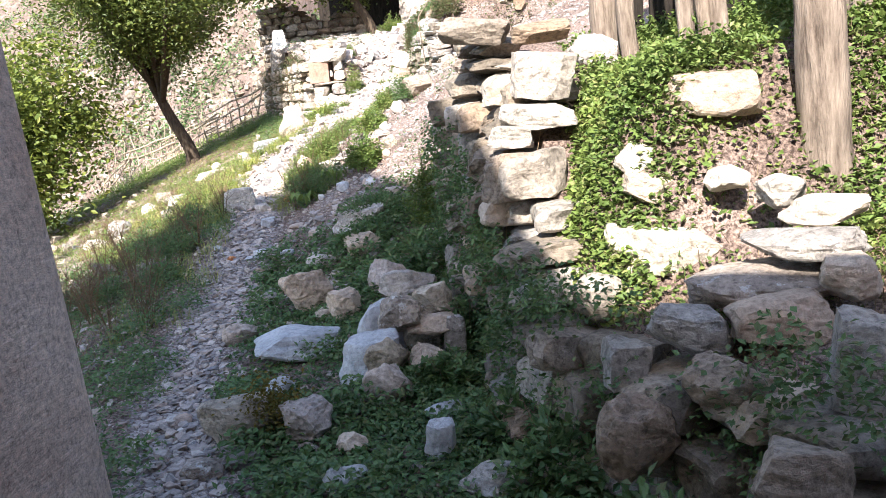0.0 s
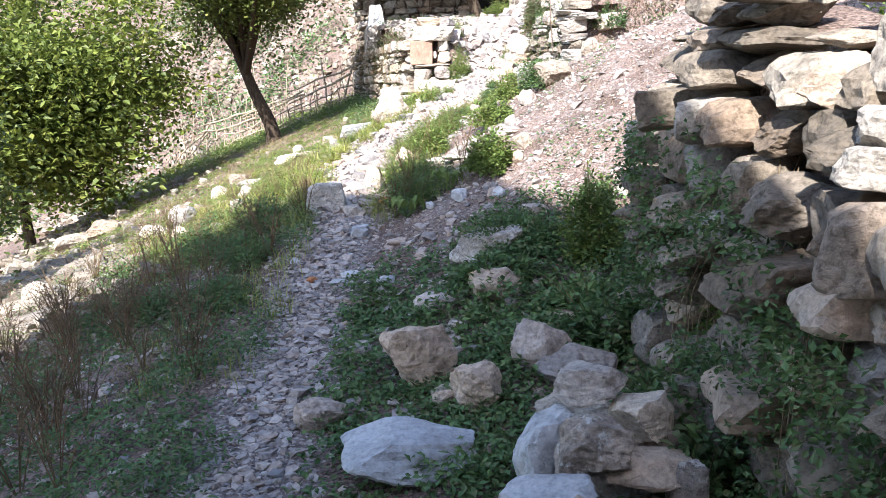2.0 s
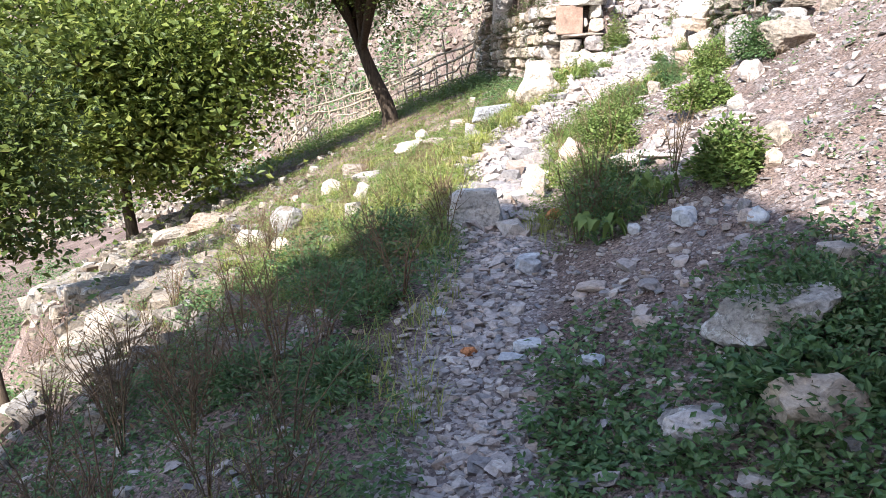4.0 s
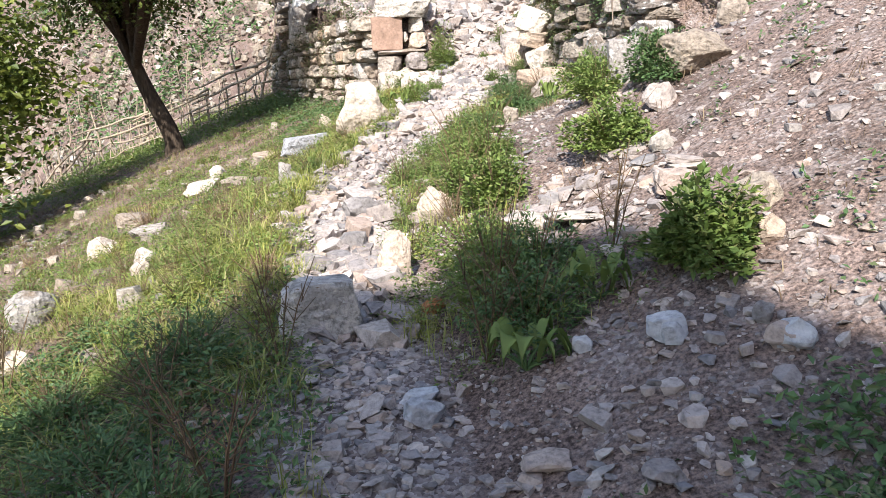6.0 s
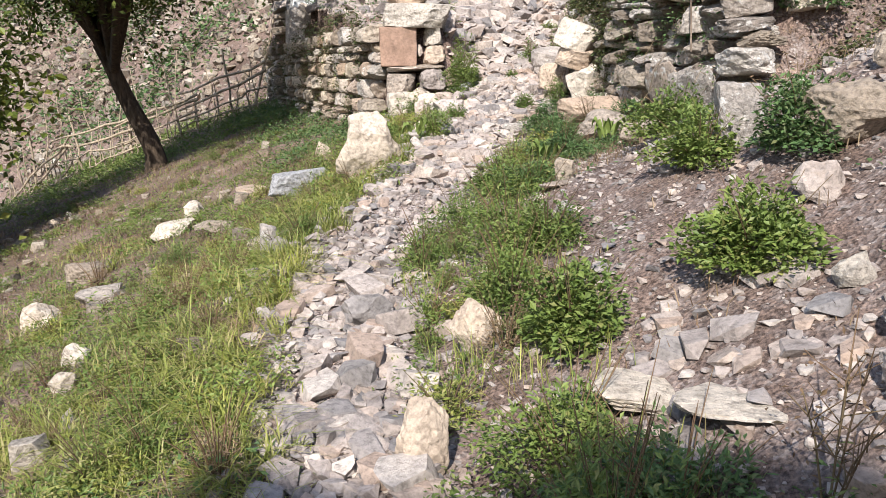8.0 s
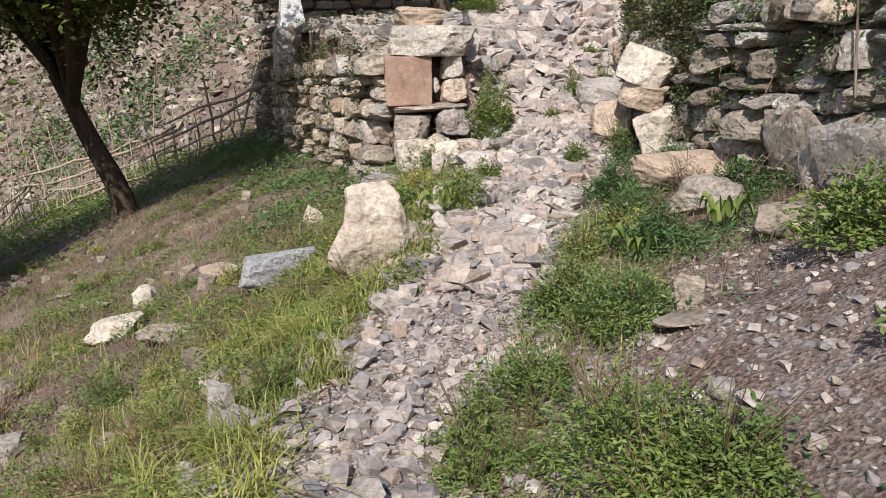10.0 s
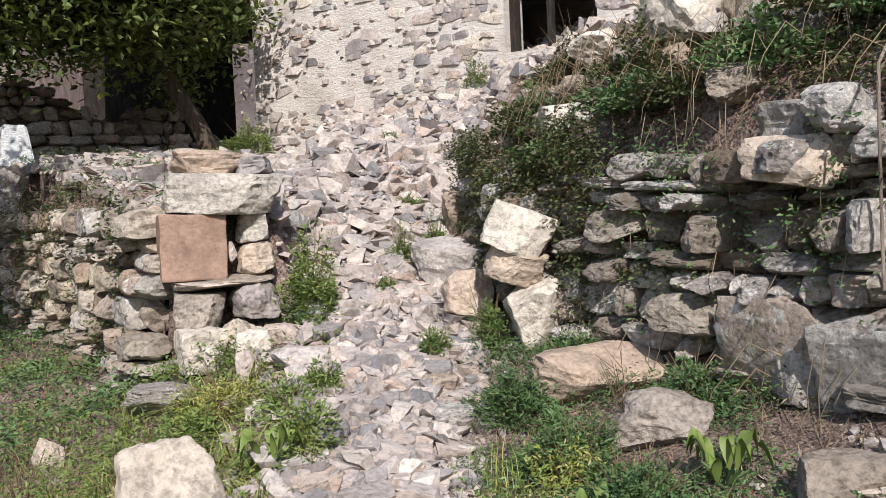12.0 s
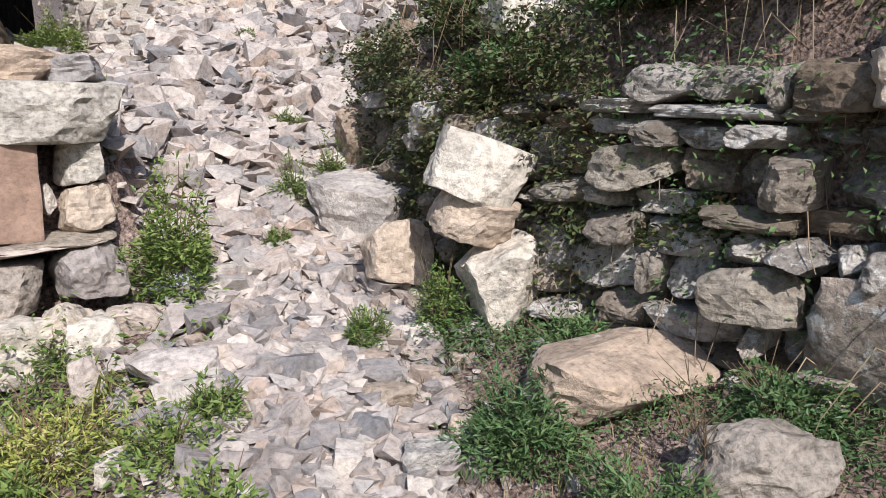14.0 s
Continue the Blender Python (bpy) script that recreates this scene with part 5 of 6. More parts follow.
stone("stone_slab", "slab", 2, M_PATH, -0.01, 5.68, (0.23, 0.23, 0.14), 4, (-3, 0), "pale block of the broken terrace wall", sink=0, z=1.10)
stone("stone_slab", "slab", 9, M_WARM, 0.20, 4.70, (0.40, 0.27, 0.16), -10, (-4, 7), "pale block of the broken terrace wall", sink=0, z=1.65)
stone("stone_slab", "slab", 1, M_WARM, 0.53, 4.46, (0.32, 0.22, 0.12), -1, (4, 1), "pale block of the broken terrace wall", sink=0, z=1.62)
stone("rock", "rock", 6, M_PATH, 0.79, 4.42, (0.29, 0.20, 0.20), -15, (3, 8), "pale block of the broken terrace wall", sink=0, z=1.44)
stone("stone_slab", "slab", 6, M_WHITE, 0.79, 3.19, (0.47, 0.32, 0.22), -6, (-2, 8), "sunlit white slab on the terrace edge", sink=0, z=0.61)
stone("stone_slab", "slab", 0, M_WHITE, 1.24, 2.77, (0.30, 0.21, 0.10), -30, (3, 0), "sunlit white slab on the terrace edge", sink=0, z=0.85)
stone("stone_slab", "slab", 7, M_GREY, 1.12, 2.66, (0.42, 0.29, 0.10), -25, (-3, 1), "flat grey slab stacked on the terrace edge", sink=0, z=0.77)
stone("stone_slab", "slab", 1, M_GREY, 0.96, 2.65, (0.47, 0.32, 0.12), -15, (4, 0), "flat grey slab stacked on the terrace edge", sink=0, z=0.64)
stone("rock", "block", 3, M_TAN, 0.95, 2.47, (0.32, 0.22, 0.16), -16, (3, 1), "squarish tan stone on the overgrown terrace", sink=0, z=0.56)
stone("rock", "block", 1, M_WARM, 0.70, 2.55, (0.29, 0.20, 0.15), -25, (-3, 10), "warm brown stone fallen from the terrace wall", sink=0, z=0.53)
stone("rock", "rock", 9, M_WARM, 0.74, 2.28, (0.30, 0.21, 0.19), -18, (0, 10), "warm brown stone fallen from the terrace wall", sink=0, z=0.40)
stone("rock", "block", 6, M_WARM, 0.75, 1.83, (0.23, 0.18, 0.16), -24, (-3, 8), "warm brown stone fallen from the terrace wall", sink=0, z=0.37)
stone("rock", "block", 2, M_WARM, 1.04, 2.07, (0.21, 0.18, 0.28), -23, (-3, 6), "warm brown stone fallen from the terrace wall", sink=0, z=0.47)
stone("rock", "block", 0, M_WARM, 0.50, 2.61, (0.16, 0.18, 0.19), -2, (-2, 7), "warm brown stone fallen from the terrace wall", sink=0, z=0.38)
stone("rock", "rock", 11, M_WARM, 0.46, 2.33, (0.26, 0.18, 0.29), -4, (-2, 10), "warm brown stone fallen from the terrace wall", sink=0, z=0.20)
stone("rock", "rock", 1, M_WARM, 0.49, 3.08, (0.20, 0.18, 0.20), 0, (3, 3), "warm brown stone fallen from the terrace wall", sink=0, z=0.49)
stone("rock", "rock", 2, M_GREY, 0.24, 3.25, (0.17, 0.18, 0.16), 3, (1, 0), "flat grey slab stacked on the terrace edge", sink=0, z=0.47)
stone("rock", "block", 10, M_TAN, 1.07, 3.33, (0.38, 0.26, 0.18), -20, (0, 5), "squarish tan stone on the overgrown terrace", sink=0, z=1.22)
stone("stone_slab", "slab", 5, M_TAN, 0.76, 3.26, (0.21, 0.18, 0.12), -9, (-3, 9), "squarish tan stone on the overgrown terrace", sink=0, z=0.91)
stone("stone_slab", "slab", 3, M_WHITE, 0.73, 3.33, (0.16, 0.18, 0.15), -15, (0, 10), "sunlit white slab on the terrace edge", sink=0, z=1.00)
stone("rock", "rock", 0, M_WHITE, 1.02, 3.08, (0.17, 0.18, 0.11), -17, (-1, 6), "sunlit white slab on the terrace edge", sink=0, z=0.94)
stone("rock", "rock", 1, M_WARM, 1.15, 2.92, (0.18, 0.18, 0.13), -32, (-2, 4), "warm brown stone fallen from the terrace wall", sink=0, z=0.89)
stone("rock", "block", 1, M_TAN, 1.18, 2.47, (0.19, 0.18, 0.15), -29, (-1, 2), "squarish tan stone on the overgrown terrace", sink=0, z=0.67)
stone("rock", "rock", 0, M_WHITE, 0.87, 3.46, (0.13, 0.18, 0.07), -14, (-4, 8), "sunlit white slab on the terrace edge", sink=0, z=1.16)


# ---------------------------------------------------------------- plants near the ground
RNG = np.random.RandomState(77)


def lumps(x, y, k=1.0, seed=0.0):
    """Patchiness between 0 and 1."""
    return 0.5 + 0.25 * (np.sin(2.3 * k * x + 1.9 * np.sin(1.7 * k * y + seed) + seed) + np.sin(2.9 * k * y + 2.2 * np.sin(1.3 * k * x - seed)))


def sown(n, x0, x1, y0, y1, keep):
    x, y = RNG.uniform(x0, x1, n), RNG.uniform(y0, y1, n)
    m = RNG.uniform(0, 1, n) < keep(x, y)
    x, y = x[m], y[m]
    return x, y, ground_z(x, y) + bumps(x, y)


def off_path(x, y, margin=0.0):
    return np.abs(x - path_x(y)) - path_half(y) - margin


def leafy(name, label, x, y, z, per, spread, height, leaf, mat, up=0.4):
    """Low leafy growth: per leaves round each spot."""
    n = len(x)
    c = np.repeat(np.stack([x, y, z], 1), per, 0)
    o = RNG.normal(size=(n * per, 3)) * spread
    hh = np.repeat(height * RNG.uniform(0.35, 1.2, n), per) if np.ndim(height) == 0 else np.repeat(height, per)
    o[:, 2] = RNG.uniform(0.08, 1, n * per) ** 0.8 * hh * np.exp(-(o[:, 0] ** 2 + o[:, 1] ** 2) / (4 * spread * spread))
    p = c + o
    p[:, 2] = np.maximum(p[:, 2] + ground_z(p[:, 0], p[:, 1]) - c[:, 2], c[:, 2] - 0.3)
    V, F = leaf_quads(p, RNG, leaf[0], leaf[1], up)
    return tagged(new(name, mesh_from(name, V, F, mat)), label, "plants", kind="stuff")


def grassy(name, label, x, y, z, per, spread, height, width, mat, lean=0.5):
    n = len(x)
    c = np.repeat(np.stack([x, y, z], 1), per, 0)
    c[:, :2] += RNG.normal(size=(n * per, 2)) * spread
    c[:, 2] = ground_z(c[:, 0], c[:, 1]) - 0.01
    hh = np.repeat(height * RNG.uniform(0.5, 1.3, n), per)
    V, F = blades(c, RNG, hh, width, lean)
    return tagged(new(name, mesh_from(name, V, F, mat)), label, "grass", kind="stuff")


# sunny grass slope below the path
x, y, z = sown(8600, -6.4, -1.9, 7.6, 14.6, lambda x, y: (off_path(x, y, 0.0) > 0) * (x < path_x(y)) * np.clip(2.3 * lumps(x, y, 1.6) - 0.15, 0, 1) * (1 - 0.8 * step(path_x(y) - x, 1.3, 2.8)) * (0.35 + 0.65 * step(14.6 - y, 0, 2.5)) * (0.25 + 0.75 * step(y, 8.0, 9.0)))
grassy("grass", "bright green grass on the slope below the path", x[::3], y[::3], z[::3], 15, 0.05, 0.04 + 0.12 * lumps(x, y, 2.3, 9)[::3] ** 2, 0.0055, M_GRASS, 1.2)
x, y, z = sown(2300, -4.8, -1.9, 8.0, 14.4, lambda x, y: (off_path(x, y, -0.02) > 0) * (x < path_x(y)) * np.clip(2.2 * lumps(x, y, 2.7, 31) - 0.55, 0, 1) * (1 - 0.9 * step(path_x(y) - x, 0.7, 1.8)))
grassy("grass_tufts", "dense tufts of yellow-green grass at the path edge", x, y, z, 30, 0.03, 0.07 + 0.11 * lumps(x, y, 3.1, 4), 0.0062, M_GRASS, 1.5)
x, y, z = sown(2600, -6.2, -1.9, 8.0, 15, lambda x, y: (off_path(x, y, 0.1) > 0) * (x < path_x(y)) * np.clip(1.8 * lumps(x, y, 1.9, 41) - 0.5, 0, 1))
grassy("dry_grass", "dry brown grass between the green tufts", x, y, z, 14, 0.05, 0.05 + 0.08 * lumps(x, y, 3, 2), 0.0045, M_DRY, 1.4)
x, y, z = sown(4200, -6.2, -1.9, 7.4, 15.5, lambda x, y: (off_path(x, y, 0.02) > 0) * (x < path_x(y)) * np.clip(1.3 * lumps(x, y, 1.7, 2) - 0.1, 0, 1) * (1 - 0.6 * step(path_x(y) - x, 1.6, 3.0)))
leafy("herbs", "low green herbs growing through the grass", x, y, z, 30, 0.06, 0.07 + 0.26 * lumps(x, y, 2.1, 5) ** 2, (0.028, 0.012), M_BUSH)
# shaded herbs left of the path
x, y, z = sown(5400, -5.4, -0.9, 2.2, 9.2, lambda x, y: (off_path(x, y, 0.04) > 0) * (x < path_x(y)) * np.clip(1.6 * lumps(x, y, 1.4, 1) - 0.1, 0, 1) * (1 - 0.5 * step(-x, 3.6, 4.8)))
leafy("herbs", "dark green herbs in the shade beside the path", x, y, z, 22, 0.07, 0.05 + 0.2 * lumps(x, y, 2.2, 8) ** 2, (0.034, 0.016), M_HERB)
x, y, z = sown(1500, -4.6, -1.6, 5.5, 9.2, lambda x, y: (off_path(x, y, 0.0) > 0) * (x < path_x(y)) * np.clip(1.2 * step(x, -3.2, -2.5) * lumps(x, y, 2) - 0.1, 0, 1))
grassy("grass", "tall grass on the path edge in shade", x, y, z, 8, 0.05, 0.12, 0.0045, M_GRASS, 0.8)
# herbs between path and wall
x, y, z = sown(4200, -1.7, 0.5, 1.6, 7.2, lambda x, y: (off_path(x, y, 0.12) > 0) * (x > path_x(y)) * (x < near_wall_x(y) + 0.12) * np.clip(0.2 + 1.1 * lumps(x, y, 1.9, 4) + 0.5 * step(x, -0.7, 0), 0, 1) * (1 - 0.75 * step(y, 6.2, 7.2)))
leafy("herbs", "dense dark herbs between path and wall", x, y, z, 22, 0.06, 0.05 + 0.16 * lumps(x, y, 2.6, 6) ** 2, (0.038, 0.023), M_HERB)
# herbs on the near terrace and spilling over its wall
x, y, z = sown(5600, 0.1, 2.6, 2.6, 5.6, lambda x, y: (x > near_wall_x(y) - 0.02) * np.clip(2.2 * lumps(x, y, 1.8, 6) - 0.05, 0, 1) * (0.3 + 0.7 * step(y, 2.9, 3.3)))
leafy("herbs", "bright green herbs on the sunny terrace", x, y, z, 26, 0.07, 0.06 + 0.2 * lumps(x, y, 2.3, 4) ** 2, (0.032, 0.022), M_BUSH)
x, y, z = sown(1100, 0.2, 2.4, 2.3, 4.6, lambda x, y: (x > near_wall_x(y)))
grassy("dry_grass", "dry straw between the terrace herbs", x, y, z, 8, 0.06, 0.08, 0.003, M_DRY, 1.2)
# strip of herbs between the path and the dirt bank
x, y, z = sown(1500, -2.1, -0.6, 8.0, 12.6, lambda x, y: (off_path(x, y, 0.0) > 0) * (x > path_x(y)) * (x < path_x(y) + 0.95 - 0.2 * np.sin(3 * y)) * np.clip(1.7 * lumps(x, y, 1.9, 3) - 0.35, 0, 1) * (np.abs(y - 10.05) > 0.25))
leafy("herbs", "green herbs in a strip beside the stony path", x, y, z, 24, 0.055, 0.06 + 0.25 * lumps(x, y, 2.4, 1) ** 2, (0.026, 0.01), M_BUSH)
x, y, z = sown(700, -2.1, -0.7, 8.0, 13.0, lambda x, y: (off_path(x, y, 0.0) > 0) * (x > path_x(y)) * (x < path_x(y) + 0.9) * np.clip(1.8 * lumps(x, y, 2.2, 9) - 0.4, 0, 1))
grassy("grass", "dry and green grass tufts beside the path", x, y, z, 8, 0.05, 0.15, 0.0035, M_GRASS, 0.6)
# herbs by the gate stones and the wall foot
x, y, z = sown(1500, -1.4, -0.1, 11.6, 14.4, lambda x, y: (off_path(x, y, -0.04) > 0) * (x > path_x(y)) * (x < far_wall_x(y)) * np.clip(1.9 * lumps(x, y, 2.6, 5) - 0.7, 0, 1))
leafy("herbs", "leafy green weeds at the foot of the wall", x, y, z, 20, 0.05, 0.04 + 0.16 * lumps(x, y, 3, 2) ** 2, (0.028, 0.010), M_HERB)
x, y, z = sown(500, -1.4, -0.1, 11.4, 14.4, lambda x, y: (off_path(x, y, -0.04) > 0) * (x > path_x(y)) * (x < far_wall_x(y)))
grassy("dry_grass", "dry straw among the weeds at the wall foot", x, y, z, 7, 0.05, 0.08, 0.003, M_DRY, 1.2)
x, y, z = sown(420, -2.9, -1.2, 12.3, 14.6, lambda x, y: (off_path(x, y, -0.12) > 0) * (x < path_x(y)) * np.clip(1.4 * lumps(x, y, 2.4, 7), 0, 1))
leafy("herbs", "green weeds around the gate post foot", x, y, z, 22, 0.05, 0.16, (0.036, 0.014), M_BUSH)
# sparse weeds on the dirt bank
x, y, z = sown(420, -1.4, 1.6, 6.0, 11.8, lambda x, y: (off_path(x, y, 0.3) > 0) * np.clip(1.2 * lumps(x, y, 1.3, 8) - 0.45, 0, 1))
leafy("herbs", "sparse weeds on the dry stony bank", x, y, z, 18, 0.06, 0.12, (0.03, 0.016), M_HERB)
x, y, z = sown(700, -1.6, 2.5, 5.6, 12, lambda x, y: (off_path(x, y, 0.2) > 0) * lumps(x, y, 1.9, 9))
grassy("dry_grass", "dry straw on the brown bank", x, y, z, 6, 0.05, 0.07, 0.004, M_DRY, 1.3)
# overgrown top of the far wall
x, y, z = sown(4200, -0.6, 2.4, 11.6, 17, lambda x, y: (x > far_wall_x(y) - 0.02) * np.clip(1.9 * lumps(x, y, 1.9, 11) - 0.3, 0, 1))
leafy("creepers", "dark creeping plants over the terrace wall", x, y, z, 24, 0.08, 0.06 + 0.2 * lumps(x, y, 2.2, 3) ** 2, (0.032, 0.02), M_DARK)
x, y, z = sown(2200, -0.6, 2.4, 11.6, 17, lambda x, y: (x > far_wall_x(y) - 0.02) * np.clip(1.7 * lumps(x, y, 2.1, 21) - 0.2, 0, 1))
leafy("dead_bracken", "dead brown bracken tangled on the bank", x, y, z, 20, 0.09, 0.05 + 0.28 * lumps(x, y, 2.7, 7) ** 2, (0.045, 0.007), M_DRY)
x, y, z = sown(260, -0.6, 2.2, 11.8, 16.5, lambda x, y: (x > far_wall_x(y) - 0.02) * np.clip(1.4 * lumps(x, y, 1.2, 12), 0, 1))
grassy("dry_grass", "dry brown stems hanging over the wall", x, y, z, 9, 0.07, 0.22, 0.003, M_DRY, 1.5)


def creeper_face(name, label, fn, y0, y1, zlow, zhigh, n, leaf, mat, seed):
    """Leaves clinging to a wall's face."""
    yy = RNG.uniform(y0, y1, n)
    zl, zh = zlow(yy), zhigh(yy)
    zz = zl + (zh - zl) * RNG.uniform(0, 1, n)
    keep = RNG.uniform(0, 1, n) < np.clip(1.6 * lumps(yy * 2, zz * 3, 1.2, seed) - 0.2, 0, 1)
    yy, zz = yy[keep], zz[keep]
    p = np.stack([fn(yy) + 0.02 - RNG.uniform(0, 0.08, len(yy)), yy, zz], 1)
    p = np.repeat(p, 12, 0) + RNG.normal(size=(len(yy) * 12, 3)) * 0.035
    V, F = leaf_quads(p, RNG, leaf[0], leaf[1], 0.2, 0.3, np.array([-0.5, 0, 0]))
    return tagged(new(name, mesh_from(name, V, F, mat)), label, "plants", kind="stuff")


creeper_face("creepers", "creepers hanging over the end of the terrace wall", far_wall_x, 13.5, 15.6, lambda v: 1.45 + 0 * v, lambda v: 2.5 + 0 * v, 1900, (0.03, 0.016), M_DARK, 2)
creeper_face("creepers", "sparse creepers on the grey terrace wall", far_wall_x, 11.8, 13.5, lambda v: 1.5 + 0 * v, lambda v: 2.35 + 0 * v, 260, (0.026, 0.014), M_HERB, 5)
creeper_face("creepers", "dark herbs clinging to the near wall", near_wall_x, 1.6, 5.5, lambda v: -0.05 + 0 * v, lambda v: 0.75 + 0.5 * step(v, 3.6, 5), 2000, (0.028, 0.018), M_HERB, 3)
creeper_face("creepers", "dark weeds rooted in the garden wall", garden_wall_x, 15.2, 25, lambda v: 1.0 + 0 * v, lambda v: 2.35 + 0 * v, 1300, (0.04, 0.018), M_DARK, 6)
# stems hanging over the far wall
def stems(name, label, n, x0, x1, y0, y1, drop, mat, seed, wall=far_wall_x):
    r = random.Random(seed)
    parts = []
    for k in range(n):
        y = r.uniform(y0, y1)
        x = float(wall(y)) + r.uniform(x0, x1)
        z = top(x, y) + r.uniform(0.02, 0.2)
        e = Vector((-r.uniform(0.1, 0.3), r.uniform(-0.22, 0.22), -r.uniform(*drop)))
        p = Vector((x, y, z))
        parts.append(tube([p, p + Vector((e.x * 0.5, e.y * 0.4, 0.08)), p + Vector((e.x * 0.9, e.y * 0.8, e.z * 0.4)), p + e], [0.0028, 0.0025, 0.002, 0.0015], 4))
    return tagged(new(name, mesh_from(name, *merge(parts), mat, True)), label, "plants", kind="stuff")


stems("dry_stems", "dry stems drooping over the terrace wall", 190, 0.0, 0.75, 11.9, 15.4, (0.08, 0.5), M_DRY, 3)
stems("dry_roots", "dry roots and stems trailing down the ruined wall", 150, 0.22, 0.5, 3.9, 5.5, (0.2, 0.8), M_DRY, 7, near_wall_x)
# grass and bushes in the garden and on far slopes
x, y, z = sown(2600, -12, -4.4, 19.8, 25.5, lambda x, y: (x < garden_wall_x(y) - 0.1) * lumps(x, y, 1.0, 13))
leafy("garden_plants", "low green crops inside the stick fence", x, y, z, 14, 0.1, 0.22, (0.07, 0.03), M_BUSH)
x, y, z = sown(5200, -9.5, -2.4, 11.5, 22, lambda x, y: (x < garden_wall_x(np.maximum(y, 14.6)) - 0.05) * (x < path_x(y) - 0.6) * np.clip(1.9 * lumps(x, y, 1.2, 14) - 0.7, 0, 1))
leafy("herbs", "low weeds under the fruit tree", x, y, z, 20, 0.08, 0.05 + 0.16 * lumps(x, y, 2.0, 6) ** 2, (0.036, 0.015), M_BUSH)
x, y, z = sown(3600, -9.5, -2.4, 11.5, 22, lambda x, y: (x < garden_wall_x(np.maximum(y, 14.6)) - 0.05) * (x < path_x(y) - 0.6) * np.clip(0.2 + lumps(x, y, 0.9, 17), 0, 1))
grassy("dry_grass", "short dry grass under the fruit tree", x, y, z, 6, 0.09, 0.05 + 0.07 * lumps(x, y, 2.2, 3), 0.006, M_DRY, 1.4)
x, y, z = sown(6000, -9.5, -2.4, 11.5, 22, lambda x, y: (x < garden_wall_x(np.maximum(y, 14.6)) - 0.05) * (x < path_x(y) - 0.6) * np.clip(1.5 * lumps(x, y, 1.3, 18) - 0.6, 0, 1))
grassy("grass", "short green grass under the fruit tree", x, y, z, 6, 0.07, 0.06, 0.006, M_GRASS, 1.0)
x, y, z = sown(2200, -6.4, -2.4, 14.6, 22, lambda x, y: (x < garden_wall_x(y) - 0.03) * np.clip(1.5 - 1.3 * (garden_wall_x(y) - x), 0, 1) * np.clip(1.6 * lumps(x, y, 1.5, 51), 0, 1))
leafy("herbs", "leafy green weeds along the foot of the garden wall", x, y, z, 24, 0.09, 0.08 + 0.3 * lumps(x, y, 1.8, 12) ** 2, (0.045, 0.02), M_HERB)
x, y, z = sown(700, -4.6, -1.6, 15, 22, lambda x, y: (x > garden_wall_x(y) + 0.1) * (off_path(x, y, 0.1) > 0) * lumps(x, y, 1.6, 15))
leafy("herbs", "dry and green weeds on the upper terrace", x, y, z, 16, 0.08, 0.2, (0.05, 0.02), M_HERB)
x, y, z = sown(2200, -30, -3, 25.6, 48, lambda x, y: np.clip(1.6 * lumps(x, y, 0.5, 16) - 0.45, 0, 1))
leafy("scrub", "grey-green scrub on the distant scree", x, y, z, 40, 0.45, 0.9, (0.16, 0.08), M_HERB)


x, y, z = sown(1500, -17, -5.4, 5, 21, lambda x, y: (x < edge_x(y) - 0.5) * np.clip(1.5 * lumps(x, y, 0.8, 19) - 0.1, 0, 1))
leafy("scrub", "dark scrub below the terrace edge", x, y, z, 40, 0.28, 0.5, (0.08, 0.045), M_HERB)
# ---------------------------------------------------------------- single bushes
def bush(name, label, x, y, rad, h, leaves, leaf, mat, seed, dry=0):
    rng = np.random.RandomState(seed)
    r = random.Random(seed)
    b = tagged(new(name), label, "bush")
    z = top(x, y)
    b.location = (x, y, z)
    parts = []
    for k in range(9 + dry):
        a = r.uniform(0, math.tau)
        q = r.uniform(0.3, 1.0)
        hh = h * r.uniform(0.7, 1.05) * (1.35 if k >= 9 else 1)
        parts.append(tube([(0, 0, -0.05), (math.cos(a) * rad * q * 0.5, math.sin(a) * rad * q * 0.5, hh * 0.55), (math.cos(a) * rad * q, math.sin(a) * rad * q, hh)], [0.0025, 0.002, 0.001], 4))
    tangle = part("stem_tangle", mesh_from("stem_tangle", *merge(parts), M_RUST, True), b)
    tangle["kind"] = "stuff"
    d = rng.normal(size=(leaves, 3))
    d /= np.linalg.norm(d, axis=1)[:, None]
    d[:, 2] = np.abs(d[:, 2])
    q = rng.uniform(0.35, 1, leaves) ** 0.5
    wob = 0.75 + 0.35 * np.sin(3 * np.arctan2(d[:, 1], d[:, 0]) + seed) * np.cos(4 * d[:, 2] + seed)
    p = d * (q * wob)[:, None] * np.array([rad, rad, h])
    V, F = leaf_quads(p, rng, leaf[0], leaf[1], 0.6, 0.1, d * 0.8)
    part("foliage", mesh_from("foliage", V, F, mat), b)["kind"] = "stuff"
    return b


bush("bush", "round green bush on the stony bank", -0.84, 8.02, 0.24, 0.32, 3300, (0.040, 0.024), M_BUSH, 3)
bush("bush", "green leafy bush on the brown bank", -0.85, 9.4, 0.27, 0.3, 3740, (0.033, 0.017), M_BUSH, 5)
bush("bush", "small green bush near the upright slabs", -0.7, 10.4, 0.26, 0.26, 2860, (0.033, 0.017), M_BUSH, 6)
bush("bush", "dark green bush beside a large rock", -0.45, 9.95, 0.24, 0.36, 2860, (0.030, 0.016), M_HERB, 7)
bush("bush", "low bush beside the upright grey slab", -0.55, 11.3, 0.3, 0.3, 2860, (0.030, 0.016), M_BUSH, 8)
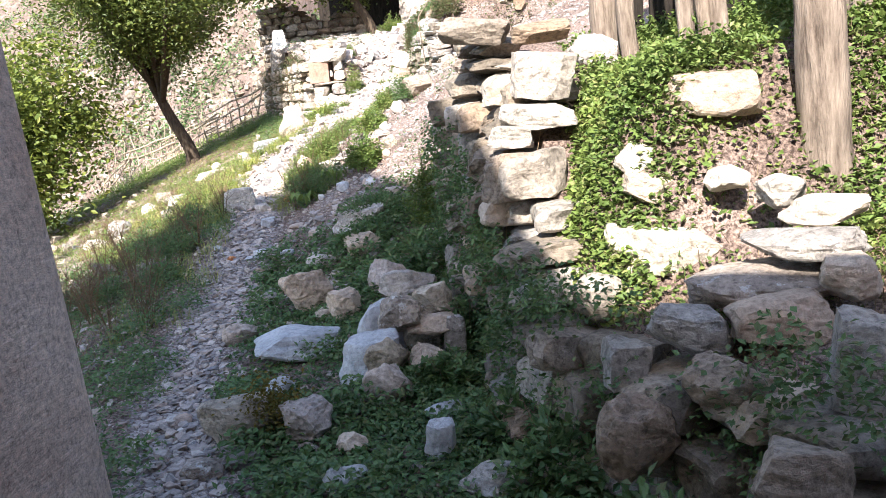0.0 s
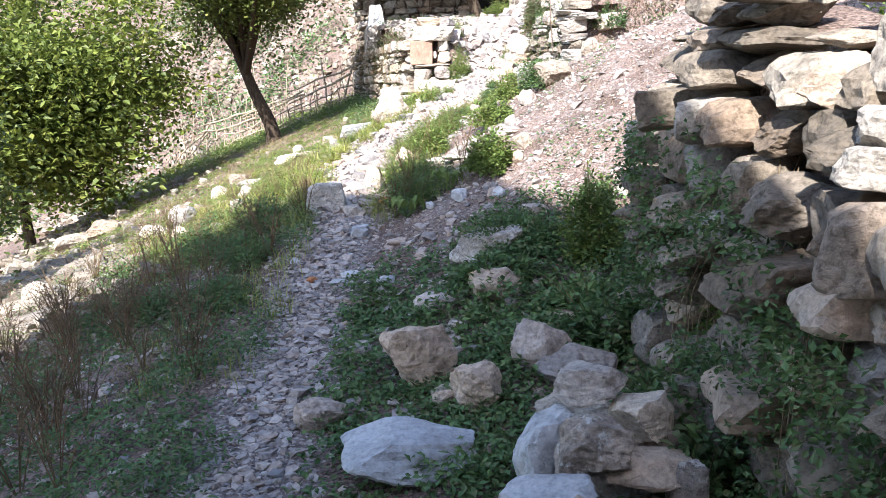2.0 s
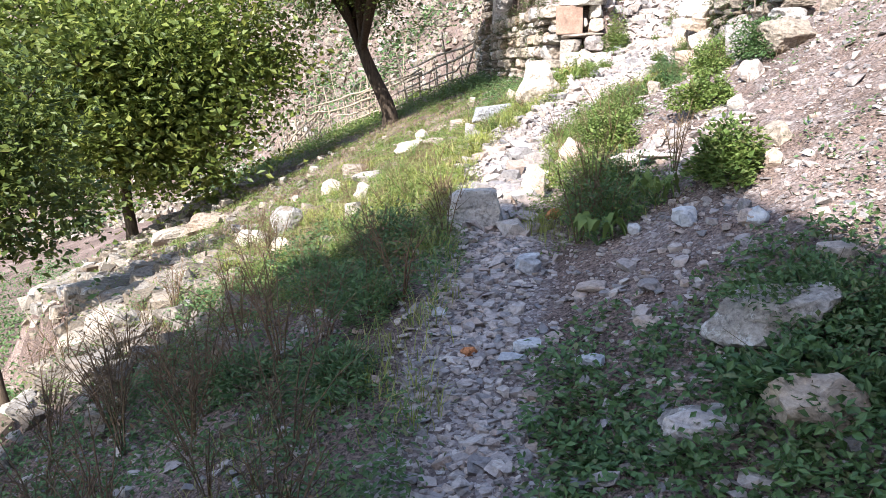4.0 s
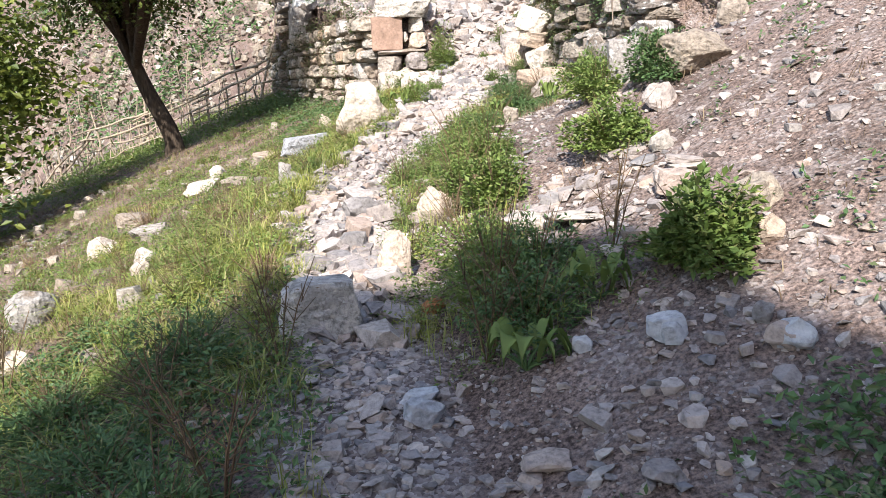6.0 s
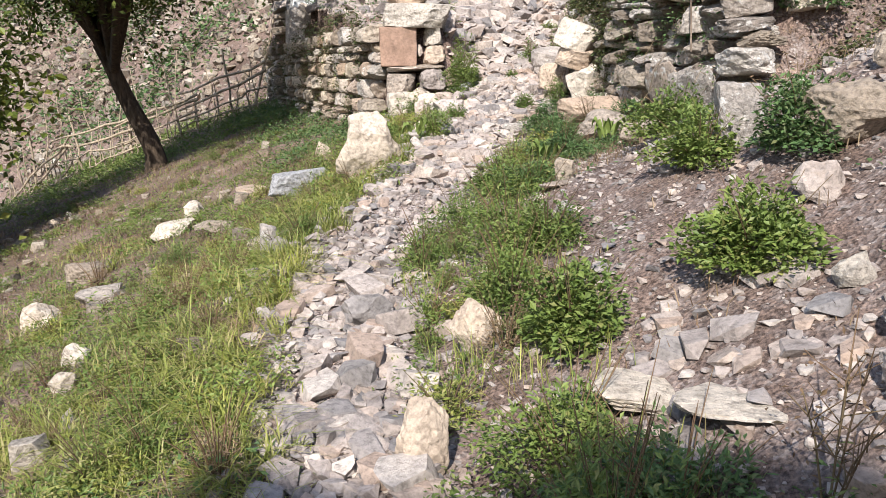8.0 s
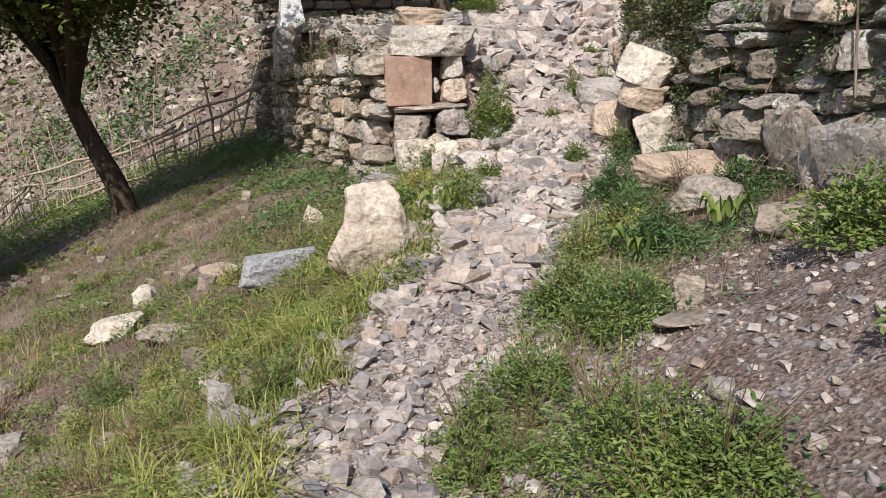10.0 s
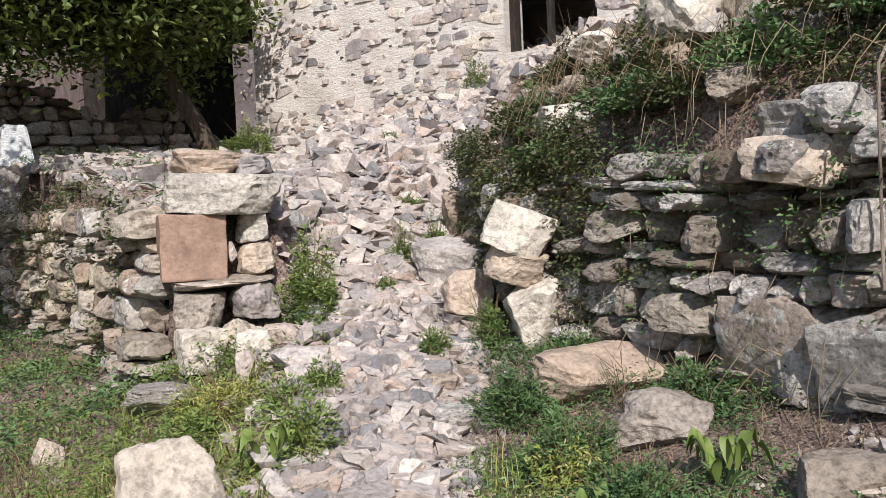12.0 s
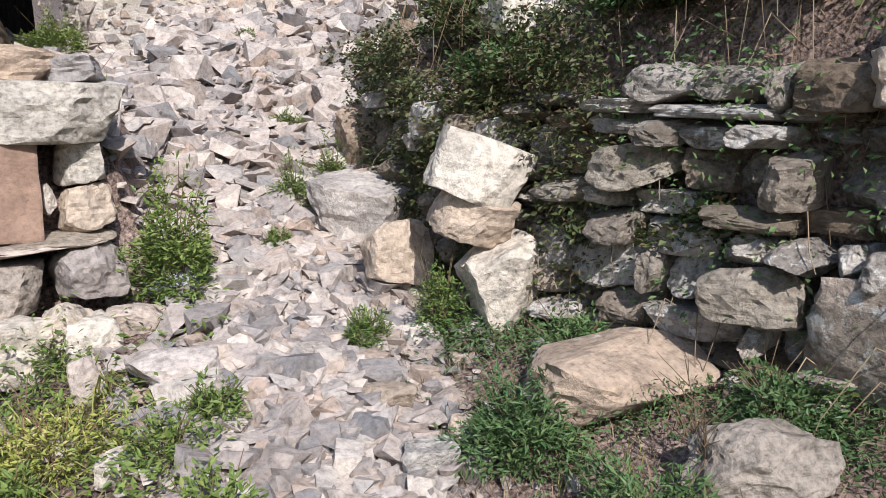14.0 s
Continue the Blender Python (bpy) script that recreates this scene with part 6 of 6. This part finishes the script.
bush("bush", "tall weedy bush with dry stalks beside the path", -1.55, 8.45, 0.28, 0.42, 3080, (0.031, 0.010), M_BUSH, 9, 14)
bush("bush", "green bush leaning against tan rocks", -1.45, 9.45, 0.22, 0.34, 2100, (0.034, 0.020), M_BUSH, 10)
bush("bush", "weedy grey-green herb clump beside the path", -1.55, 10.6, 0.3, 0.34, 2800, (0.025, 0.009), M_BUSH, 11, 8)
bush("bush", "weedy green herb clump above the path", -1.4, 11.5, 0.3, 0.28, 2380, (0.025, 0.009), M_BUSH, 12)
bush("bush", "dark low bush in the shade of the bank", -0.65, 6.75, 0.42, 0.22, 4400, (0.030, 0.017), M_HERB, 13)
bush("bush", "green nettle clump below the ruined wall", -0.2, 6.35, 0.22, 0.62, 3740, (0.033, 0.018), M_BUSH, 14)
bush("bush", "green weeds growing up the gate post", -1.56, 14.68, 0.22, 0.52, 3600, (0.034, 0.012), M_BUSH, 15)
bush("bush", "small rounded weed tuft on the rubble path", -1.05, 14.02, 0.11, 0.17, 1260, (0.025, 0.008), M_BUSH, 16)
bush("bush", "slim green weed beside the cream block", -0.78, 13.95, 0.12, 0.36, 1800, (0.025, 0.008), M_BUSH, 17)
bush("bush", "green weed tuft among the rubble", -0.85, 15.2, 0.12, 0.32, 1120, (0.029, 0.009), M_BUSH, 18)
bush("bush", "weed clump on the stony path edge", -1.85, 13.2, 0.16, 0.22, 1400, (0.030, 0.012), M_BUSH, 19)
bush("bush", "weed clump beside white stones", -2.25, 13.75, 0.18, 0.2, 1400, (0.030, 0.012), M_BUSH, 20)
bush("bush", "leafy green weeds beside flat brown rocks", -0.98, 13.2, 0.22, 0.26, 3740, (0.033, 0.009), M_HERB, 21)
bush("bush", "leafy green weeds beside the path", -1.0, 12.7, 0.22, 0.24, 3520, (0.033, 0.009), M_HERB, 22)
bush("bush", "green weeds behind the gate post", -1.75, 15.75, 0.25, 0.3, 2200, (0.033, 0.009), M_BUSH, 23)
bush("bush", "weeds at the foot of the ruined house", -1.1, 21.6, 0.45, 0.55, 3080, (0.053, 0.017), M_BUSH, 24)
bush("bush", "green weeds on the rubble under the window", 1.2, 18.9, 0.2, 0.5, 1980, (0.033, 0.011), M_BUSH, 25)


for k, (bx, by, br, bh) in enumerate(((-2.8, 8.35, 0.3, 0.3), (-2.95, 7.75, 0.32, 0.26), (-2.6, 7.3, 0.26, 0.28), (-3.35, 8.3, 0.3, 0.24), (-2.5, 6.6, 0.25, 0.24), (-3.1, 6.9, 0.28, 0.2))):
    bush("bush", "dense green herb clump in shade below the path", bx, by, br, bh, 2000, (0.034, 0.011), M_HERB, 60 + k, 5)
bush("bush", "tall green herb clump beside the path", -1.75, 11.2, 0.24, 0.3, 1900, (0.03, 0.01), M_BUSH, 71)
bush("bush", "green weed clump at the wall foot", -0.42, 12.75, 0.2, 0.2, 1300, (0.026, 0.012), M_HERB, 73)
bush("bush", "green weed clump at the wall foot", -0.55, 13.45, 0.2, 0.2, 1300, (0.026, 0.012), M_HERB, 74)


for k, (bx, by, br, bh) in enumerate(((-1.08, 14.84, 0.09, 0.1), (0.07, 17.32, 0.14, 0.12), (-0.49, 16.18, 0.12, 0.12), (-0.55, 15.41, 0.11, 0.3), (-0.18, 17.82, 0.1, 0.14), (-0.52, 15.2, 0.09, 0.12), (-1.68, 13.79, 0.14, 0.12), (-1.85, 13.66, 0.16, 0.16), (-2.01, 14.49, 0.14, 0.16))):
    bush("weed_tuft", "small green weed tuft rooted among the rubble", bx, by, br, bh, 900, (0.026, 0.010), M_BUSH, 210 + k)


# repeated herb clumps on the slopes
# dense growth along the path, and ivy on the far bank
for k, (bx, by, br, bh, m) in enumerate(((-1.58, 8.87, 0.3, 0.3, M_BUSH), (-1.38, 8.5, 0.32, 0.26, M_HERB), (-1.45, 8.15, 0.3, 0.28, M_HERB), (-1.62, 9.95, 0.24, 0.3, M_BUSH), (-1.4, 10.4, 0.26, 0.24, M_BUSH), (-1.48, 11.9, 0.24, 0.22, M_BUSH), (-1.3, 11.55, 0.3, 0.24, M_HERB), (-1.0, 12.3, 0.26, 0.2, M_HERB))):
    bush("bush", "dense weedy herb clump with thin dry stalks", bx, by, br, bh, 3000, (0.028, 0.011), m, 130 + k, 9)
r = random.Random(64)
for k in range(20):
    by = 11.9 + 3.7 * (k + r.uniform(-0.4, 0.4)) / 20
    bx = float(far_wall_x(by)) + r.uniform(0.12, 0.8)
    bush("ivy_clump", r.choice(("dark ivy tangle hanging on the bank", "dark bramble tangle on the bank")), bx, by, r.uniform(0.2, 0.36), r.uniform(0.16, 0.34), 1700, (0.036, 0.022), M_DARK if k % 3 else M_HERB, 150 + k, 7)
for k, (bx, by, br, bh) in enumerate(((-0.05, 5.45, 0.3, 0.3), (-0.3, 5.8, 0.28, 0.2), (0.0, 4.6, 0.26, 0.4), (-0.15, 3.9, 0.2, 0.22), (0.25, 2.75, 0.24, 0.3), (0.45, 2.1, 0.24, 0.32), (0.15, 2.3, 0.22, 0.2), (0.7, 1.75, 0.2, 0.3), (-0.75, 6.3, 0.35, 0.18))):
    bush("nettle_clump", "dark green nettle clump below the ruined wall", bx, by, br, bh, 1500, (0.046, 0.027), M_HERB, 180 + k)

tuft_a = bush("herb_clump", "feathery green herb clump on the grassy slope", -2.95, 9.4, 0.15, 0.2, 900, (0.026, 0.008), M_BUSH, 81, 3)
tuft_b = bush("herb_clump", "feathery green herb clump on the grassy slope", -3.3, 10.2, 0.17, 0.16, 900, (0.024, 0.009), M_GRASS, 82, 4)
tuft_c = bush("herb_clump", "grey-brown dry herb clump on the slope", -3.6, 9.1, 0.15, 0.2, 500, (0.022, 0.006), M_DRY, 83, 8)
for t in (tuft_a, tuft_b, tuft_c):
    t["group"] = "herb clumps on the slope"
r = random.Random(91)
for k in range(95):
    if k < 70:
        ty = r.uniform(8.0, 14.2)
        tx = float(path_x(ty)) - float(path_half(ty)) - 0.12 - abs(r.gauss(0, 0.95))
    else:
        ty = r.uniform(8.3, 12.6)
        tx = float(path_x(ty)) + float(path_half(ty)) + r.uniform(0.06, 0.6)
    pick = r.choices((tuft_a, tuft_b, tuft_c), (4, 4, 2))[0]
    copy_thing(pick, Matrix.Translation((tx, ty, top(tx, ty))) @ turn_z(r.uniform(0, 6.28)) @ Matrix.Scale(r.uniform(0.55, 1.15), 4))


for k in range(36):
    ty = r.uniform(11.5, 18.5)
    tx = r.uniform(-7.2, -3.3) if ty < 15 else r.uniform(-7.2, -4.2)
    copy_thing(r.choice((tuft_a, tuft_b, tuft_c)), Matrix.Translation((tx, ty, top(tx, ty))) @ turn_z(r.uniform(0, 6.28)) @ Matrix.Scale(r.uniform(0.45, 0.9), 4))
for k, (bx, by, br, bh) in enumerate(((-0.02, 4.35, 0.2, 0.3), (-0.05, 4.85, 0.22, 0.34), (-0.25, 5.5, 0.26, 0.32), (0.12, 3.2, 0.18, 0.24))):
    bush("nettle_clump", "broad-leaved green nettle clump at the wall foot", bx, by, br, bh, 700, (0.055, 0.032), M_HERB, 110 + k)


def broadleaf(name, label, x, y, n, size, seed):
    """A rosette of large drooping leaves."""
    r = random.Random(seed)
    p = tagged(new(name), label, "plant")
    p.location = (x, y, top(x, y))
    for k in range(n):
        a = math.tau * k / n + r.uniform(-0.3, 0.3)
        L = size * r.uniform(0.7, 1.15)
        W = L * r.uniform(0.6, 0.8)
        h0 = r.uniform(0.03, 0.09)
        V, F = [], []
        m = 6
        for i in range(m + 1):
            t = i / m
            w = W * math.sin(math.pi * (0.12 + 0.86 * t) ** 0.8) * 0.5
            d = 0.06 + L * t
            zz = h0 + 0.10 * math.sin(t * 2.2) - 0.22 * t * t * L / 0.25
            for s, up in ((-1, 0.02), (0, 0), (1, 0.02)):
                V.append((math.cos(a) * d - math.sin(a) * w * s, math.sin(a) * d + math.cos(a) * w * s, zz + up + 0.012 * math.sin(5 * t + s * 2)))
        for i in range(m):
            for s in range(2):
                F.append((i * 3 + s, i * 3 + s + 1, i * 3 + s + 4, i * 3 + s + 3))
        part("leaf", mesh_from("leaf", V, F, M_BUSH, True), p)
        part("stalk", mesh_from("stalk", *tube([(0, 0, 0), (math.cos(a) * 0.04, math.sin(a) * 0.04, h0 * 0.7), (math.cos(a) * 0.07, math.sin(a) * 0.07, h0)], [0.006, 0.005, 0.004], 5), M_HERB, True), p)
    return p


broadleaf("burdock", "broad-leaved burdock plant in the shade", -1.5, 7.9, 11, 0.10, 3)
broadleaf("burdock", "broad-leaved burdock plant beside the bush", -1.2, 8.15, 8, 0.09, 4)
broadleaf("burdock", "broad-leaved green weed near flat rocks", -0.72, 12.2, 9, 0.07, 5)
broadleaf("burdock", "broad-leaved green weed beside the path", -1.12, 12.2, 8, 0.07, 6)
broadleaf("burdock", "small broad-leaved weed among white stones", -2.0, 13.1, 7, 0.07, 7)


def dry_weed(label, x, y, h, seed, base=None):
    r = random.Random(seed)
    w = tagged(new("dry_weed"), label, "weed", "dry weeds beside the path")
    w.location = (x, y, top(x, y))
    parts = []
    for k in range(6):
        a, q, hh = r.uniform(0, math.tau), r.uniform(0.1, 0.4) * h, h * r.uniform(0.6, 1)
        e = Vector((math.cos(a) * q, math.sin(a) * q, hh))
        parts.append(tube([(0, 0, -0.04), e * 0.5 + Vector((0, 0, 0.03)), e], [0.0035, 0.0028, 0.0015], 4))
        for j in range(6):
            t = r.uniform(0.3, 0.95)
            s = e * t
            parts.append(tube([s, s + Vector((r.gauss(0, 0.05), r.gauss(0, 0.05), r.uniform(0.02, 0.1)))], [0.0025, 0.0012], 3))
    part("stalk_tangle", mesh_from("stalk_tangle", *merge(parts), M_RUST, True), w)["kind"] = "stuff"
    rng = np.random.RandomState(seed)
    m = 70
    p = rng.normal(size=(m, 3)) * np.array([0.16, 0.16, 0.2]) * h + np.array([0, 0, 0.55 * h])
    V, F = leaf_quads(p, rng, 0.022, 0.01)
    part("seed_fluff", mesh_from("seed_fluff", V, F, M_RUST), w)["kind"] = "stuff"
    return w


wA = dry_weed("tall dry brown weed with thin stalks", -3.1, 6.4, 0.45, 1)
wB = dry_weed("tall dry brown weed with thin stalks", -2.75, 7.0, 0.5, 2)
for k, (x, y, s) in enumerate(((-3.6, 7.0, 1), (-4.1, 7.3, 1.1), (-3.3, 7.6, 0.9), (-4.5, 7.2, 1), (-2.55, 6.2, 1.1), (-2.45, 7.4, 1.2), (-2.4, 8.2, 0.9), (-3.0, 5.4, 1), (-2.6, 4.8, 0.9), (-2.2, 3.9, 1), (-1.9, 3.3, 0.8), (-3.7, 6.2, 1), (-4.9, 7.9, 1), (-1.62, 8.1, 1.1), (-1.1, 8.35, 0.9), (-0.72, 12.75, 0.8), (-3.9, 8.3, 0.8), (-2.3, 5.6, 1.0), (-4.4, 8.4, 0.9))):
    copy_thing(wA if k % 2 else wB, Matrix.Translation((x, y, top(x, y))) @ turn_z(k * 1.7) @ Matrix.Scale(s, 4))

r = random.Random(33)
for k in range(46):
    y = r.uniform(4.6, 9.2)
    x = float(path_x(y)) - 0.55 - abs(r.gauss(0, 1.0)) - 0.25 * (k % 3)
    copy_thing(wA if k % 2 else wB, Matrix.Translation((x, y, top(x, y))) @ turn_z(k * 2.1) @ Matrix.Scale(r.uniform(0.6, 1.25), 4))

# moss on the big rock
q = RNG.normal(size=(900, 3)) * np.array([0.07, 0.05, 0.07]) + np.array([-0.98, 3.56, 0.1])
tagged(new("moss", mesh_from("moss", *leaf_quads(q, RNG, 0.025, 0.014), M_MOSS)), "brown-yellow moss cushion on a rock", "moss", kind="stuff")

# ---------------------------------------------------------------- stones of the path and the slopes, last
def path_stones():
    holder = tagged(new("path"), "rubble footpath of loose pale stone chips and slabs", "path", kind="structure")
    r = random.Random(21)
    g = np.random.RandomState(22)
    meshes = [with_material([m], M_PATH, "stone")[0] for m in CHIPS]
    for k in range(300):
        y = (r.uniform(8.4, 11.0) if k < 90 else r.uniform(12.1, 15.0)) if k < 240 else r.uniform(3, 8.4)
        x = float(path_x(y)) + r.uniform(-1, 1) * float(path_half(y)) * 1.15
        a = 0.08 + 0.2 * r.random() ** 1.7 if k < 240 else r.uniform(0.06, 0.15)
        b, c = a * r.uniform(0.5, 0.9), a * r.uniform(0.2, 0.4)
        ob = part("stone", r.choice(meshes), holder)
        ob.matrix_world = Matrix.Translation((x, y, top(x, y) + c * 0.42)) @ Matrix.Rotation(r.gauss(0.08, 0.16), 4, "X") @ Matrix.Rotation(r.gauss(0, 0.15), 4, "Y") @ turn_z(r.uniform(0, math.tau)) @ Matrix.Diagonal((a, b, c, 1))

    def spots(n, y0, y1, wide, lo, hi, keep=None, x0=None, x1=None, tilt=0.2, flat=(0.16, 0.38), rise=0.3, skew=1.8):
        """Rows for joined_stones(), strewn along the path or over a field."""
        y = g.uniform(y0, y1, n)
        x = path_x(y) + g.normal(0, 0.55, n) * path_half(y) * wide if x0 is None else g.uniform(x0, x1, n)
        if keep:
            m = keep(x, y)
            x, y = x[m], y[m]
        n = len(x)
        a = lo * (hi / lo) ** (g.uniform(0, 1, n) ** skew)
        c = a * g.uniform(*flat, n)
        z = ground_z(x, y) + bumps(x, y) + c * rise
        return np.stack([x, y, z, a, a * g.uniform(0.5, 0.95, n), c, g.uniform(0, math.tau, n), g.normal(0.05, tilt, n), g.normal(0, tilt, n)], 1).tolist()

    small = spots(6800, 0.5, 8.8, 1.6, 0.014, 0.09) + spots(3800, 8.4, 12.6, 1.5, 0.014, 0.12, tilt=0.26, flat=(0.2, 0.45), rise=0.45) + spots(4200, 12.4, 15.2, 1.25, 0.03, 0.17, tilt=0.3, flat=(0.2, 0.45), rise=0.5) + spots(3800, 15, 20.5, 1.3, 0.05, 0.3, tilt=0.3, flat=(0.14, 0.32), rise=0.5)
    joined_stones("chips", small, M_PATH_I, holder, seed=1)
    on_bank = lambda x, y: x > path_x(y) + 0.3
    bank = spots(15000, 5.4, 12.2, 1, 0.010, 0.075, on_bank, -1.9, 1.8, skew=2.2)
    flat = with_material(CHIPS, M_PATH, "bank_stone")
    for k, (x, y, z, a, b, c, yaw, tx, ty) in enumerate(spots(225, 6, 12, 1, 0.06, 0.16, lambda x, y: x > path_x(y) + 0.4, -1.6, 1.6)):
        ob = tagged(new("stone", flat[k % len(flat)]), "flat pale stone lying on the brown bank", "stone", "stones on the bank")
        ob.matrix_world = Matrix.Translation((x, y, z)) @ Matrix.Rotation(tx, 4, "X") @ Matrix.Rotation(ty, 4, "Y") @ turn_z(yaw) @ Matrix.Diagonal((a, b, c, 1))
    pale = with_material(CHIPS, M_PATH, "bank_stone")
    for k, (x, y, z, a, b, c, yaw, tx, ty) in enumerate(spots(60, 8.5, 9.35, 1, 0.06, 0.2, None, -1.3, -0.75, tilt=0.15, flat=(0.15, 0.3), skew=1.2)):
        ob = tagged(new("stone", pale[k % len(pale)]), "pale flat stone in a spill on the bank", "stone", "stones on the bank")
        ob.matrix_world = Matrix.Translation((x, y, z)) @ Matrix.Rotation(tx, 4, "X") @ Matrix.Rotation(ty - 0.3, 4, "Y") @ turn_z(yaw) @ Matrix.Diagonal((a, b, c, 1))
    joined_stones("bank_stones", bank, M_PATH_I, None, "pale stone chips strewn over the brown bank", "stones", 2)
    near = spots(5200, 1.5, 8.0, 1, 0.012, 0.11, lambda x, y: x < near_wall_x(y), -4.2, 0.3)
    joined_stones("strewn_stones", near, M_PATH_I, None, "stone chips strewn beside the shaded path", "stones", 3)
    left = spots(3000, 6.0, 18, 1, 0.02, 0.24, lambda x, y: (x < path_x(y) - 0.5) & ((x < -3.9 + 0.25 * (7 - y)) | (g.uniform(0, 1, len(x)) < 0.2)), -8.2, -2.6, flat=(0.3, 0.6))
    joined_stones("slope_stones", left, M_DULL_I, None, "scattered stones on the grassy slope", "stones", 4)
    y = g.uniform(7.2, 19, 700)
    x = edge_x(y) + g.normal(0.45, 0.5, 700)
    a = g.uniform(0.12, 0.38, 700)
    edge = np.stack([x, y, ground_z(x, y) + a * 0.1, a, a * 0.7, a * 0.5, g.uniform(0, 6.28, 700), g.normal(0, 0.2, 700), g.normal(0, 0.2, 700)], 1).tolist()
    joined_stones("edge_stones", edge, M_DULL_I, None, "tumbled stones along the broken terrace edge", "stones", 5)
    scree = spots(9500, 24.8, 38, 1, 0.10, 0.45, None, -22, 1.0, tilt=0.3, flat=(0.35, 0.65))
    joined_stones("scree", scree, M_DULL_I, None, "pale rubble scree rising behind the garden", "stones", 6)
    upper = spots(3000, 15, 22.5, 1, 0.06, 0.42, lambda x, y: (x > garden_wall_x(y) + 0.1) & (x < path_x(y) - 0.4), -4.8, 0.2, flat=(0.22, 0.45)) + spots(4600, 15.2, 22, 1, 0.06, 0.4, lambda x, y: (x > path_x(y) - 0.3) & (x < path_x(y) + 4.2), -1, 5, tilt=0.35, flat=(0.2, 0.5))
    joined_stones("rubble", upper, M_PATH_I, None, "heaped slabs of rubble below the ruined house", "stones", 7)
    brow = spots(1500, 11.7, 17, 1, 0.05, 0.4, lambda x, y: (x > far_wall_x(y) + 0.72) & (x < far_wall_x(y) + 1.7), 0, 2.6, tilt=0.35, flat=(0.4, 0.75))
    joined_stones("brow_stones", brow, M_WARM_I, None, "rubble stones on the brow of the overgrown bank", "stones", 8)


path_stones()
